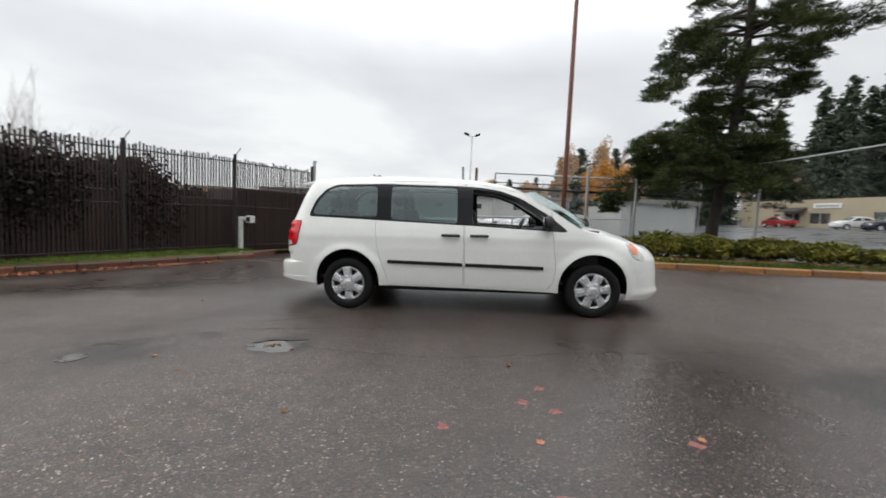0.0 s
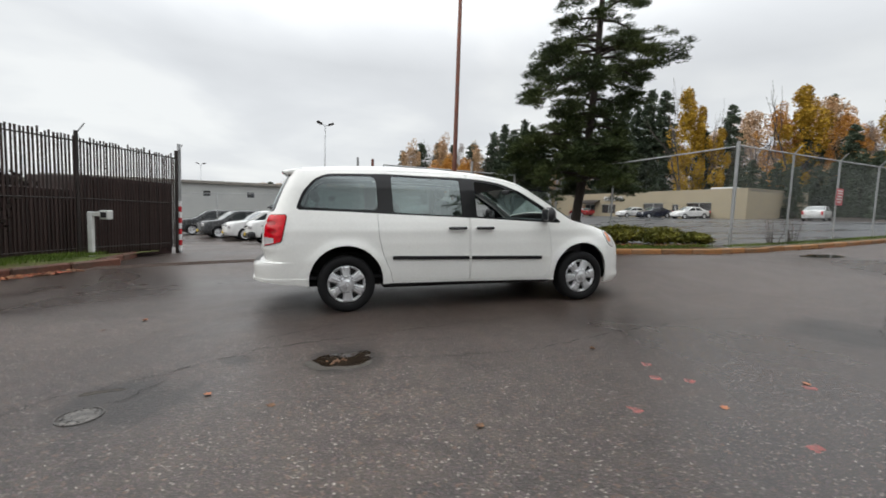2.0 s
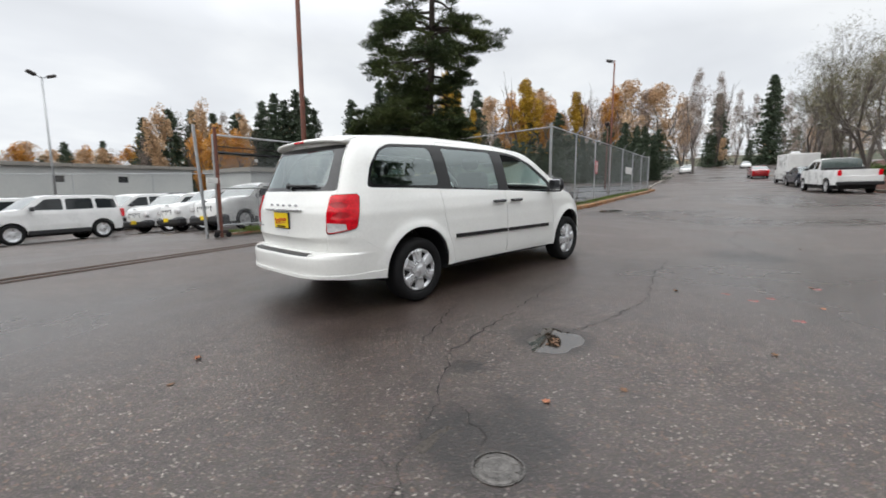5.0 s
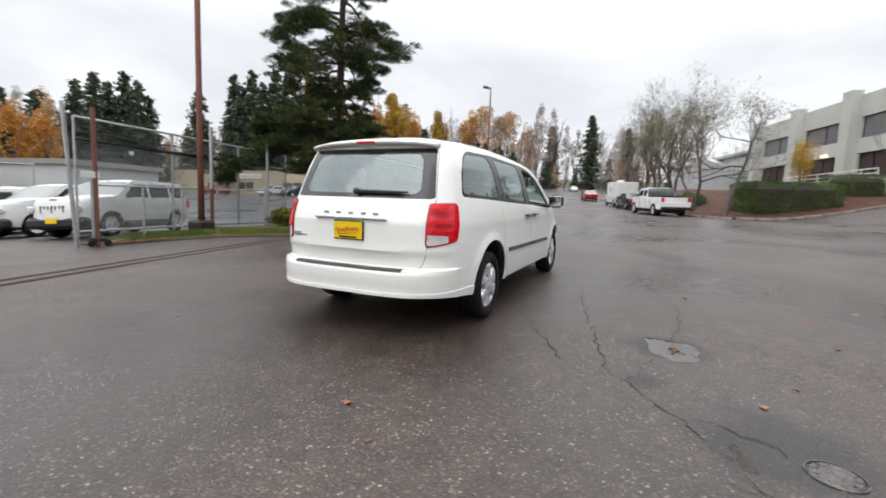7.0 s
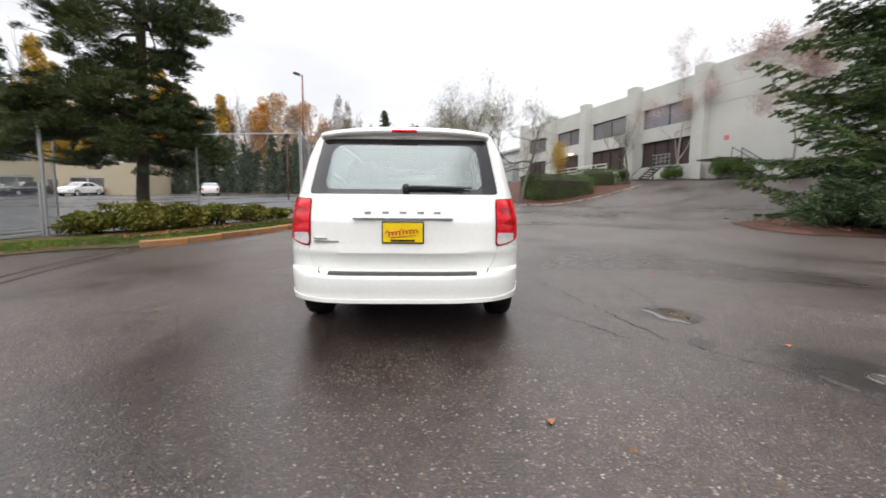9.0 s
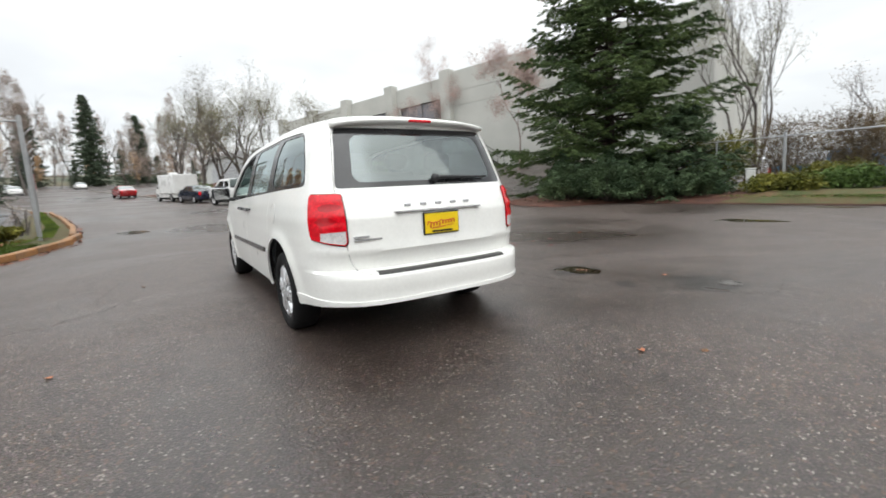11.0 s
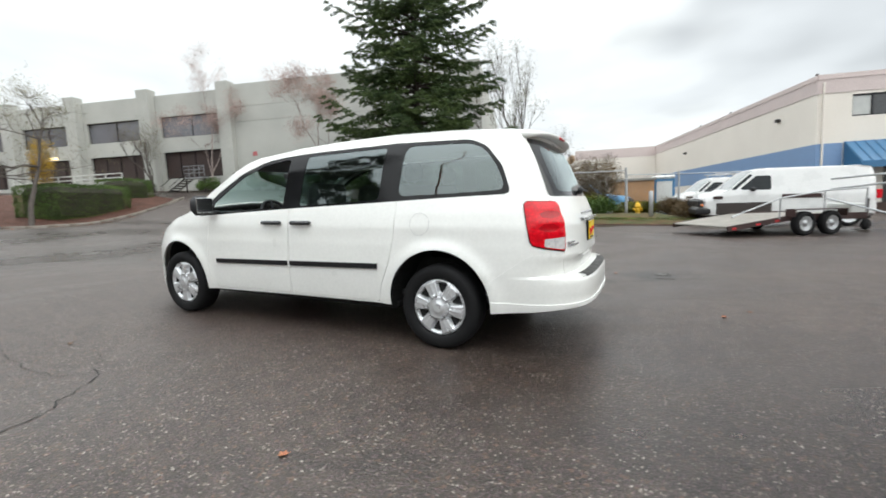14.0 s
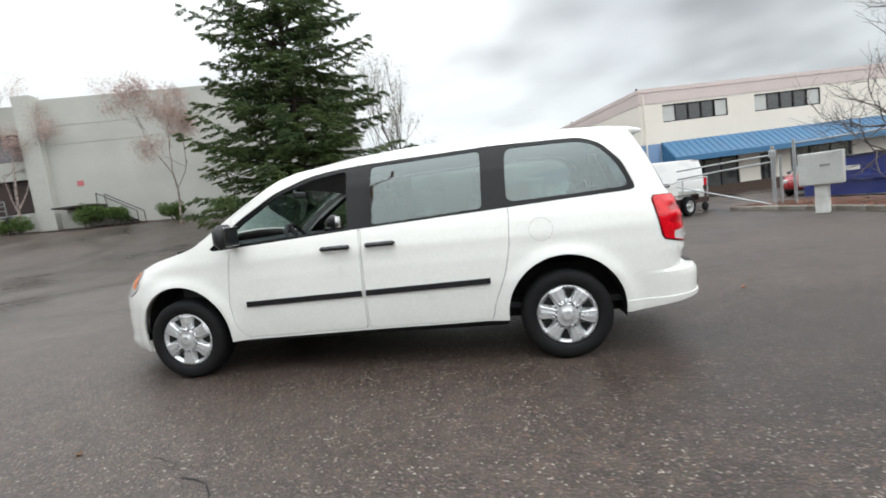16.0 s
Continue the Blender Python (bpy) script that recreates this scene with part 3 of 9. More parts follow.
def sheet(name, outline, mat, label, category, lift=0.0, mound=0.0, step=0.5, edge=0.6, rough=0.03, kind="structure"):
    """Ground cover inside an outline, draped on the ground: raised by lift at its rim and by mound inside, slightly uneven."""
    xs, ys = [p[0] for p in outline], [p[1] for p in outline]
    n = len(outline)

    def dist(x, y):
        inside, best = False, 1e9
        for i in range(n):
            (x0, y0), (x1, y1) = outline[i], outline[(i + 1) % n]
            if (y0 > y) != (y1 > y) and x < (x1 - x0) * (y - y0) / (y1 - y0) + x0:
                inside = not inside
            t = max(0, min(1, ((x - x0) * (x1 - x0) + (y - y0) * (y1 - y0)) / ((x1 - x0) ** 2 + (y1 - y0) ** 2)))
            best = min(best, math.hypot(x - x0 - t * (x1 - x0), y - y0 - t * (y1 - y0)))
        return best if inside else -best

    X = np.arange(min(xs) - step, max(xs) + step * 1.5, step)
    Y = np.arange(min(ys) - step, max(ys) + step * 1.5, step)
    D = [[dist(x, y) for y in Y] for x in X]
    mesh, index = Mesh(), {}

    def vert(x, y, d):
        key = (round(x, 3), round(y, 3))
        if key not in index:
            index[key] = len(mesh.v)
            z = G(x, y) + lift + mound * sm(d / max(edge * 3, 0.01)) + rough * (0.6 + noise.noise(Vector((x * 1.3, y * 1.3, 2)))) * sm(d / 0.3)
            mesh.v.append((x, y, z))
        return index[key]

    for i in range(len(X) - 1):
        for j in range(len(Y) - 1):
            poly = [(X[i], Y[j], D[i][j]), (X[i + 1], Y[j], D[i + 1][j]), (X[i + 1], Y[j + 1], D[i + 1][j + 1]), (X[i], Y[j + 1], D[i][j + 1])]
            cut = []
            for a, b in zip(poly, poly[1:] + poly[:1]):
                if a[2] >= 0:
                    cut.append(a)
                if (a[2] >= 0) != (b[2] >= 0):
                    t = a[2] / (a[2] - b[2])
                    cut.append(tuple(a[k] + t * (b[k] - a[k]) for k in range(3)))
            f = []
            for p in cut:
                k = vert(*p)
                if k not in f:
                    f.append(k)
            if len(f) > 2:
                mesh.f.append(tuple(f))
    return solid(name, mesh, mat, label, category, smooth=True, kind=kind)


def along(line, step):
    """Points at even steps along a line of ground points, with the direction there."""
    pts = [Vector((x, y)) for x, y in line]
    out, carry = [], 0.0
    for a, b in zip(pts, pts[1:]):
        d = (b - a)
        length = d.length
        d = d / length
        s = carry
        while s < length:
            out.append((a + d * s, d))
            s += step
        carry = s - length
    return out


def kerb(name, line, mat, label, height=0.14, width=0.16, step=0.9):
    """A kerb of separate stones along a line; the last side of each is a little rounded."""
    top = thing(name, label, "kerb", kind="structure")
    stone = Mesh().box((-step / 2 + 0.006, -width / 2, -0.12), (step / 2 - 0.006, width / 2, height), bevel=0.025).data("kerb_stone", mat)
    for p, d in along(line, step):
        c = p + d * step / 2
        slope = math.atan2(G(c.x + d.x * 0.5, c.y + d.y * 0.5) - G(c.x - d.x * 0.5, c.y - d.y * 0.5), 1.0)
        ob = new("kerb_stone", stone)
        ob.parent = top
        ob.matrix_basis = pose(c.x, c.y, G(c.x, c.y) + random.uniform(-0.008, 0.006), 0, -math.degrees(slope), math.degrees(math.atan2(d.y, d.x)) + random.uniform(-0.6, 0.6))
    return top


KERB_L = [(-11.4, -2.7), (-8.75, 0.7), (-7.7, 2.05), (-6.45, 3.75), (-6.3, 4.6), (-6.35, 5.6)]
KERB_R = [(3.45, 5.95), (3.9, 5.45), (4.8, 5.0), (6.4, 4.45), (8.7, 3.95), (10.2, 3.9), (14.5, 4.45), (23.5, 6.1), (30.8, 7.6), (32.4, 8.6)]
kerb("kerb_left", KERB_L, M["kerb_red"], "worn kerb with faded dark red paint below a grass verge")
kerb("kerb_right", KERB_R, M["kerb_paint"], "worn kerb with faded orange paint along the fenced lot")
kerb("kerb_island", [(29.5, -4.2), (25.6, -5.2), (24.5, -6.2), (24.6, -8.2), (26.0, -11.8), (27.2, -14.6), (28.2, -16.2)], M["kerb"], "pale concrete kerb round the hedge island")
kerb("kerb_street", [(29.6, -4.2), (48.0, 0.4), (95.0, 12.5)], M["kerb"], "pale concrete kerb beside parked vehicles", step=1.8)
kerb("kerb_far", [(35.5, 9.4), (43.5, 11.8), (70.0, 18.5), (100, 26)], M["kerb"], "weathered kerb along the rising road", step=1.8)
kerb("kerb_gate", [(-9.0, -12.1), (-9.5, -10.6), (-9.9, -9.0), (-10.1, -6.6), (-10.2, -3.0), (-10.3, 0.5)], M["kerb"], "worn concrete kerb in front of the letter box")
sheet("verge_left", [(-6.45, 3.7), (-6.35, 5.7), (-5.8, 8.0), (-7.2, 5.55), (-12.8, -1.6), (-11.4, -2.75)], M["lawn"], "narrow wet grass verge under the slatted fence", "verge", 0.12, 0.06, 0.35)
sheet("verge_right", [(3.5, 6.0), (4.0, 5.5), (4.85, 5.1), (6.45, 4.53), (8.7, 4.05), (10.2, 4.0), (14.5, 4.55), (23.5, 6.2), (30.8, 7.7), (32.2, 8.7), (27.5, 8.2), (11, 5.4), (9.6, 7.2), (5.6, 10.4), (3.2, 11.2), (-0.4, 9.4), (0.0, 8.6), (2.4, 8.1), (3.3, 7.0)], M["soil"], "planting strip of damp soil, moss and leaf litter", "planting strip", 0.02, 0.14, 0.4)
sheet("mulch_island", [(29.5, -4.4), (25.7, -5.4), (24.7, -6.3), (24.8, -8.2), (26.2, -11.7), (27.4, -14.5), (28.5, -16.2), (33, -16.6), (60, -9.5), (62, 3.6), (48, 0.1)], M["mulch"], "bark-mulched bank with red-brown chips", "mulch bed", 0.11, 0.75, 1.0, edge=1.5)
sheet("conifer_island", [(11.3, -12.1), (8.2, -10.9), (6.4, -10.9), (5.9, -12.6), (5.6, -13.6), (1.2, -14.35), (-2.8, -14.8), (-5.2, -14.6), (-5.6, -16.4), (-4, -20.5), (6, -21), (12, -19)], M["mulch"], "low mound of brown bark mulch and needles", "mulch bed", 0.02, 0.25, 0.6)
sheet("grass_bank", [(2.6, -14.35), (1.2, -14.5), (-2.8, -14.95), (-4.9, -14.8), (-5.2, -16.4), (-4, -20), (3, -20)], M["soil"], "rough bank of damp soil, moss and grass beside the hydrant", "verge", 0.05, 0.32, 0.5)
sheet("mulch_gate", [(-9.15, -12.1), (-9.65, -10.6), (-10.05, -9.0), (-10.25, -6.6), (-10.3, -3), (-12.6, -3), (-13.2, -12.0), (-12, -13.6), (-9.5, -13.2)], M["mulch"], "mulched strip strewn with red leaves behind the kerb", "mulch bed", 0.08, 0.06, 0.5)
sheet("building_verge", [(11, -27.2), (18, -24.4), (29.7, -21.0), (36.7, -18.9), (51, -14.7), (51.5, -15.8), (30, -22.2), (11.2, -28.2)], M["mulch"], "planting bed at the foot of the concrete building", "mulch bed", 0.05, 0.15, 0.8)

sheet("far_lot", [(11.6, 6.1), (30.0, 9.4), (36.0, 10.6), (43.5, 14.0), (43.5, 68.0), (6.5, 68.0), (6.0, 11.2), (9.9, 7.8)], M["lot"], "smooth rain-wet grey asphalt of the far car lot", "car park", 0.03, 0.0, 1.0, rough=0.0)

# ---- gate track in the asphalt ----
gate_track = thing("gate_track", "two rusty steel rails of a sliding gate set in asphalt", "gate track", kind="structure")
for off in (0.0, 0.34):
    rail = Mesh()
    line = [(-6.9 + off * 0.2, 3.42 + off), (-4.4, 4.26 + off), (-2.0, 4.86 + off), (1.35, 5.62 + off), (3.1, 5.95 + off * 0.9)]
    rail.tube([(x, y, G(x, y) + 0.004) for x, y in line], 0.022, 6)
    part("rail", rail, M["rail"], gate_track)

# ---- the minivan: one skin in plan curve and height, cut into panels ----
def sdf_poly(px, pz, poly):
    """Signed distance, positive inside, of points to an outline."""
    px, pz = np.asarray(px, float), np.asarray(pz, float)
    best, inside = np.full(px.shape, 1e9), np.zeros(px.shape, bool)
    n = len(poly)
    for i in range(n):
        (x0, z0), (x1, z1) = poly[i], poly[(i + 1) % n]
        t = np.clip(((px - x0) * (x1 - x0) + (pz - z0) * (z1 - z0)) / max((x1 - x0) ** 2 + (z1 - z0) ** 2, 1e-9), 0, 1)
        best = np.minimum(best, np.hypot(px - x0 - t * (x1 - x0), pz - z0 - t * (z1 - z0)))
        if z0 != z1:
            inside ^= ((z0 > pz) != (z1 > pz)) & (px < (x1 - x0) * (pz - z0) / (z1 - z0) + x0)
    return np.where(inside, best, -best)


def round_poly(poly, r=0.05, n=4):
    """The outline with its corners rounded."""
    out = []
    k = len(poly)
    for i in range(k):
        p, a, b = Vector(poly[i]), Vector(poly[i - 1]), Vector(poly[(i + 1) % k])
        ra = min(r, (a - p).length * 0.45)
        rb = min(r, (b - p).length * 0.45)
        s, e = p + (a - p).normalized() * ra, p + (b - p).normalized() * rb
        for j in range(n + 1):
            t = j / n
            q = s * (1 - t) ** 2 + p * 2 * t * (1 - t) + e * t * t
            out.append((q.x, q.y))
    return out


def boat_tail(x):
    """How far the sides draw in towards the rear."""
    return 1 - 0.085 * np.clip((-1.4 - np.asarray(x, float)) / 1.1, 0, 1) ** 1.6


class Skin:
    """Half of a vehicle's outside, right-hand side: columns along the plan curve from rear centre over the side to front centre,
    rows in height. Panels are cut from it by fields that are positive inside."""

    def __init__(self, zs, half, rear, front, xr=-1.95, xf=1.3, nr=3.6, nf=2.6, cols=(40, 110, 34), bulge=None):
        rows = []
        for z in zs:
            W, R, F = half(z), rear(z), front(z)
            th = np.linspace(0, math.pi / 2, 240)
            rx, ry = xr + (R - xr) * np.sin(th[::-1]) ** (2 / nr), W * np.cos(th[::-1]) ** (2 / nr)
            fx, fy = xf + (F - xf) * np.sin(th) ** (2 / nf), W * np.cos(th) ** (2 / nf)

            def even(x, y, n):
                s = np.concatenate([[0], np.cumsum(np.hypot(np.diff(x), np.diff(y)))])
                q = np.linspace(0, s[-1], n)
                return np.interp(q, s, x), np.interp(q, s, y)

            ax, ay = even(rx, ry, cols[0])
            sx = np.linspace(xr, xf, cols[1])
            bx, by = even(fx, fy, cols[2])
            x = np.concatenate([ax, sx[1:-1], bx])
            y = np.concatenate([ay, np.full(cols[1] - 2, W), by]) * boat_tail(x)
            rows.append(np.stack([x, -y, np.full(x.shape, z)], -1))
        self.P = np.array(rows)
        if bulge is not None:
            self.P[..., 1] -= bulge(self.P[..., 0], self.P[..., 2]) * (np.abs(self.P[..., 1]) > 0.5)
        du, dv = np.gradient(self.P, axis=1), np.gradient(self.P, axis=0)
        N = np.cross(du, dv)
        N /= np.maximum(np.linalg.norm(N, axis=-1, keepdims=True), 1e-9)
        out = np.sum(N * (self.P - np.array([0, 0, 0.8])), -1, keepdims=True)
        self.N = N * np.where(out.mean() < 0, -1, 1)
        self.x, self.y, self.z = self.P[..., 0], -self.P[..., 1], self.P[..., 2]

    def cut(self, fields, offset=0.0, sides=(1, -1), mesh=None):
        """A mesh of the skin where all fields are positive, moved out by offset, for the right (1) and left (-1) sides."""
        F = np.stack(fields, -1)
        Q = self.P + self.N * offset
        mesh = mesh or Mesh()
        nr, nc = F.shape[:2]
        lo = np.minimum(np.minimum(F[:-1, :-1], F[1:, :-1]), np.minimum(F[:-1, 1:], F[1:, 1:])).min(-1)
        hi = np.maximum(np.maximum(F[:-1, :-1], F[1:, :-1]), np.maximum(F[:-1, 1:], F[1:, 1:])).min(-1)
        index = {}
        for sd in sides:
            def vert(p):
                key = (round(p[0], 4), round(p[1] * sd, 4) + 0.0, round(p[2], 4))
                if key not in index:
                    index[key] = len(mesh.v)
                    mesh.v.append((p[0], p[1] * sd, p[2]))
                return index[key]

            for i, j in np.argwhere(hi >= 0):
                quad = ((i, j), (i, j + 1), (i + 1, j + 1), (i + 1, j))
                poly = [(Q[a], F[a]) for a in quad]
                if lo[i, j] < 0:
                    for k in range(F.shape[2]):
                        cut = []
                        for (p, f), (q, g) in zip(poly, poly[1:] + poly[:1]):
                            if f[k] >= 0:
                                cut.append((p, f))
                            if (f[k] >= 0) != (g[k] >= 0):
                                t = f[k] / (f[k] - g[k])
                                cut.append((p + t * (q - p), f + t * (g - f)))
                        poly = cut
                        if len(poly) < 3:
                            break
                    if len(poly) < 3:
                        continue
                face = []
                for p, _ in poly:
                    v = vert(p)
                    if v not in face:
                        face.append(v)
                if len(face) > 2:
                    mesh.f.append(tuple(face) if sd > 0 else tuple(reversed(face)))
        return mesh


def thicken(ob, t):
    s = ob.modifiers.new("thickness", "SOLIDIFY")
    s.thickness, s.offset = t, -1
    e = ob.modifiers.new("crisp_rim", "EDGE_SPLIT")
    e.split_angle = radians(40)
    return ob


VAN = Matrix.Rotation(-math.atan(0.0292), 4, "Y")
van = thing("minivan", "white minivan with black window pillars and silver wheel covers on asphalt", "minivan", VAN)

T_SIDE = [(0.15, 0.085), (0.25, 0.045), (0.32, 0.03), (0.36, 0.022), (0.45, 0.012), (0.62, 0.0), (0.80, 0.004), (0.95, 0.018), (1.05, 0.035), (1.12, 0.055), (1.25, 0.092), (1.45, 0.150), (1.55, 0.195), (1.62, 0.235), (1.70, 0.29), (1.8, 0.38)]
Z_EDGE = [(-2.35, 1.585), (-2.2, 1.612), (-2.0, 1.648), (-1.5, 1.678), (-0.94, 1.688), (-0.35, 1.668), (0.16, 1.634), (0.474, 1.598), (0.62, 1.555), (0.72, 1.505), (1.04, 1.305), (1.36, 1.085), (1.5, 1.045), (1.8, 0.985), (2.05, 0.905), (2.25, 0.83), (2.5, 0.78)]
X_REAR = [(0.15, -2.55), (0.34, -2.605), (0.37, -2.625), (0.42, -2.62), (0.50, -2.625), (0.56, -2.62), (0.585, -2.60), (0.60, -2.488), (0.70, -2.510), (0.725, -2.530), (0.80, -2.520), (0.975, -2.509), (1.0, -2.495), (1.02, -2.494), (1.12, -2.455), (1.20, -2.415), (1.32, -2.36), (1.45, -2.295), (1.56, -2.235), (1.64, -2.19), (1.8, -2.1)]
X_FRONT = [(0.15, 2.45), (0.25, 2.52), (0.30, 2.54), (0.36, 2.51), (0.48, 2.505), (0.60, 2.495), (0.70, 2.48), (0.75, 2.45), (0.84, 2.38), (0.92, 2.25), (1.05, 2.0), (1.2, 1.7), (1.45, 1.5), (1.8, 1.4)]
WB, WR = 1.539, 0.332


def flare(x, z):
    b = 0
    for c in (-WB, WB):
        r = np.hypot(x - c, z - WR)
        b = b + 0.022 * np.exp(-((r - 0.45) / 0.055) ** 2) * (z > 0.2)
    crease = 0.004 * np.exp(-((z - 0.95) / 0.06) ** 2)
    return b + crease


ZS = sorted(set(list(np.round(np.arange(0.20, 1.72, 0.024), 4)) + [0.585, 0.6]))
skin = Skin(ZS, lambda z: 0.985 - lerp_list(T_SIDE, z), lambda z: lerp_list(X_REAR, z), lambda z: lerp_list(X_FRONT, z), bulge=flare)
sx, sy, sz = skin.x, skin.y, skin.z
on_side = sy - 0.60
f_top = np.interp(sx, [a for a, _ in Z_EDGE], [b for _, b in Z_EDGE]) - sz
SILL = [(-2.7, 0.372), (-2.45, 0.366), (-1.98, 0.325), (-1.9, 0.32), (-1.0, 0.325), (0.0, 0.318), (1.07, 0.30), (1.97, 0.225), (2.2, 0.215), (2.5, 0.225)]
f_sill = sz - np.interp(sx, [a for a, _ in SILL], [b for _, b in SILL])
f_arch = np.minimum(np.hypot(sx + WB, sz - WR - 0.03), np.hypot(sx - WB, sz - WR - 0.03)) - 0.420
DLO = round_poly([(-2.095, 1.19), (-2.015, 1.40), (-1.88, 1.555), (-1.74, 1.612), (-1.1, 1.628), (-0.1, 1.602), (0.2, 1.58), (0.39, 1.548), (0.66, 1.45), (0.98, 1.257), (1.245, 1.04), (0.05, 1.102), (-1.0, 1.145), (-1.6, 1.172)], 0.05)
d_dlo = sdf_poly(sx, sz, DLO)
side_dlo = np.where(sy > 0.55, d_dlo, -1.0)
R_GLASS = round_poly([(-0.735, 1.165), (0.735, 1.165), (0.655, 1.60), (-0.655, 1.60)], 0.03)
d_rear = np.where(sx < -1.9, sdf_poly(sy, sz, R_GLASS), -1.0)
GATE = round_poly([(-0.655, 0.575), (0.655, 0.575), (0.712, 0.70), (0.745, 1.14), (0.667, 1.615), (-0.667, 1.615), (-0.745, 1.14), (-0.712, 0.70)], 0.09)
d_gate = np.where(sx < -1.9, sdf_poly(sy, sz, GATE), -1.0)
lamp_edge = np.interp(sz, [0.78, 0.84, 1.14, 1.2], [-2.255, -2.235, -2.175, -2.165])
d_lamp = np.minimum.reduce([lamp_edge - sx, sy - 0.700, sz - (0.755 + (sx + 2.5) * 0.26), 1.128 + (sx + 2.5) * 0.03 - sz])
F_DOOR = round_poly([(-0.035, 1.66), (-0.03, 0.335), (0.98, 0.325), (1.055, 0.42), (1.085, 0.60), (1.05, 0.95), (1.035, 1.06), (1.03, 1.30), (0.66, 1.52)], 0.03)
S_DOOR = round_poly([(-1.06, 1.66), (-1.175, 1.12), (-1.16, 0.87), (-1.115, 0.67), (-1.03, 0.47), (-1.0, 0.335), (-0.045, 0.335), (-0.05, 1.66)], 0.03)
d_fd = np.where(sy > 0.55, sdf_poly(sx, sz, F_DOOR), -1.0)
d_sd = np.where(sy > 0.55, sdf_poly(sx, sz, S_DOOR), -1.0)
d_bumper = np.minimum(-1.6 - sx, np.where(sy > 0.70, np.minimum(0.755, 0.52 - (sx + 1.9) * 0.684), 0.575) - sz)
head = round_poly([(1.93, 0.945), (2.03, 0.925), (2.14, 0.80), (2.21, 0.715), (2.12, 0.70), (2.01, 0.755), (1.955, 0.85)], 0.03)
d_head = np.where(sy > 0.2, sdf_poly(sx, sz, head), -1.0)
GAP = 0.0022
shell = thicken(part("body", skin.cut([f_top, f_sill, f_arch, -side_dlo, -d_gate - GAP, -d_lamp, -d_fd - GAP, -d_sd - GAP, -d_bumper - 0.0002, -d_head]), M["paint"], van, smooth=True), 0.015)
f_door_cut = [f_top, f_sill, f_arch, -side_dlo]
for sd in (1, -1):
    door = thicken(part("front_door", skin.cut(f_door_cut + [d_fd - GAP], 0.0, (sd,)), M["paint"], van, "white front door with the window wound down", smooth=True), 0.02)
    slide = thicken(part("sliding_door", skin.cut(f_door_cut + [d_sd - GAP], 0.0, (sd,)), M["paint"], van, "white sliding side door", smooth=True), 0.02)
    for dr, x0, x1 in ((door, 0.03, 0.27), (slide, -0.325, -0.085)):
        hm = Mesh().box((x0, -0.985 - 0.030, 0.963), (x1, -0.985 + 0.004, 0.998), bevel=0.014)
        hm.box((x0 + 0.02, -0.985, 0.972), (x0 + 0.05, -0.955, 0.992)).box((x1 - 0.05, -0.985, 0.972), (x1 - 0.02, -0.955, 0.992))
        hm.v = [(x, y * sd, z) for x, y, z in hm.v]
        fix_normals(part("handle", hm, M["gloss_black"], dr, "black pull handle"))
    for dr, x0, x1 in ((door, -0.02, 0.935), (slide, -1.005, -0.055)):
        fm = skin.cut([sx - x0, x1 - sx, sz - (0.613 - 0.018 * (sx + 1)), (0.655 - 0.018 * (sx + 1)) - sz, on_side], 0.012, (sd,))
        thicken(part("side_moulding", fm, M["gloss_black"], dr, "black rub strip", smooth=True), 0.014)
# black window surround and panes
PANES = {
    "quarter_window": round_poly([(-2.055, 1.222), (-1.97, 1.41), (-1.86, 1.54), (-1.74, 1.588), (-1.185, 1.600), (-1.165, 1.192), (-1.6, 1.203)], 0.07),
    "sliding_door_window": round_poly([(-1.0, 1.602), (-0.145, 1.578), (-0.13, 1.128), (-0.985, 1.168)], 0.03),
    "front_window": round_poly([(0.055, 1.568), (0.36, 1.527), (0.63, 1.43), (0.93, 1.235), (1.02, 1.165), (1.02, 1.075), (0.06, 1.122)], 0.03),
}
d_panes = {k: np.where(sy > 0.5, sdf_poly(sx, sz, p), -1.0) for k, p in PANES.items()}
for sd in (1, -1):
    trim = thicken(part("window_surround", skin.cut([side_dlo + 0.012] + [-d for d in d_panes.values()], -0.006, (sd,)), M["frit"], van, "gloss black pillars and window frame", smooth=True), 0.012)
    for k in ("quarter_window", "sliding_door_window"):
        g = part(k, skin.cut([d_panes[k] + 0.01], -0.010, (sd,)), M["glass"], van, "tinted side window", smooth=True)
        g.visible_shadow = False
# rear end
gate = thicken(part("tailgate", skin.cut([d_gate - GAP, -d_rear, f_top]), M["paint"], van, "white tailgate with recessed plate", smooth=True), 0.02)
frit_in = np.where(sx < -1.9, sdf_poly(sy, sz, round_poly([(-0.615, 1.205), (0.615, 1.205), (0.56, 1.55), (-0.56, 1.55)], 0.08)), -1.0)
thicken(part("rear_window_border", skin.cut([d_rear - 0.002, -frit_in], -0.004), M["rear_frit"], gate, "black glass border", smooth=True), 0.006)
rg = part("rear_window", skin.cut([frit_in + 0.01], -0.006), M["rear_glass"], gate, "tinted rear window", smooth=True)
rg.visible_shadow = False
bumper = thicken(part("rear_bumper", skin.cut([d_bumper - 0.0002, f_sill, f_arch], 0.0), M["paint"], van, "white rear bumper", smooth=True), 0.02)
part("bumper_lip", skin.cut([d_bumper - 0.0008, f_sill, f_arch - 0.004, 0.398 - sz + 0.02 * (sx + 2.5)], 0.007), M["paint"], bumper, "raised lower lip", smooth=True)
for ob in bumper.children:
    thicken(ob, 0.008)
step = Mesh()
ys = np.linspace(-0.555, 0.555, 19)
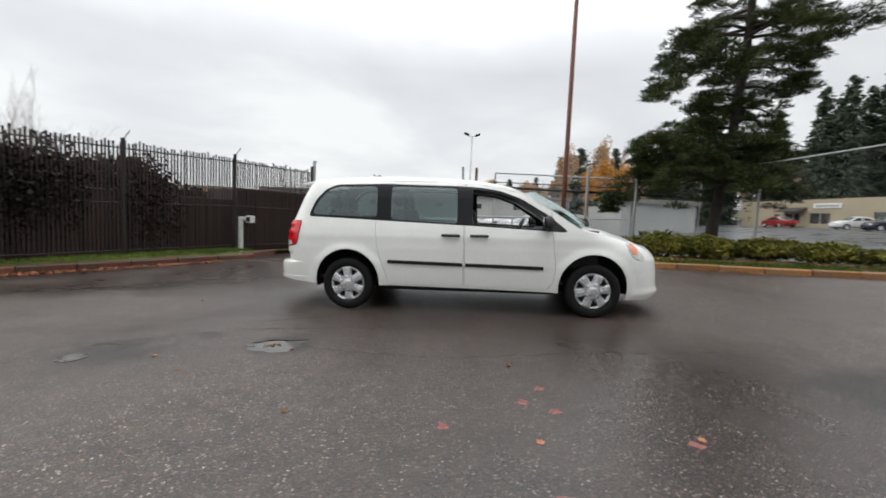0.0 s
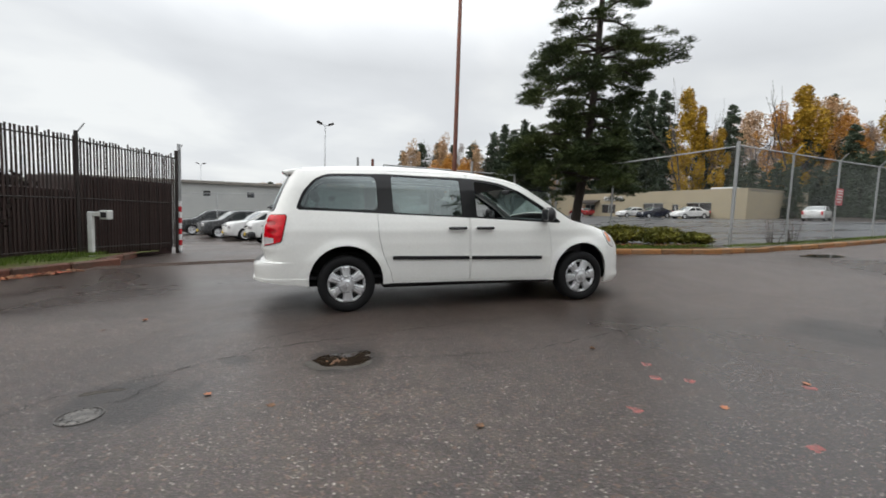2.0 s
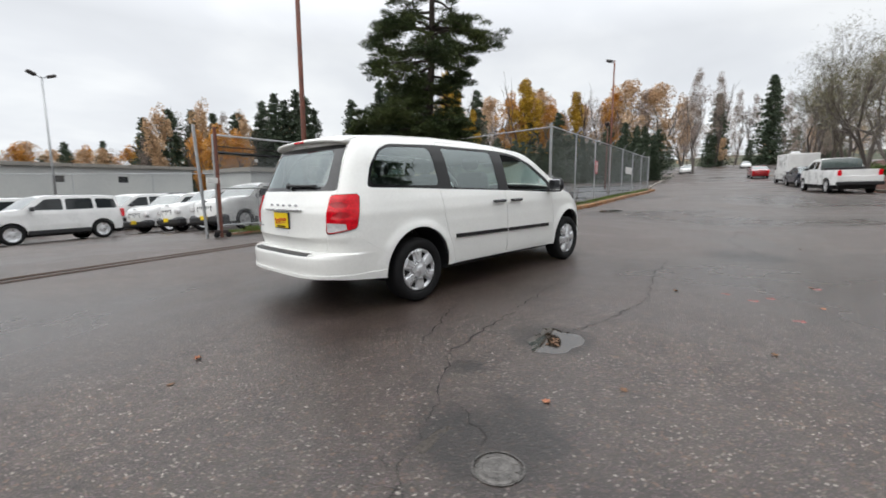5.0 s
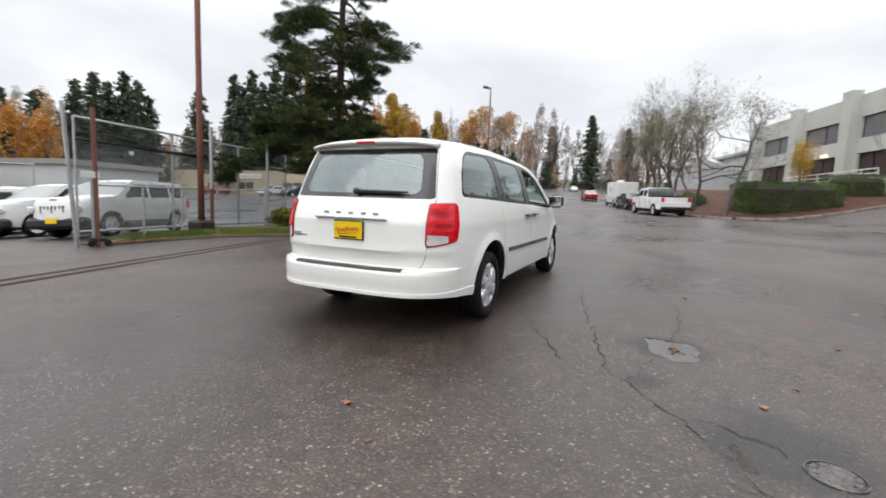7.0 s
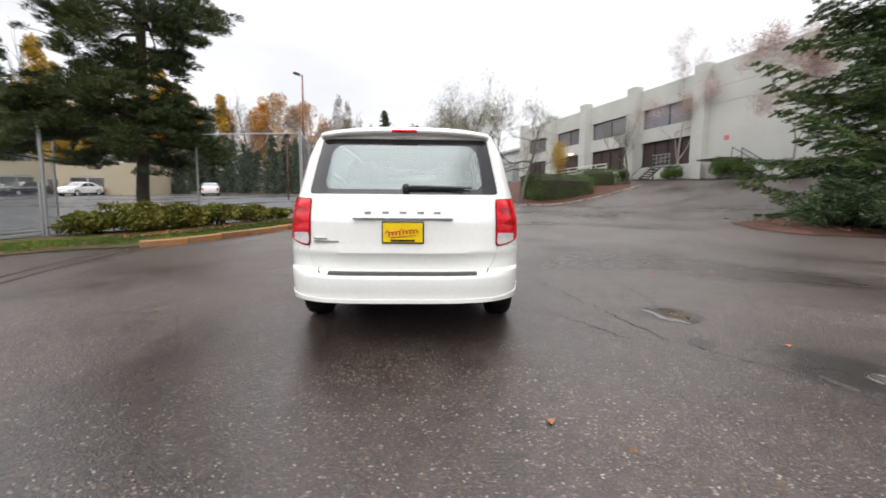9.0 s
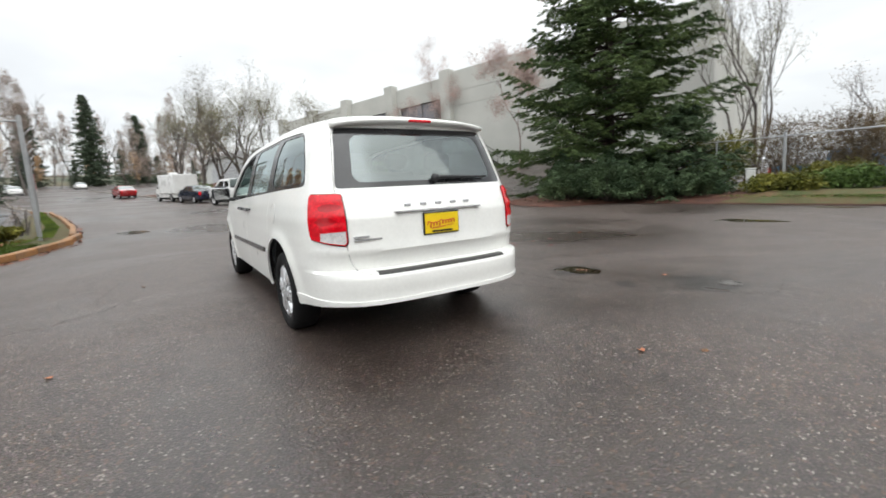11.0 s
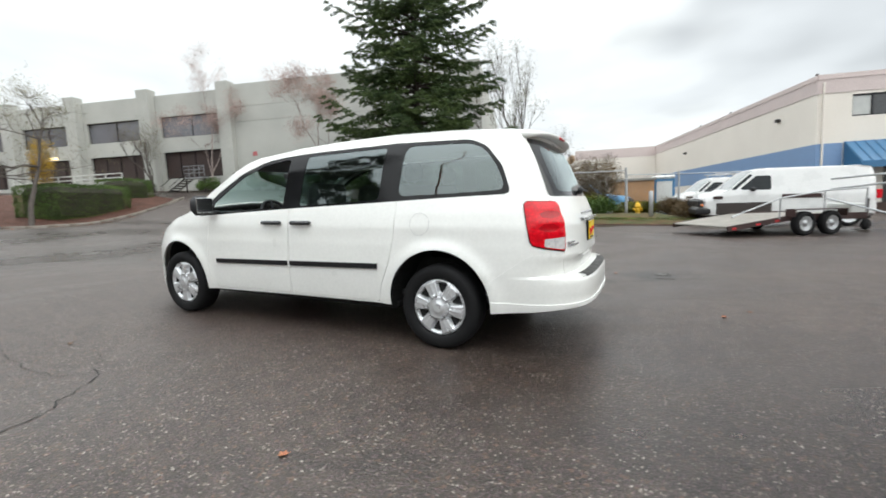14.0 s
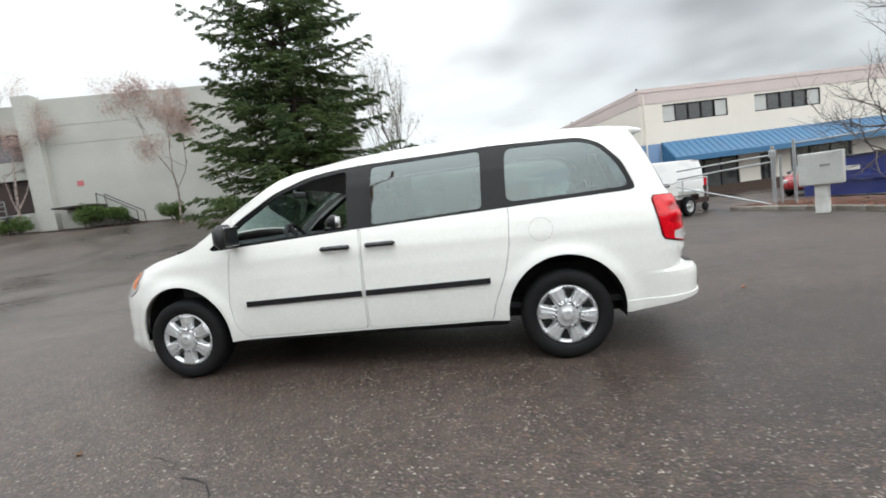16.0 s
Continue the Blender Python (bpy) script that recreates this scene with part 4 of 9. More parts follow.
for y in ys:
    q = 1 - abs(y / 0.90) ** 3.6
    face = -1.95 - (2.60 - 1.95) * q ** (1 / 3.6)
    step.v += [(face + 0.090, y, 0.5865), (face + 0.085, y, 0.5935), (face + 0.012, y, 0.5915), (face - 0.006, y, 0.585), (face - 0.012, y, 0.572)]
k = 5
step.f = [(i * k + j, i * k + j + 1, (i + 1) * k + j + 1, (i + 1) * k + j) for i in range(len(ys) - 1) for j in range(k - 1)]
part("step_pad", step, M["pad"], bumper, "black bumper step pad", smooth=True)
lens_out = (0.010 + 0.012 * np.exp(-((sx + 2.37) / 0.10) ** 2) * (np.exp(-((sz - 0.99) / 0.035) ** 2) + np.exp(-((sz - 0.895) / 0.035) ** 2) + np.exp(-((sz - 1.085) / 0.03) ** 2)))[..., None]
for sd in (1, -1):
    lamp = thicken(part("tail_lamp", skin.cut([d_lamp - 0.007], lens_out, (sd,)), M["red_lens"], van, "red tail lamp lens", smooth=True), 0.02)
    part("gasket", skin.cut([d_lamp - 0.001, 0.008 - d_lamp], 0.006, (sd,)), M["gloss_black"], lamp, "thin dark seal round the lens", smooth=True)
    thicken(part("reversing_lens", skin.cut([d_lamp - 0.014, 0.868 - sz - (sx + 2.345) * 0.10, -2.325 - sx], lens_out + 0.0015, (sd,)), M["clear_lens"], lamp, "clear reversing lens", smooth=True), 0.004)
    for zc in (0.945, 1.035):
        part("bulb_hollow", skin.cut([d_lamp - 0.02, 1.0 - np.hypot((sx + 2.345) / 0.060, (sz - zc) / 0.026)], lens_out + 0.001, (sd,)), M["dark_lens"], lamp, "darker bulb hollow in the lens", smooth=True)
    hl = thicken(part("head_lamp", skin.cut([d_head - GAP], 0.006, (sd,)), M["clear_lens"], van, "clear head lamp with amber indicator", smooth=True), 0.015)
    part("indicator", skin.cut([d_head - 0.018, 2.075 - sx, sz - 0.78], 0.010, (sd,)), M["amber_lens"], hl, "amber indicator", smooth=True)
# roof, spoiler, windscreen, bonnet
def rear_share(x, z):
    """The share of the full half width that is left at x near the rear end, at height z."""
    R = lerp_list(X_REAR, z)
    q = min(1.0, max(0.0, (-1.95 - x) / (-1.95 - R)))
    return (1 - q ** 3.6) ** (1 / 3.6) * float(boat_tail(x))


def roof_z(x, t):
    return lerp_list(Z_EDGE, x) + 0.075 * min(1.0, (0.95 - x) / 0.9) * (1 - 0.45 * t * t - 0.55 * t ** 6)


roof = Mesh()
xs = [-1.95 - 0.262 * math.sin(math.pi / 2 * k / 15) for k in range(15, 0, -1)] + list(np.linspace(-1.95, 0.70, 54))
ts = list(np.linspace(-1, 1, 41))
for x in xs:
    ze = lerp_list(Z_EDGE, x)
    W = (0.985 - lerp_list(T_SIDE, ze)) * rear_share(x, ze)
    for t in ts:
        roof.v.append((x, t * W, roof_z(x, t)))
k = len(ts)
roof.f = [(i * k + j, (i + 1) * k + j, (i + 1) * k + j + 1, i * k + j + 1) for i in range(len(xs) - 1) for j in range(k - 1)]
thicken(part("roof", roof, M["paint"], van, "white roof panel", smooth=True), 0.02)
# the roof runs on as a short spoiler over the rear window
spo = Mesh()
ys = np.linspace(-0.668, 0.668, 27)
for y in ys:
    e = abs(y) / 0.668
    t = y / 0.735
    z0 = roof_z(-2.05, t) + 0.003
    tip = -2.278 + 0.085 * e ** 4
    z1 = roof_z(-2.2, t * 0.9) - 0.022
    spo.v += [(-2.03 + 0.02 * e, y * 0.985, z0), (-2.15 + 0.03 * e, y, (z0 * 0.45 + z1 * 0.55) + 0.008), (tip, y, z1), (tip - 0.004, y, z1 - 0.013), (tip + 0.012, y, z1 - 0.028), (-2.19 + 0.07 * e ** 4, y, z1 - 0.035), (-2.06 + 0.02 * e, y * 0.98, z0 - 0.05)]
k = 7
spo.f = [(i * k + j, i * k + (j + 1) % k, (i + 1) * k + (j + 1) % k, (i + 1) * k + j) for i in range(len(ys) - 1) for j in range(k)]
spo.f += [tuple(range(k)), tuple((len(ys) - 1) * k + j for j in range(k - 1, -1, -1))]
spoiler = fix_normals(part("spoiler", spo, M["paint"], van, "white roof spoiler", smooth=True))
part("brake_lamp", Mesh().box((-2.288, -0.10, 1.640), (-2.26, 0.10, 1.662), bevel=0.006), M["red_lens"], spoiler, "red high-level brake lamp")
ws = Mesh()
edge = [(0.70, 1.520), (0.85, 1.43), (1.04, 1.312), (1.20, 1.20), (1.36, 1.092)]
for x, z in edge:
    W = 0.985 - lerp_list(T_SIDE, z) - 0.01
    bow = 0.20 + 0.12 * (x - 0.7)
    for t in np.linspace(-1, 1, 21):
        ws.v.append((x + bow * (1 - t * t), t * W, z + 0.055 * (1 - t * t)))
ws.f = [(i * 21 + j, (i + 1) * 21 + j, (i + 1) * 21 + j + 1, i * 21 + j + 1) for i in range(4) for j in range(20)]
wsc = part("windscreen", ws, M["glass"], van, "clear windscreen", smooth=True)
wsc.visible_shadow = False
hood = Mesh()
hx = list(np.linspace(1.33, 2.42, 24))
for x in hx:
    ze = lerp_list(Z_EDGE, x)
    W = 0.985 - lerp_list(T_SIDE, ze)
    if x > 1.3:
        q = min(0.999, (x - 1.3) / (lerp_list(X_FRONT, ze) - 1.3))
        W *= (1 - q ** 2.6) ** (1 / 2.6)
    for t in np.linspace(-1, 1, 21):
        hood.v.append((x, t * W, ze + 0.075 * (1 - t * t) * (1 - 0.35 * sm((x - 2.0) / 0.4))))
hood.f = [(i * 21 + j, (i + 1) * 21 + j, (i + 1) * 21 + j + 1, i * 21 + j + 1) for i in range(23) for j in range(20)]
thicken(part("bonnet", hood, M["paint"], van, "white bonnet", smooth=True), 0.015)
# mirrors
for sd in (1, -1):
    mm = Mesh().box((0.915, -1.195, 1.055), (1.055, -0.985, 1.245), bevel=0.05)
    mm.box((0.95, -1.02, 1.055), (1.03, -0.89, 1.10), bevel=0.02)
    mm.v = [(x + (0.05 * (abs(y) - 0.985) if x > 0.98 else 0.0) * -3, y * sd, z) for x, y, z in mm.v]
    mir = fix_normals(part("door_mirror", mm, M["black"], van, "black door mirror", smooth=True))
    gm = Mesh().box((0.910, -1.172, 1.078), (0.918, -1.005, 1.222), bevel=0.003)
    gm.v = [(x, y * sd, z) for x, y, z in gm.v]
    fix_normals(part("mirror_glass", gm, M["chrome"], mir, "mirror glass"))
# wheels: tyre, star-shaped cover with bolts, hub
tyre_p = [(0.215, -0.10), (0.24, -0.108), (0.285, -0.112), (0.312, -0.102), (0.327, -0.084), (0.332, -0.03), (0.332, 0.03), (0.327, 0.084), (0.312, 0.102), (0.285, 0.112), (0.24, 0.108), (0.224, 0.094), (0.205, 0.0)]


def star_cover():
    """Six broad flat spokes on a dished cover, hollows that open towards the rim, a raised hub and an outer ring."""
    mesh = Mesh()
    n = 168
    rings = [0.0, 0.03, 0.036, 0.042, 0.075, 0.085, 0.094, 0.078, 0.116, 0.130, 0.145, 0.160, 0.175, 0.188, 0.196, 0.202, 0.208, 0.216, 0.222, 0.224]
    for r in rings:
        for k in range(n):
            a = 2 * math.pi * k / n
            off = abs(((a / (math.pi / 3)) + 0.5) % 1.0 - 0.5) * math.pi / 3 * r
            half_w = 0.030 + 0.17 * max(0.0, r - 0.085)
            spoke = 1 - sm((off - half_w) / 0.009)
            h = 0.098 + 0.010 * (1 - r / 0.22)
            hollow = sm((r - 0.084) / 0.016) * sm((0.205 - r) / 0.010)
            h -= 0.045 * (1 - spoke) * hollow
            h += 0.004 * spoke * hollow * (1 - sm(off / max(half_w * 0.55, 0.001)))
            if r < 0.04:
                h += 0.008
            if r > 0.204:
                h -= 0.008
            if r > 0.22:
                h -= 0.03
            mesh.v.append((r * math.cos(a), r * math.sin(a), h))
    mesh.f = [(i * n + k, i * n + (k + 1) % n, (i + 1) * n + (k + 1) % n, (i + 1) * n + k) for i in range(len(rings) - 1) for k in range(n)]
    return mesh


tyre_me, cover_me = Mesh().lathe(tyre_p + [tyre_p[0]], 56).data("tyre", M["rubber"], True), star_cover().data("wheel_cover", M["alloy"], True)
bolt_me = Mesh().lathe([(0.0, 0.012), (0.011, 0.011), (0.014, 0.0)], 8).data("bolt", M["under"])
slot_me = Mesh().prism([(-0.006, 0.116), (0.006, 0.116), (0.022, 0.150), (0.036, 0.186), (-0.036, 0.186), (-0.022, 0.150)], 0.004, pose(0, 0, 0.0640) @ pose(0, 0, 0, 90, 0, 0) @ Matrix.Diagonal((1, 1, -1, 1))).data("cover_slot", M["under"])
for sx_, sd in ((-1, -1), (1, -1), (-1, 1), (1, 1)):
    m = pose(sx_ * WB, sd * 0.855, WR, 90 if sd < 0 else -90, 0, 0) @ pose(0, 0, 0, 0, 0, 17 * sx_ + 9 * sd)
    w = part("wheel", tyre_me, None, van, "black road tyre with a six-spoke silver cover", m=m)
    part("wheel_cover", cover_me, None, w, "silver six-spoke wheel cover")
    for k in range(6):
        part("cover_slot", slot_me, None, w, "dark opening between the spokes", m=pose(0, 0, 0, 0, 0, 60 * (k + 0.5) - 90))
    for k in range(5):
        a = 2 * math.pi * k / 5 + 0.3
        part("wheel_bolt", bolt_me, None, w, "dark wheel nut", m=pose(0.062 * math.cos(a), 0.062 * math.sin(a), 0.078))
# dark wheel wells, underbody and rockers
for c in (-WB, WB):
    for sd in (1, -1):
        well = Mesh()
        n = 22
        for k in range(n + 1):
            a = math.pi * (-0.06 + 1.12 * k / n)
            x, z = c + 0.432 * math.cos(a), WR + 0.03 + 0.432 * math.sin(a)
            out = min(0.945, 0.985 * float(boat_tail(x)) - 0.05) if x < 1.5 else 0.985 * (1 - ((x - 1.3) / 1.12) ** 2.6) ** (1 / 2.6) - 0.04
            well.v += [(x, sd * out, z), (x, sd * 0.60, z)]
        well.f += [(2 * k, 2 * k + 1, 2 * k + 3, 2 * k + 2) for k in range(n)]
        b = len(well.v)
        well.v += [(c - 0.42, sd * 0.60, 0.32), (c + 0.42, sd * 0.60, 0.32), (c + 0.42, sd * 0.60, 0.8), (c - 0.42, sd * 0.60, 0.8)]
        well.f.append((b, b + 1, b + 2, b + 3))
        part("wheel_arch_liner", well, M["under"], van, "dark wheel-arch liner")
ub = Mesh().box((-1.98, -0.62, 0.26), (2.2, 0.62, 0.32)).box((-2.36, -0.6, 0.42), (-1.95, 0.6, 0.45)).box((-1.12, -0.88, 0.262), (1.12, 0.88, 0.34), bevel=0.02)
ub.box((1.9, -0.6, 0.27), (2.2, 0.6, 0.33))
ub.tube([(-1.4, -0.35, 0.26), (-2.0, -0.42, 0.33), (-2.36, -0.47, 0.36)], 0.026, 10)
ub.tube([(-1.539, -0.75, 0.3), (-1.539, 0.75, 0.3)], 0.05, 8)
part("underbody", ub, M["under"], van, "dark underbody with exhaust pipe")
part("exhaust_tip", Mesh().tube([(-2.34, -0.465, 0.36), (-2.44, -0.475, 0.352)], 0.028, 14, cap=False), M["iron"], van, "steel exhaust tip")
# inside: floor, seats, dashboard, wheel, headlining
lin = Mesh().box((-2.28, -0.78, 0.37), (1.4, 0.78, 0.41))
part("floor_pan", lin, M["dark_trim"], van, "dark carpet")
card = Mesh()
for sd in (1, -1):
    skin.cut([f_top, sz - 0.36, -side_dlo - 0.03, sx + 2.1, 1.35 - sx, f_arch - 0.02], -0.05, (sd,), card)
part("inner_panels", card, M["grey_trim"], van, "grey inner trim panels", smooth=True)
skin_rear = skin.cut([d_gate - 0.05, -d_rear - 0.02, sz - 0.6], -0.06)
part("tailgate_trim", skin_rear, M["grey_trim"], gate, "grey tailgate lining", smooth=True)
hl2 = Mesh()
hl2.v = [(x, y * 0.985, z - 0.04) for x, y, z in roof.v]
hl2.f = roof.f
part("headlining", hl2, M["grey_trim"], van, "grey headlining", smooth=True)


def seat(name, x, y, width, tall=0.62, label="grey fabric seat with a headrest"):
    mesh = Mesh().box((x - 0.05, y - width / 2, 0.62), (x + 0.47, y + width / 2, 0.79), bevel=0.05)
    back = pose(x - 0.02, y, 0.74, 0, -13, 0)
    mesh.box((-0.09, -width / 2, -0.02), (0.06, width / 2, tall), back, bevel=0.06)
    mesh.box((x + 0.02, y - width / 2 + 0.08, 0.40), (x + 0.40, y + width / 2 - 0.08, 0.63))
    seat_ob = part(name, mesh, M["grey_fabric"], van, label)
    for off in ((0,) if width < 0.8 else (-0.38, 0.38)):
        hr = Mesh().box((-0.065, -0.13 + off, tall + 0.035), (0.045, 0.13 + off, tall + 0.20), back, bevel=0.045)
        hr.tube([back @ Vector((-0.01, off - 0.06, tall - 0.01)), back @ Vector((-0.01, off - 0.06, tall + 0.06))], 0.007, 6).tube([back @ Vector((-0.01, off + 0.06, tall - 0.01)), back @ Vector((-0.01, off + 0.06, tall + 0.06))], 0.007, 6)
        part("headrest", hr, M["grey_fabric"], seat_ob, "padded headrest")


seat("front_seat", 0.12, -0.40, 0.52)
seat("front_seat", 0.12, 0.40, 0.52)
seat("middle_seat", -0.80, -0.05, 1.30, 0.58, "grey fabric bench seat with headrests")
seat("rear_bench", -1.72, 0.0, 1.20, 0.52, "grey fabric third-row bench with headrests")
dash = Mesh().prism([(1.02, 0.60), (0.95, 0.86), (0.93, 1.02), (1.0, 1.075), (1.35, 1.085), (1.62, 1.06), (1.62, 0.6)], 1.62, pose(0, -0.81, 0))
part("dashboard", dash, M["dark_trim"], van, "dark dashboard")
sw = Mesh()
tm = pose(0.70, 0.40, 1.02, 0, -62, 0)
ring = [tm @ Vector((0.185 * math.cos(a), 0.185 * math.sin(a), 0)) for a in np.linspace(0, 2 * math.pi, 33)]
sw.tube(ring, 0.017, 8, cap=False)
for a in (0.0, 2.1, 4.2):
    sw.tube([tm @ Vector((0, 0, 0)), tm @ Vector((0.18 * math.cos(a), 0.18 * math.sin(a), 0))], 0.018, 6)
sw.lathe([(0.0, 0.035), (0.06, 0.03), (0.075, 0.0)], 16, tm).tube([tm @ Vector((0, 0, 0)), tm @ Vector((0.0, 0, -0.32))], 0.03, 8)
part("steering_wheel", sw, M["dark_trim"], van, "black steering wheel", smooth=True)
part("interior_mirror", Mesh().box((0.83, -0.12, 1.435), (0.86, 0.12, 1.50), bevel=0.012).tube([(0.86, 0, 1.48), (0.93, 0, 1.55)], 0.01, 6), M["black"], van, "black interior mirror")
# plate, wiper, letter blocks, tailgate strip, fuel flap
xp = -2.52
plate = part("plate_frame", Mesh().box((xp - 0.012, -0.157, 0.800), (xp + 0.004, 0.157, 0.968), bevel=0.006), M["gloss_black"], gate, "black plate frame")
part("plate_panel", Mesh().box((xp - 0.016, -0.147, 0.812), (xp - 0.006, 0.147, 0.957)), M["yellow_plate"], gate, "yellow dealer plate")
script = Mesh()
wave = []
for i in range(130):
    u = i / 129
    tall = 1.9 if u < 0.12 or 0.42 < u < 0.5 else 1.0
    wave.append((xp - 0.018, 0.120 - 0.235 * u + 0.008 * math.cos(2 * math.pi * 9 * u), 0.874 + 0.022 * u + 0.013 * tall * math.sin(2 * math.pi * 9 * u)))
script.tube(wave, 0.0036, 5).tube([(xp - 0.018, 0.09, 0.848), (xp - 0.018, -0.10, 0.866)], [0.004, 0.002], 5)
part("plate_print", script, M["plate_red"], gate, "red script strokes")
part("plate_strip", Mesh().box((xp - 0.0185, -0.09, 0.818), (xp - 0.0165, 0.09, 0.832)), M["gloss_black"], gate, "small dark lettering strip")
bar_me = Mesh().box((-2.500, -0.026, -0.011), (-2.488, 0.026, 0.011), bevel=0.004).data("emblem_bar", M["badge"])
for y in (0.262, 0.131, 0.0, -0.131, -0.255):
    part("emblem_bar", bar_me, None, gate, "small chrome emblem bar", m=pose(0, y, 1.032))
for z, y1 in ((0.833, 0.57), (0.812, 0.48)):
    row = Mesh()
    for i in range(8):
        ya, yb = 0.672 + (y1 - 0.672) * i / 8, 0.672 + (y1 - 0.672) * (i + 1) / 8
        row.box((-2.512 + 0.045 * (ya / 0.7) ** 5, yb, z - 0.006), (-2.492 + 0.045 * (ya / 0.7) ** 5, ya, z + 0.006))
    part("emblem_row", row, M["badge"], gate, "thin grey emblem bar")
strip = Mesh()
for i in range(13):
    y = -0.37 + 0.0617 * i
    strip.v += [(-2.505 + 0.004 * (y / 0.4) ** 2, y, 0.978), (-2.53 + 0.004 * (y / 0.4) ** 2, y, 0.982), (-2.53 + 0.004 * (y / 0.4) ** 2, y, 0.992), (-2.50 + 0.004 * (y / 0.4) ** 2, y, 0.996)]
strip.f = [(i * 4 + j, i * 4 + j + 1, (i + 1) * 4 + j + 1, (i + 1) * 4 + j) for i in range(12) for j in range(3)]
part("tailgate_handle", strip, M["badge"], gate, "grey handle strip above the plate")
wp = Mesh().tube([(-2.425, -0.02, 1.215), (-2.44, -0.10, 1.222), (-2.43, -0.46, 1.212)], [0.016, 0.012, 0.007], 8).tube([(-2.425, -0.05, 1.228), (-2.41, -0.52, 1.216)], 0.009, 6)
wp.lathe([(0.0, 0.03), (0.028, 0.025), (0.03, 0.0)], 14, pose(-2.425, -0.02, 1.215, 0, -80, 0))
part("wiper", wp, M["black"], gate, "black rear wiper", smooth=True)
flap_d = 0.082 - np.hypot(sx + 1.395, (sz - 0.975) * 1.0)
part("fuel_flap", skin.cut([flap_d, np.where(sy > 0.5, 1.0, -1.0)], 0.002, (-1,)), M["paint"], van, "round white fuel flap", smooth=True)
gt = Mesh()
circ = [(-1.395 + 0.084 * math.cos(a), 0.975 + 0.084 * math.sin(a)) for a in np.linspace(0, 2 * math.pi, 41)]
gt.tube([(x, 0.985 - lerp_list(T_SIDE, z) + 0.0035, z) for x, z in circ], 0.0014, 4, cap=False)
part("flap_seam", gt, M["seam_grey"], van, "thin dark seam")
part("antenna", Mesh().tube([(0.35, 0.0, 1.70), (0.30, 0, 1.735)], [0.02, 0.006], 8), M["black"], van, "short black roof antenna")

# ---- other vehicles ----
def make_vehicle(name, label, category, paint, spec, group=""):
    """A parked vehicle from its side profile: body, glass, roof, wheels, lamps. Its origin is on the ground between the axles, nose along x."""
    half, top, rear, front, wb, wr = (spec[k] for k in ("half", "top", "rear", "front", "wb", "wr"))
    belt, roof_z = spec["belt"], spec["roof"]
    car = thing(name, label, category, group=group)
    tuck = [(0.2, 0.06), (0.4, 0.015), (0.6, 0.0), (belt - 0.1, 0.01), (belt, 0.03), (roof_z, spec.get("lean", 0.17)), (roof_z + 0.3, 0.3)]
    zs = np.arange(0.24, roof_z + 0.05, 0.05)
    sk = Skin(zs, lambda z: half - lerp_list(tuck, z), lambda z: lerp_list(rear, z), lambda z: lerp_list(front, z), xr=rear[0][1] + 0.55, xf=front[0][1] - 0.8, nr=4.5, nf=3.2, cols=(14, 64, 14))
    x, y, z = sk.x, sk.y, sk.z
    f_top = np.interp(x, [a for a, _ in top], [b for _, b in top]) - z
    f_arch = np.minimum(np.hypot(x - wb / 2, z - wr), np.hypot(x + wb / 2, z - wr)) - wr - 0.05
    f_sill = z - spec.get("sill", 0.32)
    panes = [np.where(y > half * 0.6, sdf_poly(x, z, round_poly(w, 0.04, 2)), -1.0) for w in spec["windows"]]
    cuts = [f_top, f_arch, f_sill] + [-p for p in panes]
    if spec.get("rear_window"):
        (rz0, rz1, ry) = spec["rear_window"]
        d = np.where(x < rear[0][1] + 0.6, np.minimum.reduce([z - rz0, rz1 - z, ry - y]), -1.0)
        cuts.append(-d)
        part("rear_window", sk.cut([d], -0.008), M["side_glass"], car, "dark rear window", smooth=True)
    body = thicken(part("body", sk.cut(cuts), paint, car, smooth=True), 0.02)
    for w in panes:
        for sd in (1, -1):
            part("side_window", sk.cut([w + 0.005], -0.012, (sd,)), M["side_glass"], car, "dark side window", smooth=True)

    def lid(part_name, x0, x1, mat, note, crown):
        mesh = Mesh()
        xs = np.linspace(x0, x1, max(4, int((x1 - x0) / 0.12)))
        for xx in xs:
            ze = lerp_list(top, xx)
            W = half - lerp_list(tuck, ze)
            if xx < rear[0][1] + 0.55:
                q = min(0.999, (rear[0][1] + 0.55 - xx) / (rear[0][1] + 0.55 - lerp_list(rear, ze)))
                W *= (1 - q ** 4.5) ** (1 / 4.5)
            if xx > front[0][1] - 0.8:
                q = min(0.999, (xx - front[0][1] + 0.8) / (lerp_list(front, ze) - front[0][1] + 0.8))
                W *= (1 - q ** 3.2) ** (1 / 3.2)
            for t in np.linspace(-1, 1, 11):
                mesh.v.append((xx, t * W, ze + crown * (1 - 0.5 * t * t - 0.5 * t ** 6)))
        mesh.f = [(i * 11 + j, (i + 1) * 11 + j, (i + 1) * 11 + j + 1, i * 11 + j + 1) for i in range(len(xs) - 1) for j in range(10)]
        return part(part_name, mesh, mat, car, note, smooth=True)

    for part_name, x0, x1, glass in spec["lids"]:
        lid(part_name, x0, x1, M["car_glass"] if glass else paint, "dark glass" if glass else "", 0.045)
    dark = Mesh().box((-wb / 2 - 0.5, -half + 0.14, 0.22), (wb / 2 + 0.5, half - 0.14, 0.5))
    dark.box((lerp_list(rear, 0.4) + 0.15, -half * 0.7, 0.25), (lerp_list(front, 0.4) - 0.15, half * 0.7, 0.5))
    part("underbody", dark, M["under"], car, "dark underbody")
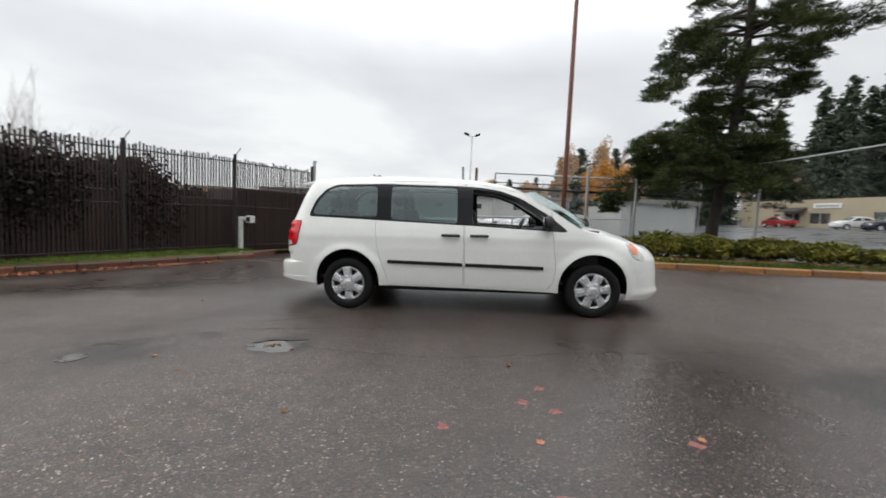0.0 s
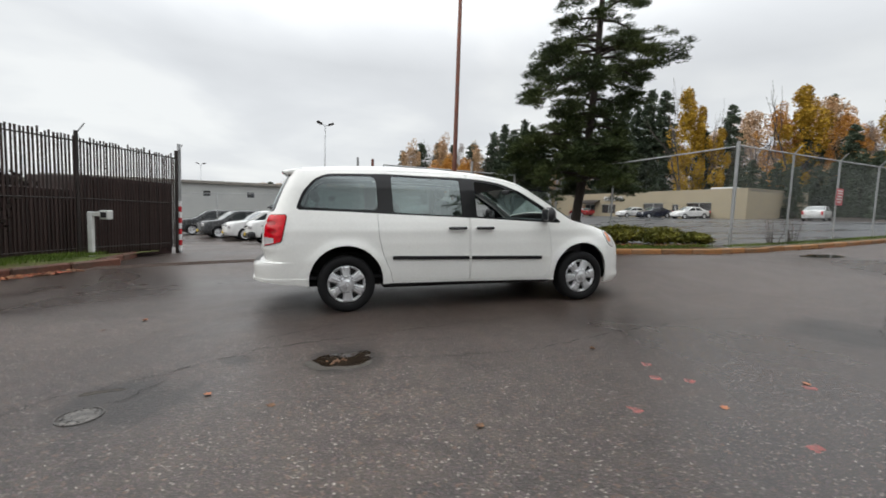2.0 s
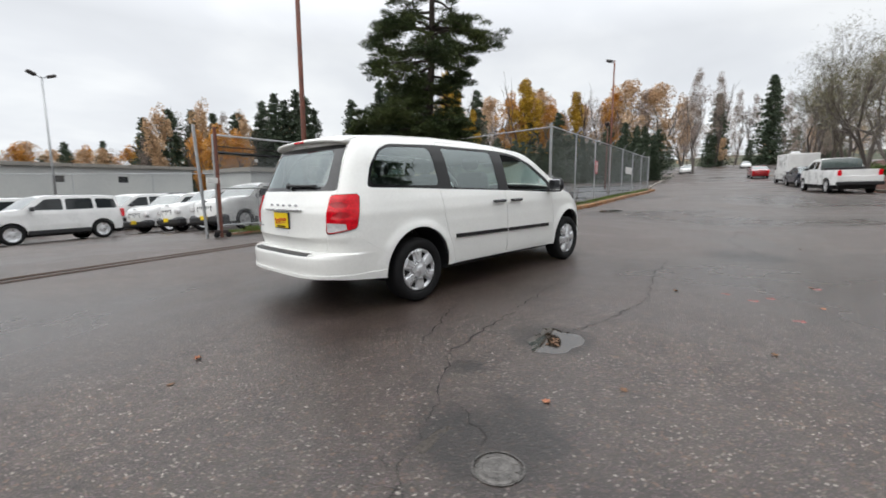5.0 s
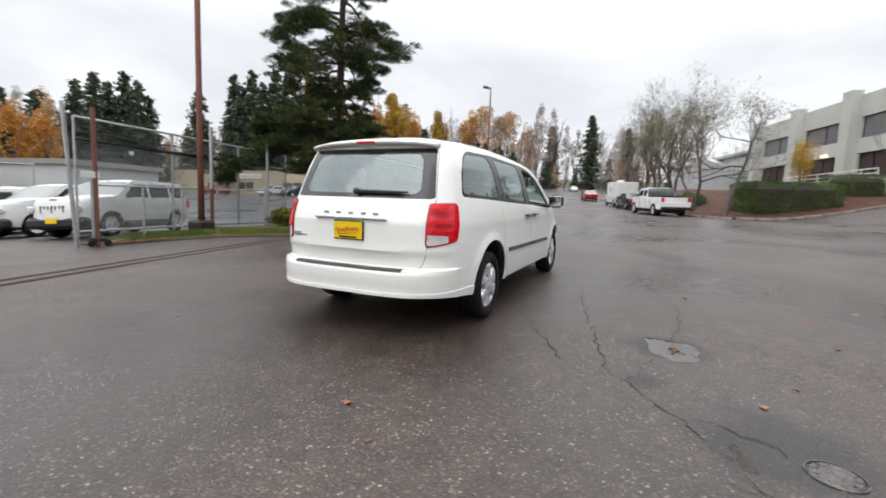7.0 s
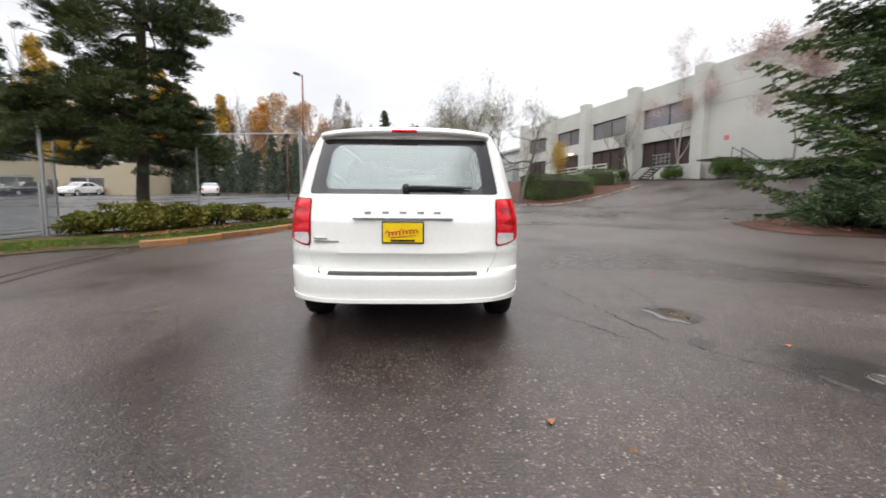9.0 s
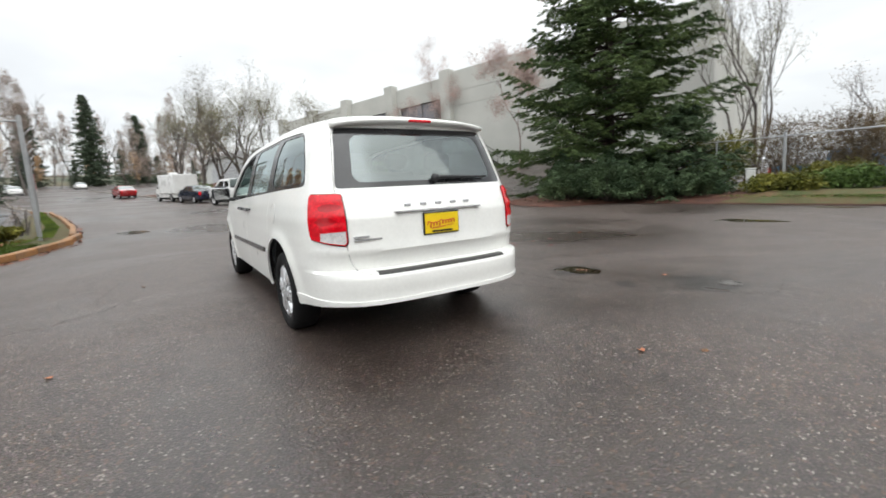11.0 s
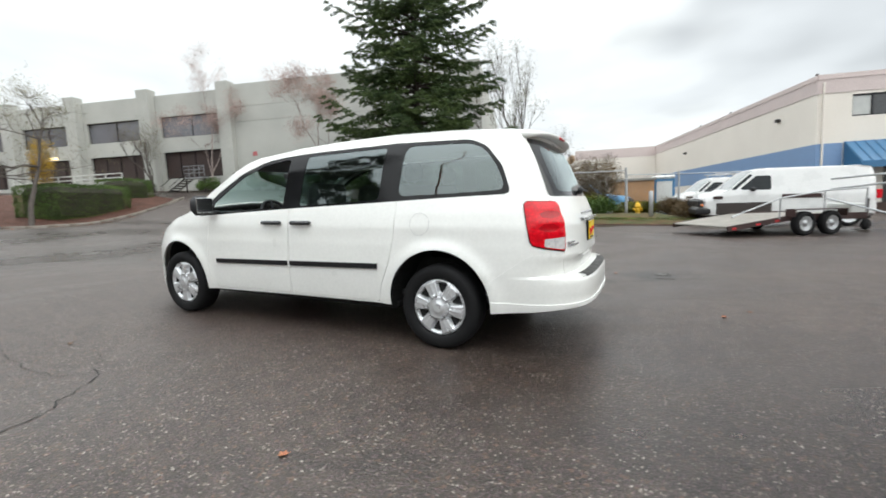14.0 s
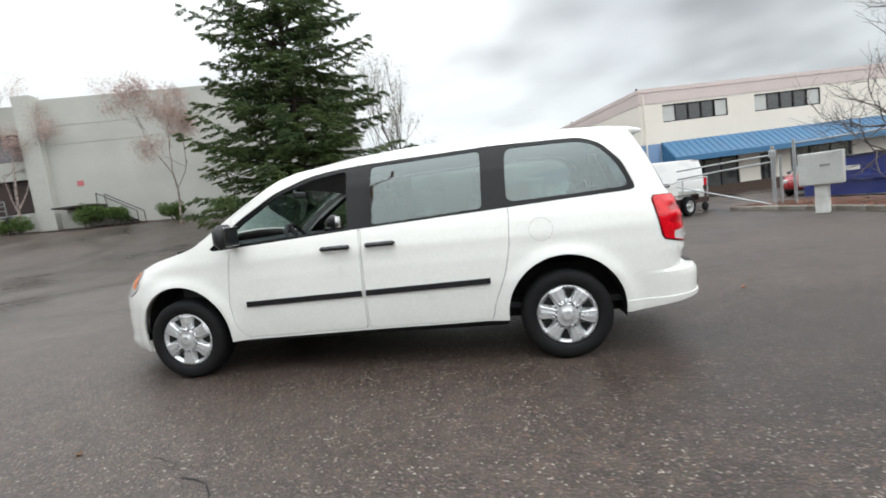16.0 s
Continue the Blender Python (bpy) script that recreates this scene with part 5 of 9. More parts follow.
    tyre = Mesh().lathe([(r * wr / 0.332, h) for r, h in tyre_p + [tyre_p[0]]], 28).data("tyre", M["rubber"], True)
    rim = Mesh().lathe([(0.0, 0.07), (0.05 * wr / 0.332, 0.075), (0.1 * wr / 0.332, 0.05), (0.19 * wr / 0.332, 0.075), (0.225 * wr / 0.332, 0.085)], 28).data("rim", M["alloy"], True)
    for sx_ in (-1, 1):
        for sd in (-1, 1):
            w = part("wheel", tyre, None, car, "black tyre", m=pose(sx_ * wb / 2, sd * (half - 0.12), wr, 90 if sd < 0 else -90, 0, 0))
            part("rim", rim, None, w, "silver rim")
    xf, xr = lerp_list(front, belt - 0.25), lerp_list(rear, belt - 0.2)
    for sd in (-1, 1):
        part("head_lamp", Mesh().box((xf - 0.16, sd * half * 0.72 - 0.11, belt - 0.36), (xf - 0.015, sd * half * 0.72 + 0.11, belt - 0.2), bevel=0.03), M["clear_lens"], car, "clear head lamp")
        part("tail_lamp", Mesh().box((xr - 0.02, sd * half * 0.80 - 0.07, belt - 0.3), (xr + 0.12, sd * half * 0.80 + 0.07, belt + 0.0), bevel=0.02), M["red_lens"], car, "red tail lamp")
        mirror = Mesh().box((spec["mirror"] - 0.07, sd * (half + 0.09) - 0.09, belt + 0.01), (spec["mirror"] + 0.07, sd * (half + 0.09) + 0.09, belt + 0.16), bevel=0.04)
        part("door_mirror", mirror, M["black"], car, "black door mirror")
    if spec.get("slots"):
        slot = Mesh().box((xf - 0.08, -0.03, belt - 0.40), (xf + 0.012, 0.03, belt - 0.20), bevel=0.012).data("grille_slot", M["black"])
        for k in range(7):
            part("grille_slot", slot, None, car, m=Matrix.Translation((-0.004 * abs(k - 3), 0.105 * (k - 3), 0)))
    else:
        part("grille", Mesh().box((xf - 0.1, -half * 0.5, belt - 0.42), (xf + 0.012, half * 0.5, belt - 0.22), bevel=0.03), M["black"], car, "dark grille")
    if spec.get("dark_bumper"):
        for sd in (-1, 1):
            part("sill_cladding", Mesh().box((-wb / 2 + 0.40, sd * (half - 0.03) - 0.035, 0.28), (wb / 2 - 0.40, sd * (half - 0.03) + 0.035, 0.44), bevel=0.02), M["black"], car, "black sill cladding")
        part("front_bumper", Mesh().box((lerp_list(front, 0.45) - 0.35, -half * 0.93, 0.28), (lerp_list(front, 0.45) + 0.03, half * 0.93, 0.58), bevel=0.08), M["black"], car, "black lower bumper")
    if spec.get("plate"):
        part("plate_panel", Mesh().box((lerp_list(front, 0.5) + 0.03, -0.16, 0.42), (lerp_list(front, 0.5) + 0.045, 0.16, 0.56)), M["yellow_plate"], car, "yellow dealer plate")
    return car


SUV = dict(slots=True, half=0.88, wb=2.63, wr=0.345, belt=1.08, roof=1.62, lean=0.14, mirror=0.75, dark_bumper=True, plate=True,
           top=[(-2.2, 1.48), (-2.0, 1.58), (-1.5, 1.61), (0.25, 1.62), (0.42, 1.58), (0.52, 1.52), (0.98, 1.17), (1.1, 1.13), (1.95, 1.08), (2.2, 1.0)],
           rear=[(0.2, -2.1), (0.5, -2.18), (0.8, -2.17), (1.08, -2.13), (1.6, -2.02)], front=[(0.2, 2.12), (0.5, 2.23), (0.8, 2.22), (1.0, 2.17), (1.1, 2.0), (1.7, 1.8)],
           windows=[[(-1.93, 1.12), (-1.86, 1.47), (-1.2, 1.5), (-1.2, 1.12)], [(-1.1, 1.12), (-1.1, 1.51), (-0.28, 1.51), (-0.24, 1.11)], [(-0.16, 1.11), (-0.18, 1.51), (0.30, 1.5), (0.78, 1.13)]],
           rear_window=(1.12, 1.48, 0.62), lids=[("roof", -2.05, 0.47, 0), ("windscreen", 0.47, 1.02, 1), ("bonnet", 1.02, 2.14, 0)])
SUV2 = dict(SUV, slots=False, half=0.94, wb=2.9, wr=0.37, dark_bumper=False, belt=1.12, roof=1.70,
            top=[(-2.3, 1.45), (-2.1, 1.58), (-1.4, 1.68), (0.1, 1.7), (0.45, 1.64), (0.6, 1.58), (1.25, 1.16), (1.4, 1.12), (2.1, 1.04), (2.4, 0.92)],
            rear=[(0.2, -2.2), (0.5, -2.32), (0.9, -2.30), (1.12, -2.22), (1.7, -1.95)], front=[(0.2, 2.3), (0.5, 2.45), (0.8, 2.42), (1.0, 2.3), (1.2, 2.0), (1.7, 1.9)],
            windows=[[(-2.0, 1.17), (-1.85, 1.42), (-1.3, 1.56), (-1.3, 1.16)], [(-1.2, 1.16), (-1.2, 1.57), (-0.3, 1.59), (-0.26, 1.15)], [(-0.18, 1.15), (-0.2, 1.59), (0.3, 1.56), (0.95, 1.16)]],
            rear_window=(1.17, 1.45, 0.62), lids=[("roof", -2.1, 0.52, 0), ("windscreen", 0.52, 1.3, 1), ("bonnet", 1.3, 2.3, 0)])
SEDAN = dict(half=0.88, wb=2.75, wr=0.32, belt=0.95, roof=1.42, lean=0.2, mirror=0.75,
             top=[(-2.35, 0.93), (-1.75, 1.0), (-1.55, 1.04), (-0.85, 1.36), (-0.3, 1.42), (0.3, 1.40), (0.45, 1.36), (1.15, 0.99), (1.3, 0.96), (2.1, 0.82), (2.35, 0.7)],
             rear=[(0.2, -2.2), (0.5, -2.36), (0.8, -2.35), (0.95, -2.3), (1.5, -1.6)], front=[(0.2, 2.2), (0.45, 2.36), (0.65, 2.32), (0.8, 2.15), (1.0, 1.9), (1.5, 1.6)],
             windows=[[(-1.2, 0.99), (-0.85, 1.27), (-0.22, 1.33), (-0.2, 0.98)], [(-0.12, 0.98), (-0.14, 1.33), (0.3, 1.31), (0.92, 0.99)]],
             lids=[("boot", -2.3, -1.55, 0), ("rear_window", -1.55, -0.85, 1), ("roof", -0.85, 0.45, 0), ("windscreen", 0.45, 1.15, 1), ("bonnet", 1.15, 2.28, 0)])
CARGO = dict(half=0.98, wb=3.43, wr=0.36, belt=1.22, roof=2.0, lean=0.16, mirror=1.15, sill=0.4,
             top=[(-2.6, 1.86), (-2.45, 1.97), (-2.0, 2.02), (0.7, 2.02), (1.0, 1.98), (1.2, 1.9), (1.85, 1.3), (2.0, 1.24), (2.5, 1.14), (2.75, 1.02)],
             rear=[(0.2, -2.52), (0.5, -2.62), (1.0, -2.60), (1.6, -2.55), (2.0, -2.42)], front=[(0.2, 2.6), (0.5, 2.78), (0.9, 2.75), (1.1, 2.6), (1.3, 2.3), (2.1, 2.2)],
             windows=[[(0.56, 1.28), (0.56, 1.78), (1.02, 1.78), (1.54, 1.3)], [(1.11, 1.81), (1.20, 1.855), (1.82, 1.285), (1.64, 1.30)]], lids=[("roof", -2.5, 1.1, 0), ("windscreen", 1.1, 1.9, 1), ("bonnet", 1.9, 2.65, 0)])
CREW = dict(half=0.98, wb=3.6, wr=0.39, belt=1.2, roof=1.82, lean=0.16, mirror=0.95, sill=0.45,
            top=[(-2.95, 1.22), (-0.62, 1.22), (-0.60, 1.62), (-0.5, 1.78), (-0.2, 1.82), (0.6, 1.82), (0.85, 1.76), (1.5, 1.28), (1.65, 1.22), (2.4, 1.14), (2.75, 0.98)],
            rear=[(0.2, -2.85), (0.5, -2.95), (1.0, -2.95), (1.3, -2.93), (1.9, -2.9)], front=[(0.2, 2.6), (0.5, 2.8), (0.95, 2.78), (1.1, 2.65), (1.3, 2.4), (1.9, 2.3)],
            windows=[[(-0.48, 1.28), (-0.42, 1.66), (0.15, 1.7), (0.18, 1.27)], [(0.26, 1.27), (0.24, 1.7), (0.75, 1.68), (1.3, 1.27)]],
            lids=[("rear_window", -0.62, -0.5, 1), ("roof", -0.5, 0.8, 0), ("windscreen", 0.8, 1.5, 1), ("bonnet", 1.5, 2.68, 0)])


def park(ob, x, y, turn, tilt=0.0, dz=0.0):
    d = Vector((math.cos(radians(turn)), math.sin(radians(turn))))
    rise = math.degrees(math.atan2(G(x + d.x, y + d.y) - G(x - d.x, y - d.y), 2))
    bank = math.degrees(math.atan2(G(x - d.y, y + d.x) - G(x + d.y, y - d.x), 2))
    return pose(x, y, G(x, y) + dz, 0, 0, turn) @ pose(0, 0, 0, bank, -rise, 0)


suv = make_vehicle("suv", "white boxy sport utility vehicle with dark lower bumper in the yard", "suv", M["white2"], SUV, "white vehicles in the fenced yard")
suv.matrix_world = park(suv, -3.28, 17.0, 198)
for x, y, a in ((2.15, 15.5, 193), (2.40, 12.5, 201), (1.5, 18.8, 204)):
    copy_thing(suv, park(suv, x, y, a))
suv2 = make_vehicle("suv", "white rounded sport utility vehicle parked in the yard", "suv", M["white2"], SUV2, "white vehicles in the fenced yard")
suv2.matrix_world = park(suv2, -5.2, 22.6, 203)
for x, y, a in ((0.4, 23.0, 205), (-2.2, 26.6, 200), (4.0, 24.0, 200), (-16.5, 13.5, 160)):
    copy_thing(suv2, park(suv2, x, y, a))
dark_suv = make_vehicle("suv", "dark grey sport utility vehicle parked in the yard", "suv", M["darkcar"], SUV2, "dark vehicles in the fenced yard")
dark_suv.matrix_world = park(dark_suv, -7.2, 25.2, 205)
for x, y, a in ((-9.6, 29.0, 200), (-5.5, 30.0, 200), (3.2, 29.0, 200)):
    copy_thing(dark_suv, park(dark_suv, x, y, a))
silver = make_vehicle("sedan", "silver four-door saloon parked in the far lot", "car", M["silver"], SEDAN, "cars in the far lot")
silver.matrix_world = park(silver, -8.5, 33.0, 200)
white_sedan = make_vehicle("sedan", "white four-door saloon parked by the beige building", "car", M["white2"], SEDAN, "cars in the far lot")
white_sedan.matrix_world = park(white_sedan, 40.6, 46.4, 176)
for x, y, a in ((41.0, 36.8, 178), (44.5, 25.0, 25), (86, 20.5, 200), (104, 25, 200), (112, 15.5, 195)):
    copy_thing(white_sedan, park(white_sedan, x, y, a))
lot_red = make_vehicle("sedan", "dark red saloon parked across the lot", "car", M["redcar"], SEDAN, "cars in the far lot")
lot_red.matrix_world = park(lot_red, 38.5, 56.0, 95)
copy_thing(lot_red, park(lot_red, 60.0, 5.4, 16))
lot_dark = make_vehicle("sedan", "dark blue saloon parked by the kerb", "car", M["bluecar"], SEDAN, "cars along the street")
lot_dark.matrix_world = park(lot_dark, 37.2, -0.9, 18)
copy_thing(lot_dark, park(lot_dark, 40.6, 42.2, 176))

pickup = make_vehicle("pickup_truck", "white crew-cab pickup with its rear bed open, parked by mulch", "pickup", M["white2"], CREW)
pickup.matrix_world = park(pickup, 28.2, -2.9, 20)
part("bed_floor", Mesh().box((-2.85, -0.8, 0.78), (-0.68, 0.8, 0.84)), M["under"], pickup, "dark bed floor")
part("tailgate", Mesh().box((-2.99, -0.9, 0.62), (-2.93, 0.9, 0.92), bevel=0.02), M["white2"], pickup, "white tailgate half down")
part("rear_bumper", Mesh().box((-3.12, -0.92, 0.45), (-2.95, 0.92, 0.62), bevel=0.03), M["black"], pickup, "dark rear bumper")
part("tool_box", Mesh().box((-1.1, -0.85, 0.85), (-0.68, 0.85, 1.35), bevel=0.03), M["black"], pickup, "dark tool box across the bed")

truck = make_vehicle("box_truck", "white box truck parked beside the kerb", "truck", M["white2"], CARGO)
truck.matrix_world = park(truck, 44.2, 0.5, 17)
part("cargo_box", Mesh().box((-2.9, -1.05, 0.75), (1.0, 1.05, 2.5), bevel=0.04), M["white2"], truck, "white cargo box")
part("roof_fan", Mesh().box((-0.4, -0.3, 2.5), (0.3, 0.3, 2.74), bevel=0.08), M["white2"], truck, "white roof vent")

cargo = make_vehicle("cargo_van", "white cargo van with dark side stickers, beside a flat trailer", "van", M["white2"], CARGO)
cargo.matrix_world = park(cargo, -7.08, -15.92, 9)
part("indicator", Mesh().box((2.62, 0.62, 0.72), (2.72, 0.94, 0.80), bevel=0.02), M["amber_lens"], cargo, "amber indicator")
part("front_bumper", Mesh().box((2.35, -0.92, 0.42), (2.86, 0.92, 0.66), bevel=0.06), M["black"], cargo, "black front bumper")
part("grille_panel", Mesh().box((2.6, -0.86, 0.70), (2.80, 0.86, 0.96), bevel=0.05), M["black"], cargo, "black grille")
for x0, x1, z0, z1 in ((-0.9, 0.25, 0.98, 1.12), (2.05, 2.35, 0.98, 1.08)):
    for sd in (-1, 1):
        part("sticker", Mesh().box((x0, sd * 0.985 - 0.004, z0), (x1, sd * 0.985 + 0.004, z1)), M["brown_steel"], cargo, "dark red-brown sticker")
yard_van = copy_thing(cargo, park(cargo, -6.5, -24.0, 16))
tagged(yard_van, "white van with a roof ladder rack in the yard", "van")
rack = Mesh()
for y in (-0.75, 0.75):
    rack.tube([(-2.4, y, 2.22), (0.9, y, 2.22)], 0.03, 6)
for x in (-2.2, -1.2, -0.2, 0.7):
    rack.tube([(x, -0.75, 2.22), (x, 0.75, 2.22)], 0.03, 6).tube([(x, -0.75, 2.0), (x, -0.75, 2.22)], 0.03, 6).tube([(x, 0.75, 2.0), (x, 0.75, 2.22)], 0.03, 6)
part("ladder_rack", rack, M["galv"], yard_van, "steel ladder rack")
red_car = make_vehicle("sedan", "red saloon parked nose-in behind a blue dumpster", "car", M["redcar"], SEDAN)
red_car.matrix_world = park(red_car, -15.7, -17.9, 40)

yard_pickup = make_vehicle("pickup_truck", "white service pickup parked in the equipment yard", "pickup", M["white2"], CREW)
yard_pickup.matrix_world = park(yard_pickup, -8.6, -26.4, 20)
M["skyblue"] = material("sky_blue_truck_paint", (0.10, 0.28, 0.48), 0.4, vary=0.15, bump=0, coat=0.3)
blue_truck = make_vehicle("pickup_truck", "light blue flatbed pickup parked in the equipment yard", "pickup", M["skyblue"], CREW)
blue_truck.matrix_world = park(blue_truck, 0.9, -23.4, 170)

# flat equipment trailer with a ramp
tr = thing("flat_trailer", "dark tandem-axle flat trailer with sloping grey tail and pipe rail", "trailer", park(None, -6.30, -12.02, 217))
deck = part("deck", Mesh().box((-0.75, -0.94, 0.50), (1.75, 0.94, 0.54)), M["plank"], tr, "grey plank deck")
fr = Mesh()
for y in (-1.0, 1.0):
    fr.box((-0.75, y - 0.04, 0.40), (1.85, y + 0.04, 0.58), bevel=0.01)
for x in (-0.7, 0.5, 1.8):
    fr.box((x - 0.04, -0.96, 0.40), (x + 0.04, 0.96, 0.49))
part("frame", fr, M["brown_steel"], tr, "brown-red steel frame")
part("tongue", Mesh().tube([(1.85, -0.9, 0.46), (3.2, -0.2, 0.46)], 0.05, 6).tube([(1.85, 0.9, 0.46), (3.2, -0.2, 0.46)], 0.05, 6).tube([(2.8, -0.35, 0.3), (2.8, -0.35, 0.95)], 0.045, 8), M["dark_steel"], tr, "drawbar with jack")
part("jack_wheel", Mesh().lathe([(0.03, -0.05), (0.15, -0.05), (0.17, 0.0), (0.15, 0.05), (0.03, 0.05)], 18, pose(2.8, -0.35, 0.17, 90, 0, 0)), M["rubber"], tr, "black jack wheel", smooth=True)
part("tool_tray", Mesh().box((2.0, -0.5, 0.52), (2.55, 0.2, 0.82), bevel=0.03), M["grey_metal"], tr, "grey tray on the drawbar")
rm = pose(-0.75, 0, 0.54, 0, -7.1, 0)
part("tail_deck", Mesh().box((-1.94, -0.98, -0.05), (0.0, 0.98, 0.0), rm, bevel=0.01), M["plank"], tr, "sloping grey tail deck")
part("tail_edge", Mesh().box((-1.97, -1.02, -0.13), (0.0, -0.985, 0.01), rm, bevel=0.006).box((-1.97, 0.985, -0.13), (0.0, 1.02, 0.01), rm, bevel=0.006), M["brown_steel"], tr, "red-brown tail frame")
for x in (-1.85, -1.1, -0.5):
    part("reflector", Mesh().box((x, -1.026, -0.10), (x + 0.14, -1.021, -0.05), rm), M["red_tape"], tr, "red reflector")
part("side_board", Mesh().box((-1.2, 0.965, 0.52), (0.85, 1.0, 0.88), bevel=0.008), M["dark_steel"], tr, "dark side board")
for y in (-1.0, 1.0):
    side_y = y + (0.12 if y > 0 else -0.12)
    for x in (-0.44, 0.44):
        w = part("wheel", Mesh().lathe([(r * 0.99, h * 0.9) for r, h in tyre_p + [tyre_p[0]]], 28), M["rubber"], tr, "trailer tyre", smooth=True, m=pose(x, side_y, 0.33, 90 if y < 0 else -90, 0, 0))
        part("rim", Mesh().lathe([(0.0, 0.085), (0.05, 0.085), (0.06, 0.06), (0.10, 0.05), (0.14, 0.055), (0.185, 0.09), (0.20, 0.09)], 24), M["galv"], w, "pale steel rim", smooth=True)
    part("mudguard", Mesh().box((-0.85, side_y - 0.13, 0.69), (0.85, side_y + 0.13, 0.72), bevel=0.01).box((-0.88, side_y - 0.13, 0.52), (-0.85, side_y + 0.13, 0.72)).box((0.85, side_y - 0.13, 0.52), (0.88, side_y + 0.13, 0.72)), M["brown_steel"], tr, "flat mudguard")
part("side_rail", Mesh().tube([(-2.6, -1.02, 0.55), (-1.1, -1.02, 1.02), (0.35, -1.02, 1.20), (1.8, -1.02, 1.26)], 0.022, 8).tube([(1.8, -1.02, 0.5), (1.8, -1.02, 1.26)], 0.022, 6).tube([(0.35, -1.02, 0.5), (0.35, -1.02, 1.20)], 0.02, 6).tube([(-1.1, -1.02, 0.46), (-1.1, -1.02, 1.02)], 0.02, 6), M["galv"], tr, "pipe side rail")

# ---- buildings ----
def wall_frame(p, d):
    """A frame at ground point p: x along the wall d, y into the building, z up."""
    d = Vector((d[0], d[1], 0)).normalized()
    n = Vector((0, 0, 1)).cross(d)
    return Matrix(((d.x, n.x, 0, p[0]), (d.y, n.y, 0, p[1]), (0, 0, 1, 0), (0, 0, 0, 1)))


def wall_with_holes(mesh, x0, x1, z0, z1, holes, t=0.35):
    """A wall of thickness t in x and z with rectangular holes through it."""
    xs = sorted({x0, x1, *[h[0] for h in holes], *[h[1] for h in holes]})
    zs = sorted({z0, z1, *[h[2] for h in holes], *[h[3] for h in holes]})
    for a, b in zip(xs, xs[1:]):
        for c, d in zip(zs, zs[1:]):
            if not any(h[0] <= a and b <= h[1] and h[2] <= c and d <= h[3] for h in holes):
                mesh.box((a, 0, c), (b, t, d))
    return mesh


def weld(ob):
    """Joins the blocks of a wall where they meet."""
    bm = bmesh.new()
    bm.from_mesh(ob.data)
    bmesh.ops.remove_doubles(bm, verts=bm.verts, dist=0.001)
    bm.to_mesh(ob.data)
    bm.free()
    return ob


def mirror_x(top):
    """Turns a thing's parts over in x, for walls laid out leftwards."""
    done = set()
    for ob in top.children_recursive:
        ob.matrix_basis = Matrix.Translation((-2 * ob.matrix_basis.translation.x, 0, 0)) @ ob.matrix_basis
        if ob.data.name not in done:
            done.add(ob.data.name)
            co = np.empty(len(ob.data.vertices) * 3)
            ob.data.vertices.foreach_get("co", co)
            co[0::3] *= -1
            ob.data.vertices.foreach_set("co", co)
            ob.data.flip_normals()
            ob.data.update()


# grey concrete two-storey building: s runs along the front, away from the van
B = wall_frame((29.994, -21.847), (-0.960, -0.281))
office = thing("concrete_building", "pale grey tilt-up concrete office building with pilasters and dark windows", "building", B)
for z0, z1 in ((1.2, 8.885), (8.91, 10.145), (10.17, 12.0)):
    part("wall_panel", Mesh().box((1.1, 0.0, z0), (22.0, 0.35, z1), bevel=0.012), M["concrete"], office, "blank concrete wall panel")
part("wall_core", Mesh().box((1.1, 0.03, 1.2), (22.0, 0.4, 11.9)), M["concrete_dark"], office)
for i, s0 in enumerate((0.0, 7.65, 15.25, 22.4, 29.6)):
    s = -s0
    part("pilaster", Mesh().box((s, -0.55, 1.5), (s + 1.15, 0.35, 12.2), bevel=0.02), M["concrete"], office, "protruding concrete pilaster")
    if i < 4:
        a, b = -(s0 + (7.65, 7.6, 7.15, 7.2)[i]) + 1.15, s
        w0, w1 = a + 0.35, b - 0.25
        bay = Mesh()
        wall_with_holes(bay, a, b, 1.5, 11.75, [(w0, w1, 4.55, 6.85), (w0, w1, 8.1, 9.9)], 0.35)
        bay.v = [(x, y + 0.15, z) for x, y, z in bay.v]
        weld(part("bay_wall", bay, M["concrete"], office, "recessed concrete bay"))
        for z0, z1, kind, note in ((4.55, 6.85, "shaded_recess", "dark recessed ground-floor opening"), (8.1, 9.9, "blind_window", "grey tinted upper window")):
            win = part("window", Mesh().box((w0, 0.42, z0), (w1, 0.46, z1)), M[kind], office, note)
            fm = Mesh()
            n = 4 if kind == "shaded_recess" else 2
            for k in range(n + 1):
                x = w0 + (w1 - w0) * k / n
                fm.box((x - 0.03, 0.36, z0), (x + 0.03, 0.42, z1))
            fm.box((w0, 0.36, z0), (w1, 0.42, z0 + 0.06)).box((w0, 0.36, z1 - 0.06), (w1, 0.42, z1))
            part("window_frame", fm, M["gloss_black"], win, "thin dark frame")
part("far_wall", Mesh().box((-60, 1.0, 1.5), (-29.6, 1.4, 9.6)), M["white_wall"], office, "long pale side wing")
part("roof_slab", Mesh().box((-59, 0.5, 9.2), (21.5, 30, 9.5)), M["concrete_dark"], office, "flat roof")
part("end_wall", Mesh().box((21.6, 0.36, 1.0), (22.0, 30, 12.0)), M["concrete"], office, "plain concrete end wall")
part("back_wall", Mesh().box((-59, 29.6, 1.0), (21.5, 30, 9.2)), M["concrete"], office, "plain concrete back wall")
part("wall_sign", Mesh().box((2.6, -0.03, 6.0), (3.0, -0.004, 6.35)), M["sign_red"], office, "small red sign")
part("wall_lamp", Mesh().box((-18.0, -0.05, 6.95), (-17.3, 0.14, 7.1), bevel=0.02), M["lamp_on"], office, "lit wall lamp")
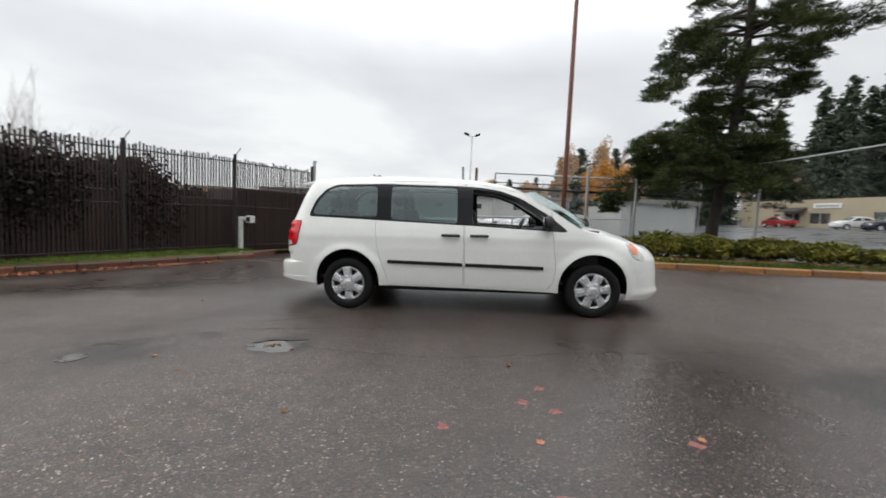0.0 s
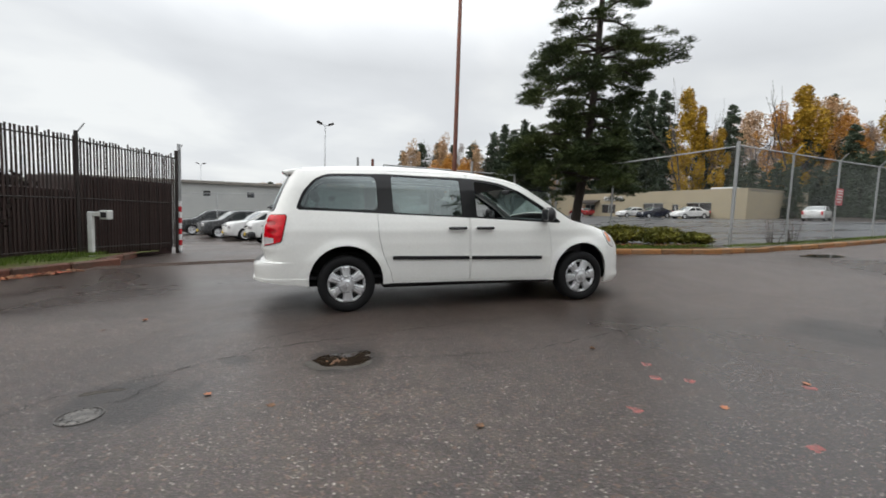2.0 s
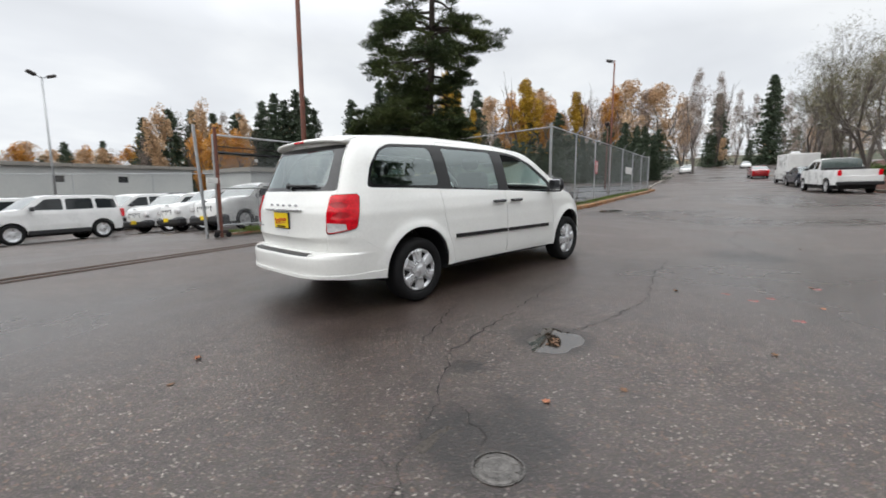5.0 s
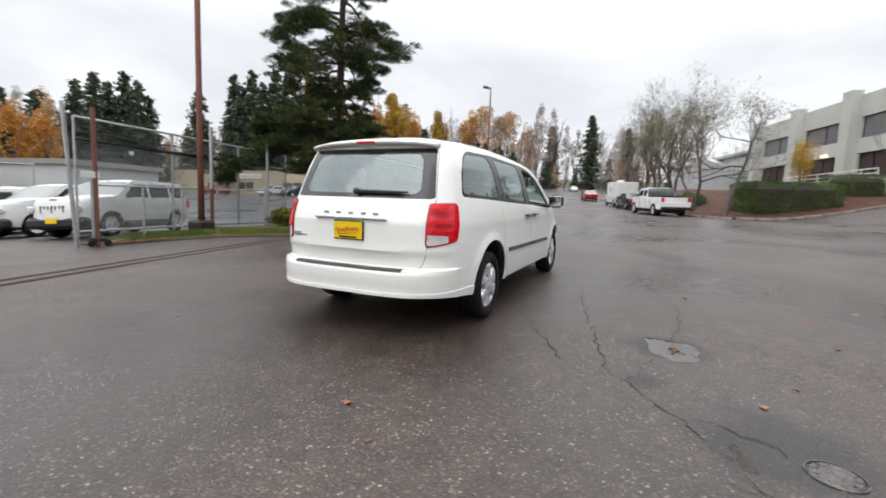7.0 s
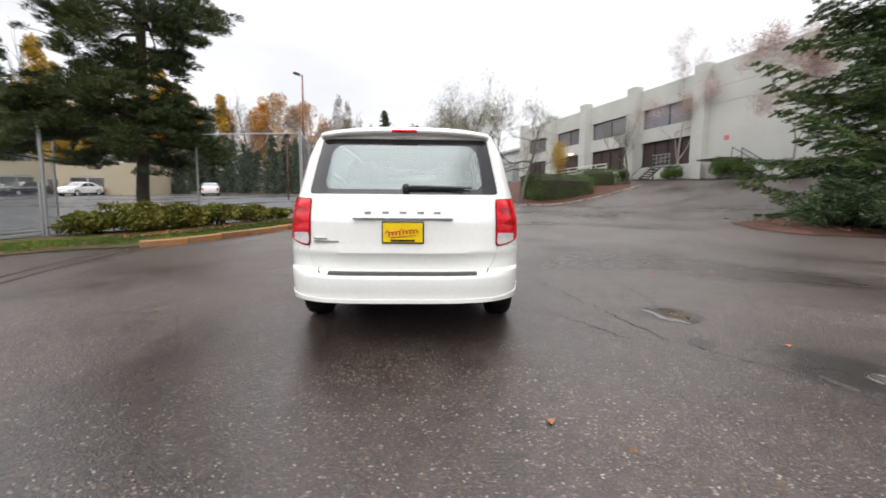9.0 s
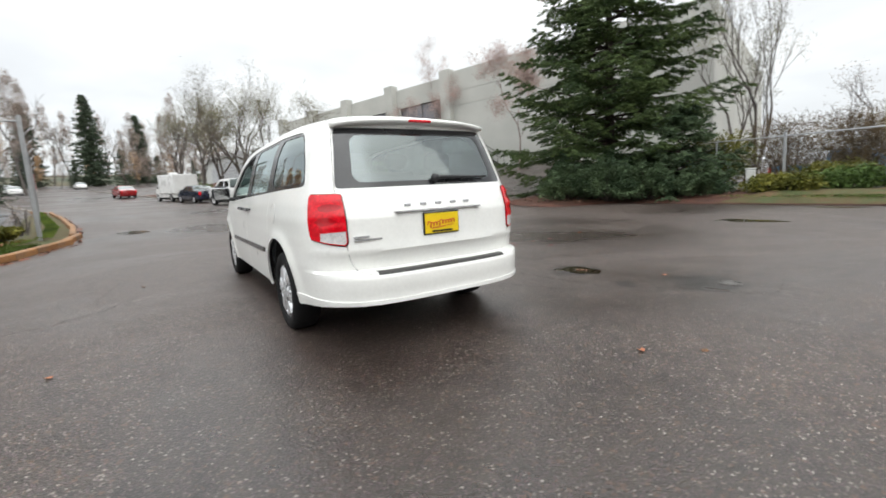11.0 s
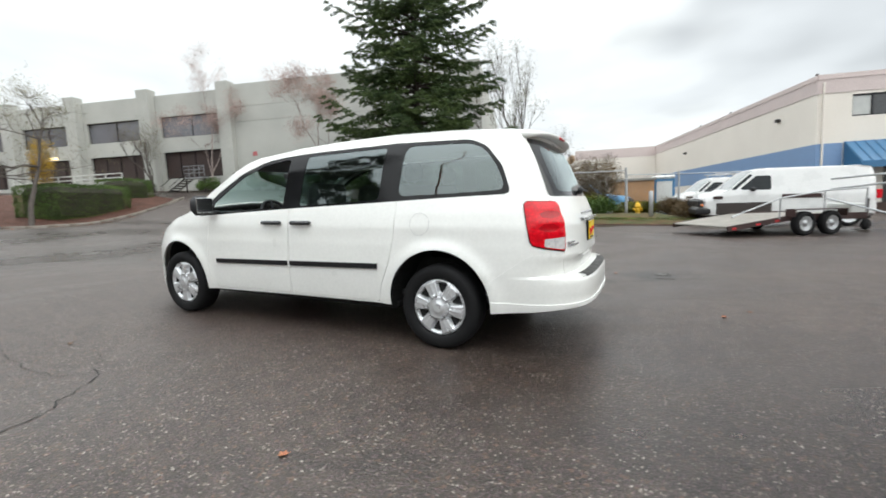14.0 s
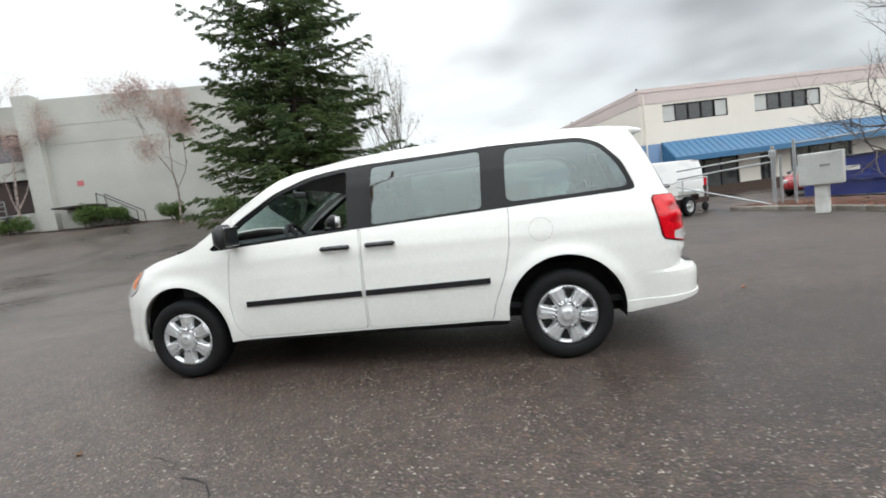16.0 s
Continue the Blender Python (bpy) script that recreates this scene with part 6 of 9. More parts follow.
part("canopy", Mesh().box((1.6, -1.5, 4.45), (4.2, 0.0, 4.55)), M["dark_steel"], office, "dark flat landing")


def stair(name, s, y, side, n=8):
    top = thing(name, "open steel steps with grating treads against the concrete building", "stair", B @ pose(s, y, 0))
    for k in range(n):
        part("tread", Mesh().box((side * (0.29 * k) - 0.13, -0.95, 4.35 - 0.185 * k - 0.09), (side * (0.29 * k) + 0.15, -0.05, 4.35 - 0.185 * k), bevel=0.008), M["dark_steel"], top)
    for yy in (-0.97, -0.03):
        part("stringer", Mesh().tube([(0, yy, 4.3), (side * 0.29 * n, yy, 4.3 - 0.185 * n)], 0.05, 6), M["dark_steel"], top)
        part("hand_rail", Mesh().tube([(0, yy, 5.25), (side * 0.29 * n, yy, 5.25 - 0.185 * n), (side * 0.29 * n, yy, 4.3 - 0.185 * n)], 0.028, 6).tube([(0, yy, 4.3), (0, yy, 5.25)], 0.028, 6), M["dark_steel"], top)
    a, b = (-1.3, 0.0) if side > 0 else (0.0, 1.9)
    part("landing", Mesh().box((a, -0.98, 4.30), (b, 0.0, 4.38)), M["dark_steel" if side > 0 else "galv"], top)
    if side < 0:
        guard = Mesh()
        for z in (4.72, 5.02, 5.32):
            guard.tube([(a, -0.96, z), (b, -0.96, z)], 0.03, 6)
        for k in range(5):
            x = a + (b - a) * k / 4
            guard.tube([(x, -0.96, 4.36), (x, -0.96, 5.32)], 0.028, 6)
        guard.tube([(a, -0.96, 4.4), (b, -0.96, 5.3)], 0.02, 6)
        part("guard_rail", guard, M["wire"], top, "grey pipe guard rail")
        part("leg", Mesh().tube([(b - 0.1, -0.9, 2.6), (b - 0.1, -0.9, 4.3)], 0.05, 6).tube([(a + 0.1, -0.9, 2.6), (a + 0.1, -0.9, 4.3)], 0.05, 6), M["dark_steel"], top, "dark landing legs")


dock = part("loading_dock", Mesh().box((-20.0, -1.9, 1.6), (-8.6, -0.62, 4.5), bevel=0.02), M["concrete"], office, "raised concrete dock")
rail_me = Mesh()
for z in (4.75, 5.1):
    rail_me.tube([(-20.0, -1.85, z), (-8.6, -1.85, z)], 0.05, 6)
for k in range(8):
    rail_me.tube([(-20.0 + 11.4 * k / 7, -1.85, 4.45), (-20.0 + 11.4 * k / 7, -1.85, 5.1)], 0.05, 6)
part("dock_rail", rail_me, M["white_paint"], dock, "white painted pipe rail")
stair("steel_stair", 4.2, -0.1, 1)
stair("steel_stair", -2.85, -0.62, -1)

# cream warehouse with a blue band and a blue standing-seam awning
Wm = wall_frame((-10.98, -26.88), (-0.966, -0.257))
wh = thing("cream_warehouse", "cream stucco warehouse with taupe parapet, blue band and blue metal awning", "building", Wm)
front = Mesh()
wins = [(-6.43, -1.63, 4.82, 5.97), (-13.6, -8.45, 4.82, 5.97)]
doors = [(-7.0, -3.2, -0.3, 2.1), (-9.8, -8.6, -0.5, 1.95), (-16.0, -11.0, -0.5, 2.1)]
wall_with_holes(front, -26, 0, -0.9, 6.12, wins + doors, 0.3)
part("front_wall", front, M["cream_wall"], wh, "cream front wall")
part("parapet", Mesh().box((-26, -0.03, 6.12), (0.03, 0.3, 7.12)).box((-26, -0.06, 6.86), (0.06, 0.3, 6.92)), M["pink_band"], wh, "taupe parapet band")
part("front_band", Mesh().box((-1.25, -0.02, 2.0), (0.02, -0.002, 3.45)), M["blue_band"], wh, "blue painted band")
for a, b, z0, z1 in wins:
    win = part("window", Mesh().box((a, 0.12, z0), (b, 0.16, z1)), M["window"], wh, "long upper window")
    n = 5
    fm = Mesh().box((a, 0.04, z0), (b, 0.12, z0 + 0.07)).box((a, 0.04, z1 - 0.07), (b, 0.12, z1))
    for k in range(n + 1):
        x = a + (b - a) * k / n
        fm.box((x - 0.035, 0.04, z0), (x + 0.035, 0.12, z1))
    part("window_frame", fm, M["gloss_black"], win, "dark frame")
    for k in (0, n - 1):
        x = a + (b - a) * k / n
        part("blind", Mesh().box((x + 0.05, 0.095, z0 + 0.08), (x + (b - a) / n - 0.05, 0.115, z1 - 0.08)), M["grey_metal"], win, "pale closed blind")
for a, b, z0, z1 in doors:
    sh = part("shopfront", Mesh().box((a, 0.15, z0), (b, 0.2, z1)), M["window"], wh, "dark shopfront glazing")
    fm = Mesh()
    for k in range(4):
        x = a + (b - a) * k / 3
        fm.box((x - 0.03, 0.08, z0), (x + 0.03, 0.15, z1))
    part("mullion", fm, M["dark_trim"], sh, "dark mullions")
awn = part("awning", Mesh().add([(-25, 0, 3.5), (-1.33, 0, 3.5), (-1.33, -1.35, 2.35), (-25, -1.35, 2.35), (-25, 0, 3.42), (-1.33, 0, 3.42), (-1.33, -1.35, 2.27), (-25, -1.35, 2.27)], [(0, 3, 2, 1), (4, 5, 6, 7), (0, 1, 5, 4), (3, 7, 6, 2), (1, 2, 6, 5), (0, 4, 7, 3)]), M["blue_roof"], wh, "blue metal awning")
seam = Mesh().tube([(0, 0, 3.52), (0, -1.36, 2.37)], 0.028, 4).data("seam", M["blue_roof"])
for k in range(54):
    part("seam", seam, None, awn, m=Matrix.Translation((-1.35 - 0.45 * k, 0, 0)))
part("valance", Mesh().box((-25, -1.38, 2.0), (-1.33, -1.34, 2.30)), M["blue_roof"], awn, "blue valance")
part("awning_end", Mesh().add([(-1.33, -0.01, 3.46), (-1.33, -1.36, 2.31), (-1.33, -1.36, 2.0), (-1.33, -0.01, 2.0), (-1.30, -0.01, 3.46), (-1.30, -1.36, 2.31), (-1.30, -1.36, 2.0), (-1.30, -0.01, 2.0)], [(0, 1, 2, 3), (7, 6, 5, 4), (0, 4, 5, 1), (1, 5, 6, 2), (2, 6, 7, 3), (3, 7, 4, 0)]), M["blue_roof"], awn, "blue end panel")
part("down_pipe", Mesh().tube([(-0.25, -0.07, -0.5), (-0.25, -0.07, 6.7)], 0.05, 8), M["cream_wall"], wh, "cream rain pipe")
part("wall_base", Mesh().box((-26, -0.05, -0.9), (0.05, -0.004, 0.15)), M["brick_base"], wh, "brown-red base course")
side = Mesh().box((-0.3, 0.3, -0.9), (0.0, 30.8, 6.12))
part("side_wall", side, M["cream_wall"], wh, "long cream side wall")
part("side_parapet", Mesh().box((-0.3, 0.3, 6.12), (0.03, 30.8, 7.12)).box((-0.3, 0.3, 6.86), (0.06, 30.8, 6.92)), M["pink_band"], wh, "taupe parapet band")
part("side_band", Mesh().box((0.0, 0.0, 1.9), (0.02, 30.8, 3.45)), M["blue_band"], wh, "blue painted band")
part("wing_wall", Mesh().box((0.0, 30.5, -0.9), (9.5, 30.8, 6.0)).box((9.2, 30.8, -0.9), (9.5, 60, 6.0)), M["cream_wall"], wh, "cream rear wing")
part("wing_parapet", Mesh().box((0.0, 30.47, 6.0), (9.53, 30.8, 7.12)), M["pink_band"], wh, "taupe parapet band")
part("roof_slab", Mesh().box((-26, 0.3, 5.7), (-0.3, 60, 5.9)).box((-0.3, 30.8, 5.7), (9.2, 60, 5.9)), M["concrete_dark"], wh, "flat roof")
part("back_walls", Mesh().box((-26.3, 0, -0.9), (-26, 60, 6.0)), M["cream_wall"], wh, "plain end wall")
for k, (y, z) in enumerate(((3.6, 5.25), (20.0, 5.0))):
    part("wall_light", Mesh().box((0.0, y - 0.15, z), (0.25, y + 0.15, z + 0.2), bevel=0.04), M["dark_steel"], wh, "small wall light")
for y, z in ((0.35, 7.12), (10.7, 7.12), (16.8, 7.12)):
    part("roof_vent", Mesh().box((-0.22, y, z), (-0.10, y + 0.14, z + 0.16), bevel=0.03), M["dark_steel"], wh, "small roof vent")

mirror_x(wh)
# long pale store building behind the yard
Sm = wall_frame((-26, 40.6), (1, -0.03))
store = thing("store_building", "long low pale blockwork building with small windows behind the yard", "building", Sm)
sw_ = [(x, x + 0.66, 1.98, 2.48) for x in (8.6, 13.0, 16.9, 20.4, 24.6, 28.6)]
weld(part("front_wall", wall_with_holes(Mesh(), 0, 34, -1.2, 3.15, sw_, 0.3), M["white_wall"], store, "pale painted wall"))
for a, b, z0, z1 in sw_:
    part("window", Mesh().box((a, 0.12, z0), (b, 0.16, z1)), M["window"], store, "small dark window")
for k in range(16):
    part("roof_board", Mesh().box((k * 2.15, -0.28, 3.15), (k * 2.15 + 2.12, 0.1, 3.42), bevel=0.01), M["plank"], store)
part("roof", Mesh().box((-0.2, 0.1, 3.15), (34.5, 16, 3.35)), M["concrete_dark"], store, "flat roof")
for lo, hi in (((0, 0.3, -1.2), (0.3, 16, 3.15)), ((33.7, 0.3, -1.2), (34, 16, 3.15)), ((0.3, 15.7, -1.2), (33.7, 16, 3.15))):
    part("outer_wall", Mesh().box(lo, hi), M["white_wall"], store, "plain white outer wall")

# beige shop building across the lot
Am = wall_frame((44.0, 32.0), (0.109, -0.994))
Am.translation.z = 1.35
shop = thing("beige_building", "low beige building with shop windows across the lot", "building", Am)
holes = [(4.2, 7.6, 0.2, 2.3), (8.8, 9.8, 0.0, 2.1), (11.2, 14.6, 0.1, 2.3), (20.0, 23.0, 0.8, 2.2), (24.5, 27.0, 0.8, 2.2), (28.0, 29.0, 0.0, 2.1)]
weld(part("front_wall", wall_with_holes(Mesh(), 0, 36, -0.6, 3.9, holes, 0.3), M["beige_wall"], shop, "beige painted wall"))
for i, (a, b, z0, z1) in enumerate(holes):
    win = part("opening", Mesh().box((a, 0.14, z0), (b, 0.18, z1)), M["window"], shop, "dark glazed opening")
    part("opening_frame", Mesh().box((a, 0.06, z1 - 0.08), (b, 0.14, z1)).box(((a + b) / 2 - 0.04, 0.06, z0), ((a + b) / 2 + 0.04, 0.14, z1 - 0.08)), M["grey_metal"], win, "pale frame")
part("shop_sign", Mesh().box((18.5, -0.12, 2.75), (22.5, -0.004, 3.35), bevel=0.02), M["sign_white"], shop, "white sign board")
sb = Mesh()
for k in range(7):
    sb.box((18.85 + 0.48 * k, -0.126, 2.93), (19.2 + 0.48 * k, -0.121, 3.17))
part("sign_bars", sb, M["print"], shop, "row of grey bars for lettering")
part("entry_awning", Mesh().add([(23.5, 0, 2.9), (27.5, 0, 2.9), (27.5, -1.3, 2.35), (23.5, -1.3, 2.35), (23.5, 0, 2.8), (27.5, 0, 2.8), (27.5, -1.3, 2.25), (23.5, -1.3, 2.25)], [(0, 1, 2, 3), (7, 6, 5, 4), (0, 3, 7, 4), (1, 5, 6, 2), (3, 2, 6, 7), (0, 4, 5, 1)]), M["dark_steel"], shop, "dark entry awning")
part("roof", Mesh().box((0, 0.3, 3.6), (36, 11, 3.8)), M["concrete_dark"], shop, "flat roof")
for lo, hi in (((0, 0.3, -0.6), (0.3, 11, 3.9)), ((35.7, 0.3, -0.6), (36, 11, 3.9)), ((0.3, 10.7, -0.6), (35.7, 11, 3.9))):
    part("outer_wall", Mesh().box(lo, hi), M["beige_wall"], shop, "beige outer wall")
part("roof_unit", Mesh().box((6.0, 6, 3.8), (9.0, 8.2, 4.6), bevel=0.05), M["white_paint"], shop, "white roof unit")
part("side_door", Mesh().box((-0.04, 6, -0.2), (0.0, 7, 1.9)), M["dark_steel"], shop, "dark side door")
mirror_x(shop)
# pale annexe nearer the gate, with a dark flat roof edge
annex = thing("annexe", "pale blockwork annexe with dark roof edge beyond the gate", "building", wall_frame((14.0, 41.5), (1, 0.12)))
part("front_wall", Mesh().box((0, 0, -1), (8, 0.3, 3.3)), M["white_wall"], annex, "pale wall")
part("roof_edge", Mesh().box((-0.3, -0.4, 3.3), (8.3, 10, 3.75)), M["plank"], annex, "weathered roof edge")
for lo, hi in (((0, 0.3, -1), (0.3, 10, 3.3)), ((7.7, 0.3, -1), (8, 10, 3.3)), ((0.3, 9.7, -1), (7.7, 10, 3.3))):
    part("outer_wall", Mesh().box(lo, hi), M["white_wall"], annex, "plain white outer wall")
# grey metal shed up the street
shed = thing("metal_shed", "grey gabled metal building beyond the bare trees", "building", wall_frame((78, -6), (-0.9, -0.35)))
sp = Mesh().prism([(0, 1.0), (0, 7.0), (9, 9.5), (18, 7.0), (18, 1.0)], 26)
part("shell", sp, M["silver"], shed, "grey metal cladding")

# ---- fences, gates, poles ----
def fence(name, label, line, height, step=3.0, r=0.032, arms=True, end_r=0.045, mesh_step=0.07, top=True, group=""):
    """Chain-link fence on posts along a line, with a top rail, wire mesh and slanting arms."""
    f = thing(name, label, "fence", group=group)
    pts = []
    for (x0, y0), (x1, y1) in zip(line, line[1:]):
        n = max(1, round(math.hypot(x1 - x0, y1 - y0) / step))
        pts += [(x0 + (x1 - x0) * k / n, y0 + (y1 - y0) * k / n) for k in range(n)]
    pts.append(line[-1])
    tops = []
    for i, (x, y) in enumerate(pts):
        g = G(x, y)
        h = lerp_list(height, i / (len(pts) - 1)) if isinstance(height, list) else height
        tops.append((x, y, g + h))
        big = i in (0, len(pts) - 1) or (x, y) in line
        part("post", Mesh().tube([(x, y, g - 0.1), (x, y, g + h + (0.12 if big else 0.0))], end_r if big else r, 10), M["galv"], f)
        if arms and not big:
            d = Vector((line[-1][0] - line[0][0], line[-1][1] - line[0][1])).normalized()
            part("barb_arm", Mesh().tube([(x, y, g + h), (x - d.y * -0.22, y + d.x * -0.22, g + h + 0.26)], 0.018, 6), M["galv"], f)
    if top:
        part("top_rail", Mesh().tube(tops, 0.022, 8), M["galv"], f)
        part("bottom_wire", Mesh().tube([(x, y, G(x, y) + 0.08) for x, y in pts], 0.008, 5), M["galv"], f)
    w = Mesh()
    for a, b in zip(tops, tops[1:]):
        z0 = min(G(a[0], a[1]), G(b[0], b[1])) + 0.06
        k = len(w.v)
        hgt = min(a[2], b[2]) - z0
        wires(w, (a[0], a[1], 0), (b[0], b[1], 0), 0.0, hgt, mesh_step)
        L2 = (b[0] - a[0]) ** 2 + (b[1] - a[1]) ** 2
        for q in range(k, len(w.v)):
            x, y, z = w.v[q]
            t = ((x - a[0]) * (b[0] - a[0]) + (y - a[1]) * (b[1] - a[1])) / L2
            lo, hi = G(a[0], a[1]) * (1 - t) + G(b[0], b[1]) * t + 0.06, a[2] * (1 - t) + b[2] * t
            w.v[q] = (x, y, lo + (hi - lo) * z / hgt)
    part("wire_mesh", w, M["wire"], f, "galvanised chain-link wire", kind="stuff")
    return f


fence("chain_link_fence", "tall galvanised chain-link fence with slanting barb arms", [(10.45, 4.6), (31.6, 8.3)], [(0, 3.25), (1, 2.55)])
fence("chain_link_fence", "tall chain-link fence running behind the pine", [(10.45, 4.62), (5.2, 9.35)], [(0, 3.22), (0.5, 2.9), (1, 2.9)], arms=False)
fence("low_fence", "low chain-link fence on steel posts beside the pole", [(5.15, 9.4), (3.73, 10.15), (-0.35, 8.45)], 1.33, 1.6, arms=False, r=0.028, end_r=0.035)
fence("lot_fence", "chain-link fence between the yard and the far lot", [(6.0, 27.0), (-24.0, 27.6)], 2.9, 3.6, arms=False, mesh_step=0.12)
fence("verge_fence", "chain-link fence half hidden by brambles", [(6.5, -18.5), (1.48, -17.8), (-1.88, -17.3)], 2.3, 3.3, arms=False, mesh_step=0.11)
fence("yard_fence", "chain-link fence in front of the equipment yard", [(-1.9, -17.35), (-4.0, -18.2), (-10.3, -19.3)], 2.1, 2.4, arms=False, mesh_step=0.11)

# tall open gate panel standing in the yard, and its posts with reflective bands
gate_panel = thing("rolling_gate", "tall galvanised chain-link rolling gate standing open with a dark cable band", "gate")
g0, g1 = (0.35, 10.6), (8.4, 11.75)
zt = 2.90
for k in range(4):
    t = k / 3
    x, y = g0[0] + (g1[0] - g0[0]) * t, g0[1] + (g1[1] - g0[1]) * t
    part("upright", Mesh().tube([(x, y, G(x, y) + 0.08), (x, y, zt)], 0.032, 8), M["galv"], gate_panel)
part("top_rail", Mesh().tube([(*g0, zt), (*g1, zt)], 0.03, 8), M["galv"], gate_panel)
part("middle_rail", Mesh().tube([(*g0, 2.55), (*g1, 2.55)], 0.02, 6), M["dark_steel"], gate_panel)
part("dark_band", Mesh().tube([(*g0, 2.36), (*g1, 2.30)], 0.055, 6), M["gloss_black"], gate_panel, "black band along the gate")
part("bottom_rail", Mesh().tube([(*g0, 0.05), (*g1, 0.15)], 0.035, 8), M["galv"], gate_panel)
part("wire_mesh", wires(Mesh(), (*g0, 0.05), (*g1, 0.05), 0.0, zt - 0.05, 0.07), M["wire"], gate_panel, "chain-link wire", kind="stuff")

part("screen", wires(Mesh(), (*g0, 0.10), (*g1, 0.10), 0.0, 2.2, 0.040, 0.0024), M["wire"], gate_panel, "fine grey wire screen below the band", kind="stuff")
part("tag", Mesh().box((-0.06, -0.006, 0), (0.06, 0.006, 0.10), pose(1.75, 10.76, 2.12, 0, 0, 8)), M["sign_white"], gate_panel, "small white tag")


def banded_post(name, x, y, h, r, bands, label, lean=0.0, wheels=False, mat="galv"):
    p = thing(name, label, "post", pose(x, y, G(x, y), 0, lean, 0))
    part("shaft", Mesh().tube([(0, 0, -0.05), (0, 0, h)], r, 12), M[mat], p)
    n = int(bands / 0.16)
    for k in range(n):
        part("reflective_band", Mesh().tube([(0, 0, 0.06 + 0.16 * k), (0, 0, 0.06 + 0.16 * (k + 1) - 0.004)], r + 0.004, 12), M["red_tape" if k % 2 else "white_tape"], p, "red reflective band" if k % 2 else "white reflective band")
    if wheels:
        for dx in (-0.14, 0.14):
            part("caster", Mesh().lathe([(0.0, -0.025), (0.065, -0.025), (0.075, 0.0), (0.065, 0.025), (0.0, 0.025)], 16, pose(dx * 1.1, -0.08, 0.075, 90, 0, 0)), M["rubber"], p, "dark caster wheel")
        part("bracket", Mesh().box((-0.18, -0.04, 0.10), (0.18, 0.02, 0.20), bevel=0.02), M["dark_steel"], p, "dark roller bracket")
    return p


banded_post("gate_post", -5.82, 8.03, 3.1, 0.05, 1.5, "galvanised gate post with red and white reflective bands")
banded_post("gate_post", -0.30, 8.42, 2.95, 0.045, 0.0, "rusty red gate post with rollers at its foot", 0, True, "rust_pole")
banded_post("gate_post", -0.62, 8.55, 3.0, 0.04, 0.0, "pale leaning galvanised gate post", -3.0)
g2p = thing("fence_post", "tall galvanised steel fence post beside the rust pole", "post", pose(3.73, 10.15, G(3.73, 10.15)))
part("shaft", Mesh().tube([(0, 0, -0.05), (0, 0, 3.25)], 0.05, 12), M["galv"], g2p)
part("lower_sleeve", Mesh().tube([(0, 0, 0), (0, 0, 1.35)], 0.056, 12), M["rust_pole"], g2p, "rust-red lower sleeve")
gs = thing("gate_sign", "small pale sign board on the gate posts", "sign", pose(-0.45, 8.36, 1.35, 0, 0, 12))
part("board", Mesh().box((-0.16, -0.01, 0), (0.22, 0.01, 0.14), bevel=0.004), M["sign_white"], gs)

# dark slatted fence along the verge
S_LINE = [Vector((-5.86, 7.95)), Vector((-7.08, 5.5)), Vector((-9.9, -0.2)), Vector((-13.0, -4.2))]


def fence_at(s):
    """The point and the heading s metres along the slatted fence."""
    for a, b in zip(S_LINE, S_LINE[1:]):
        d = b - a
        if s <= d.length or b is S_LINE[-1]:
            return a + d.normalized() * s, math.degrees(math.atan2(d.y, d.x))
        s -= d.length


slat_fence = thing("slatted_fence", "tall dark brown slatted steel fence with ragged tops along the verge", "fence")
slat_me = [Mesh().box((-w / 2, -0.008, 0), (w / 2, 0.008, 1), bevel=0.003).data("slat", M["slat"]) for w in (0.043, 0.046, 0.040)]
SL = 13.8
n = int(SL / 0.078)
for k in range(n):
    p, yaw = fence_at(0.12 + 0.078 * k)
    g = G(p.x, p.y) + 0.17
    h = 2.58 + 0.010 * k * 0.078 + random.choice((0, 0, 0, 0, -0.06, 0.05)) + random.uniform(-0.025, 0.02)
    ob = new("slat", slat_me[k % 3])
    ob.parent = slat_fence
    ob.matrix_basis = pose(p.x, p.y, g, 0, random.gauss(0, 0.12), yaw + random.gauss(0, 3)) @ Matrix.Diagonal((1, 1, h, 1))
for k in range(6):
    p, yaw = fence_at(2.76 * k + 0.02)
    g = G(p.x, p.y)
    part("post", Mesh().tube([(p.x, p.y, g), (p.x, p.y, g + 2.90)], 0.045, 8), M["dark_steel"], slat_fence)
    part("barb_arm", Mesh().tube([(p.x, p.y, g + 2.84), (p.x + 0.16, p.y + 0.02, g + 3.08)], 0.016, 6), M["galv"], slat_fence, "slanting barb arm")
corners = [S_LINE[0], S_LINE[1], S_LINE[2], fence_at(SL)[0]]
for h in (0.3, 1.42, 2.68):
    part("rail", Mesh().tube([(e.x, e.y, G(e.x, e.y) + h) for e in corners], 0.017, 8), M["dark_steel"], slat_fence)
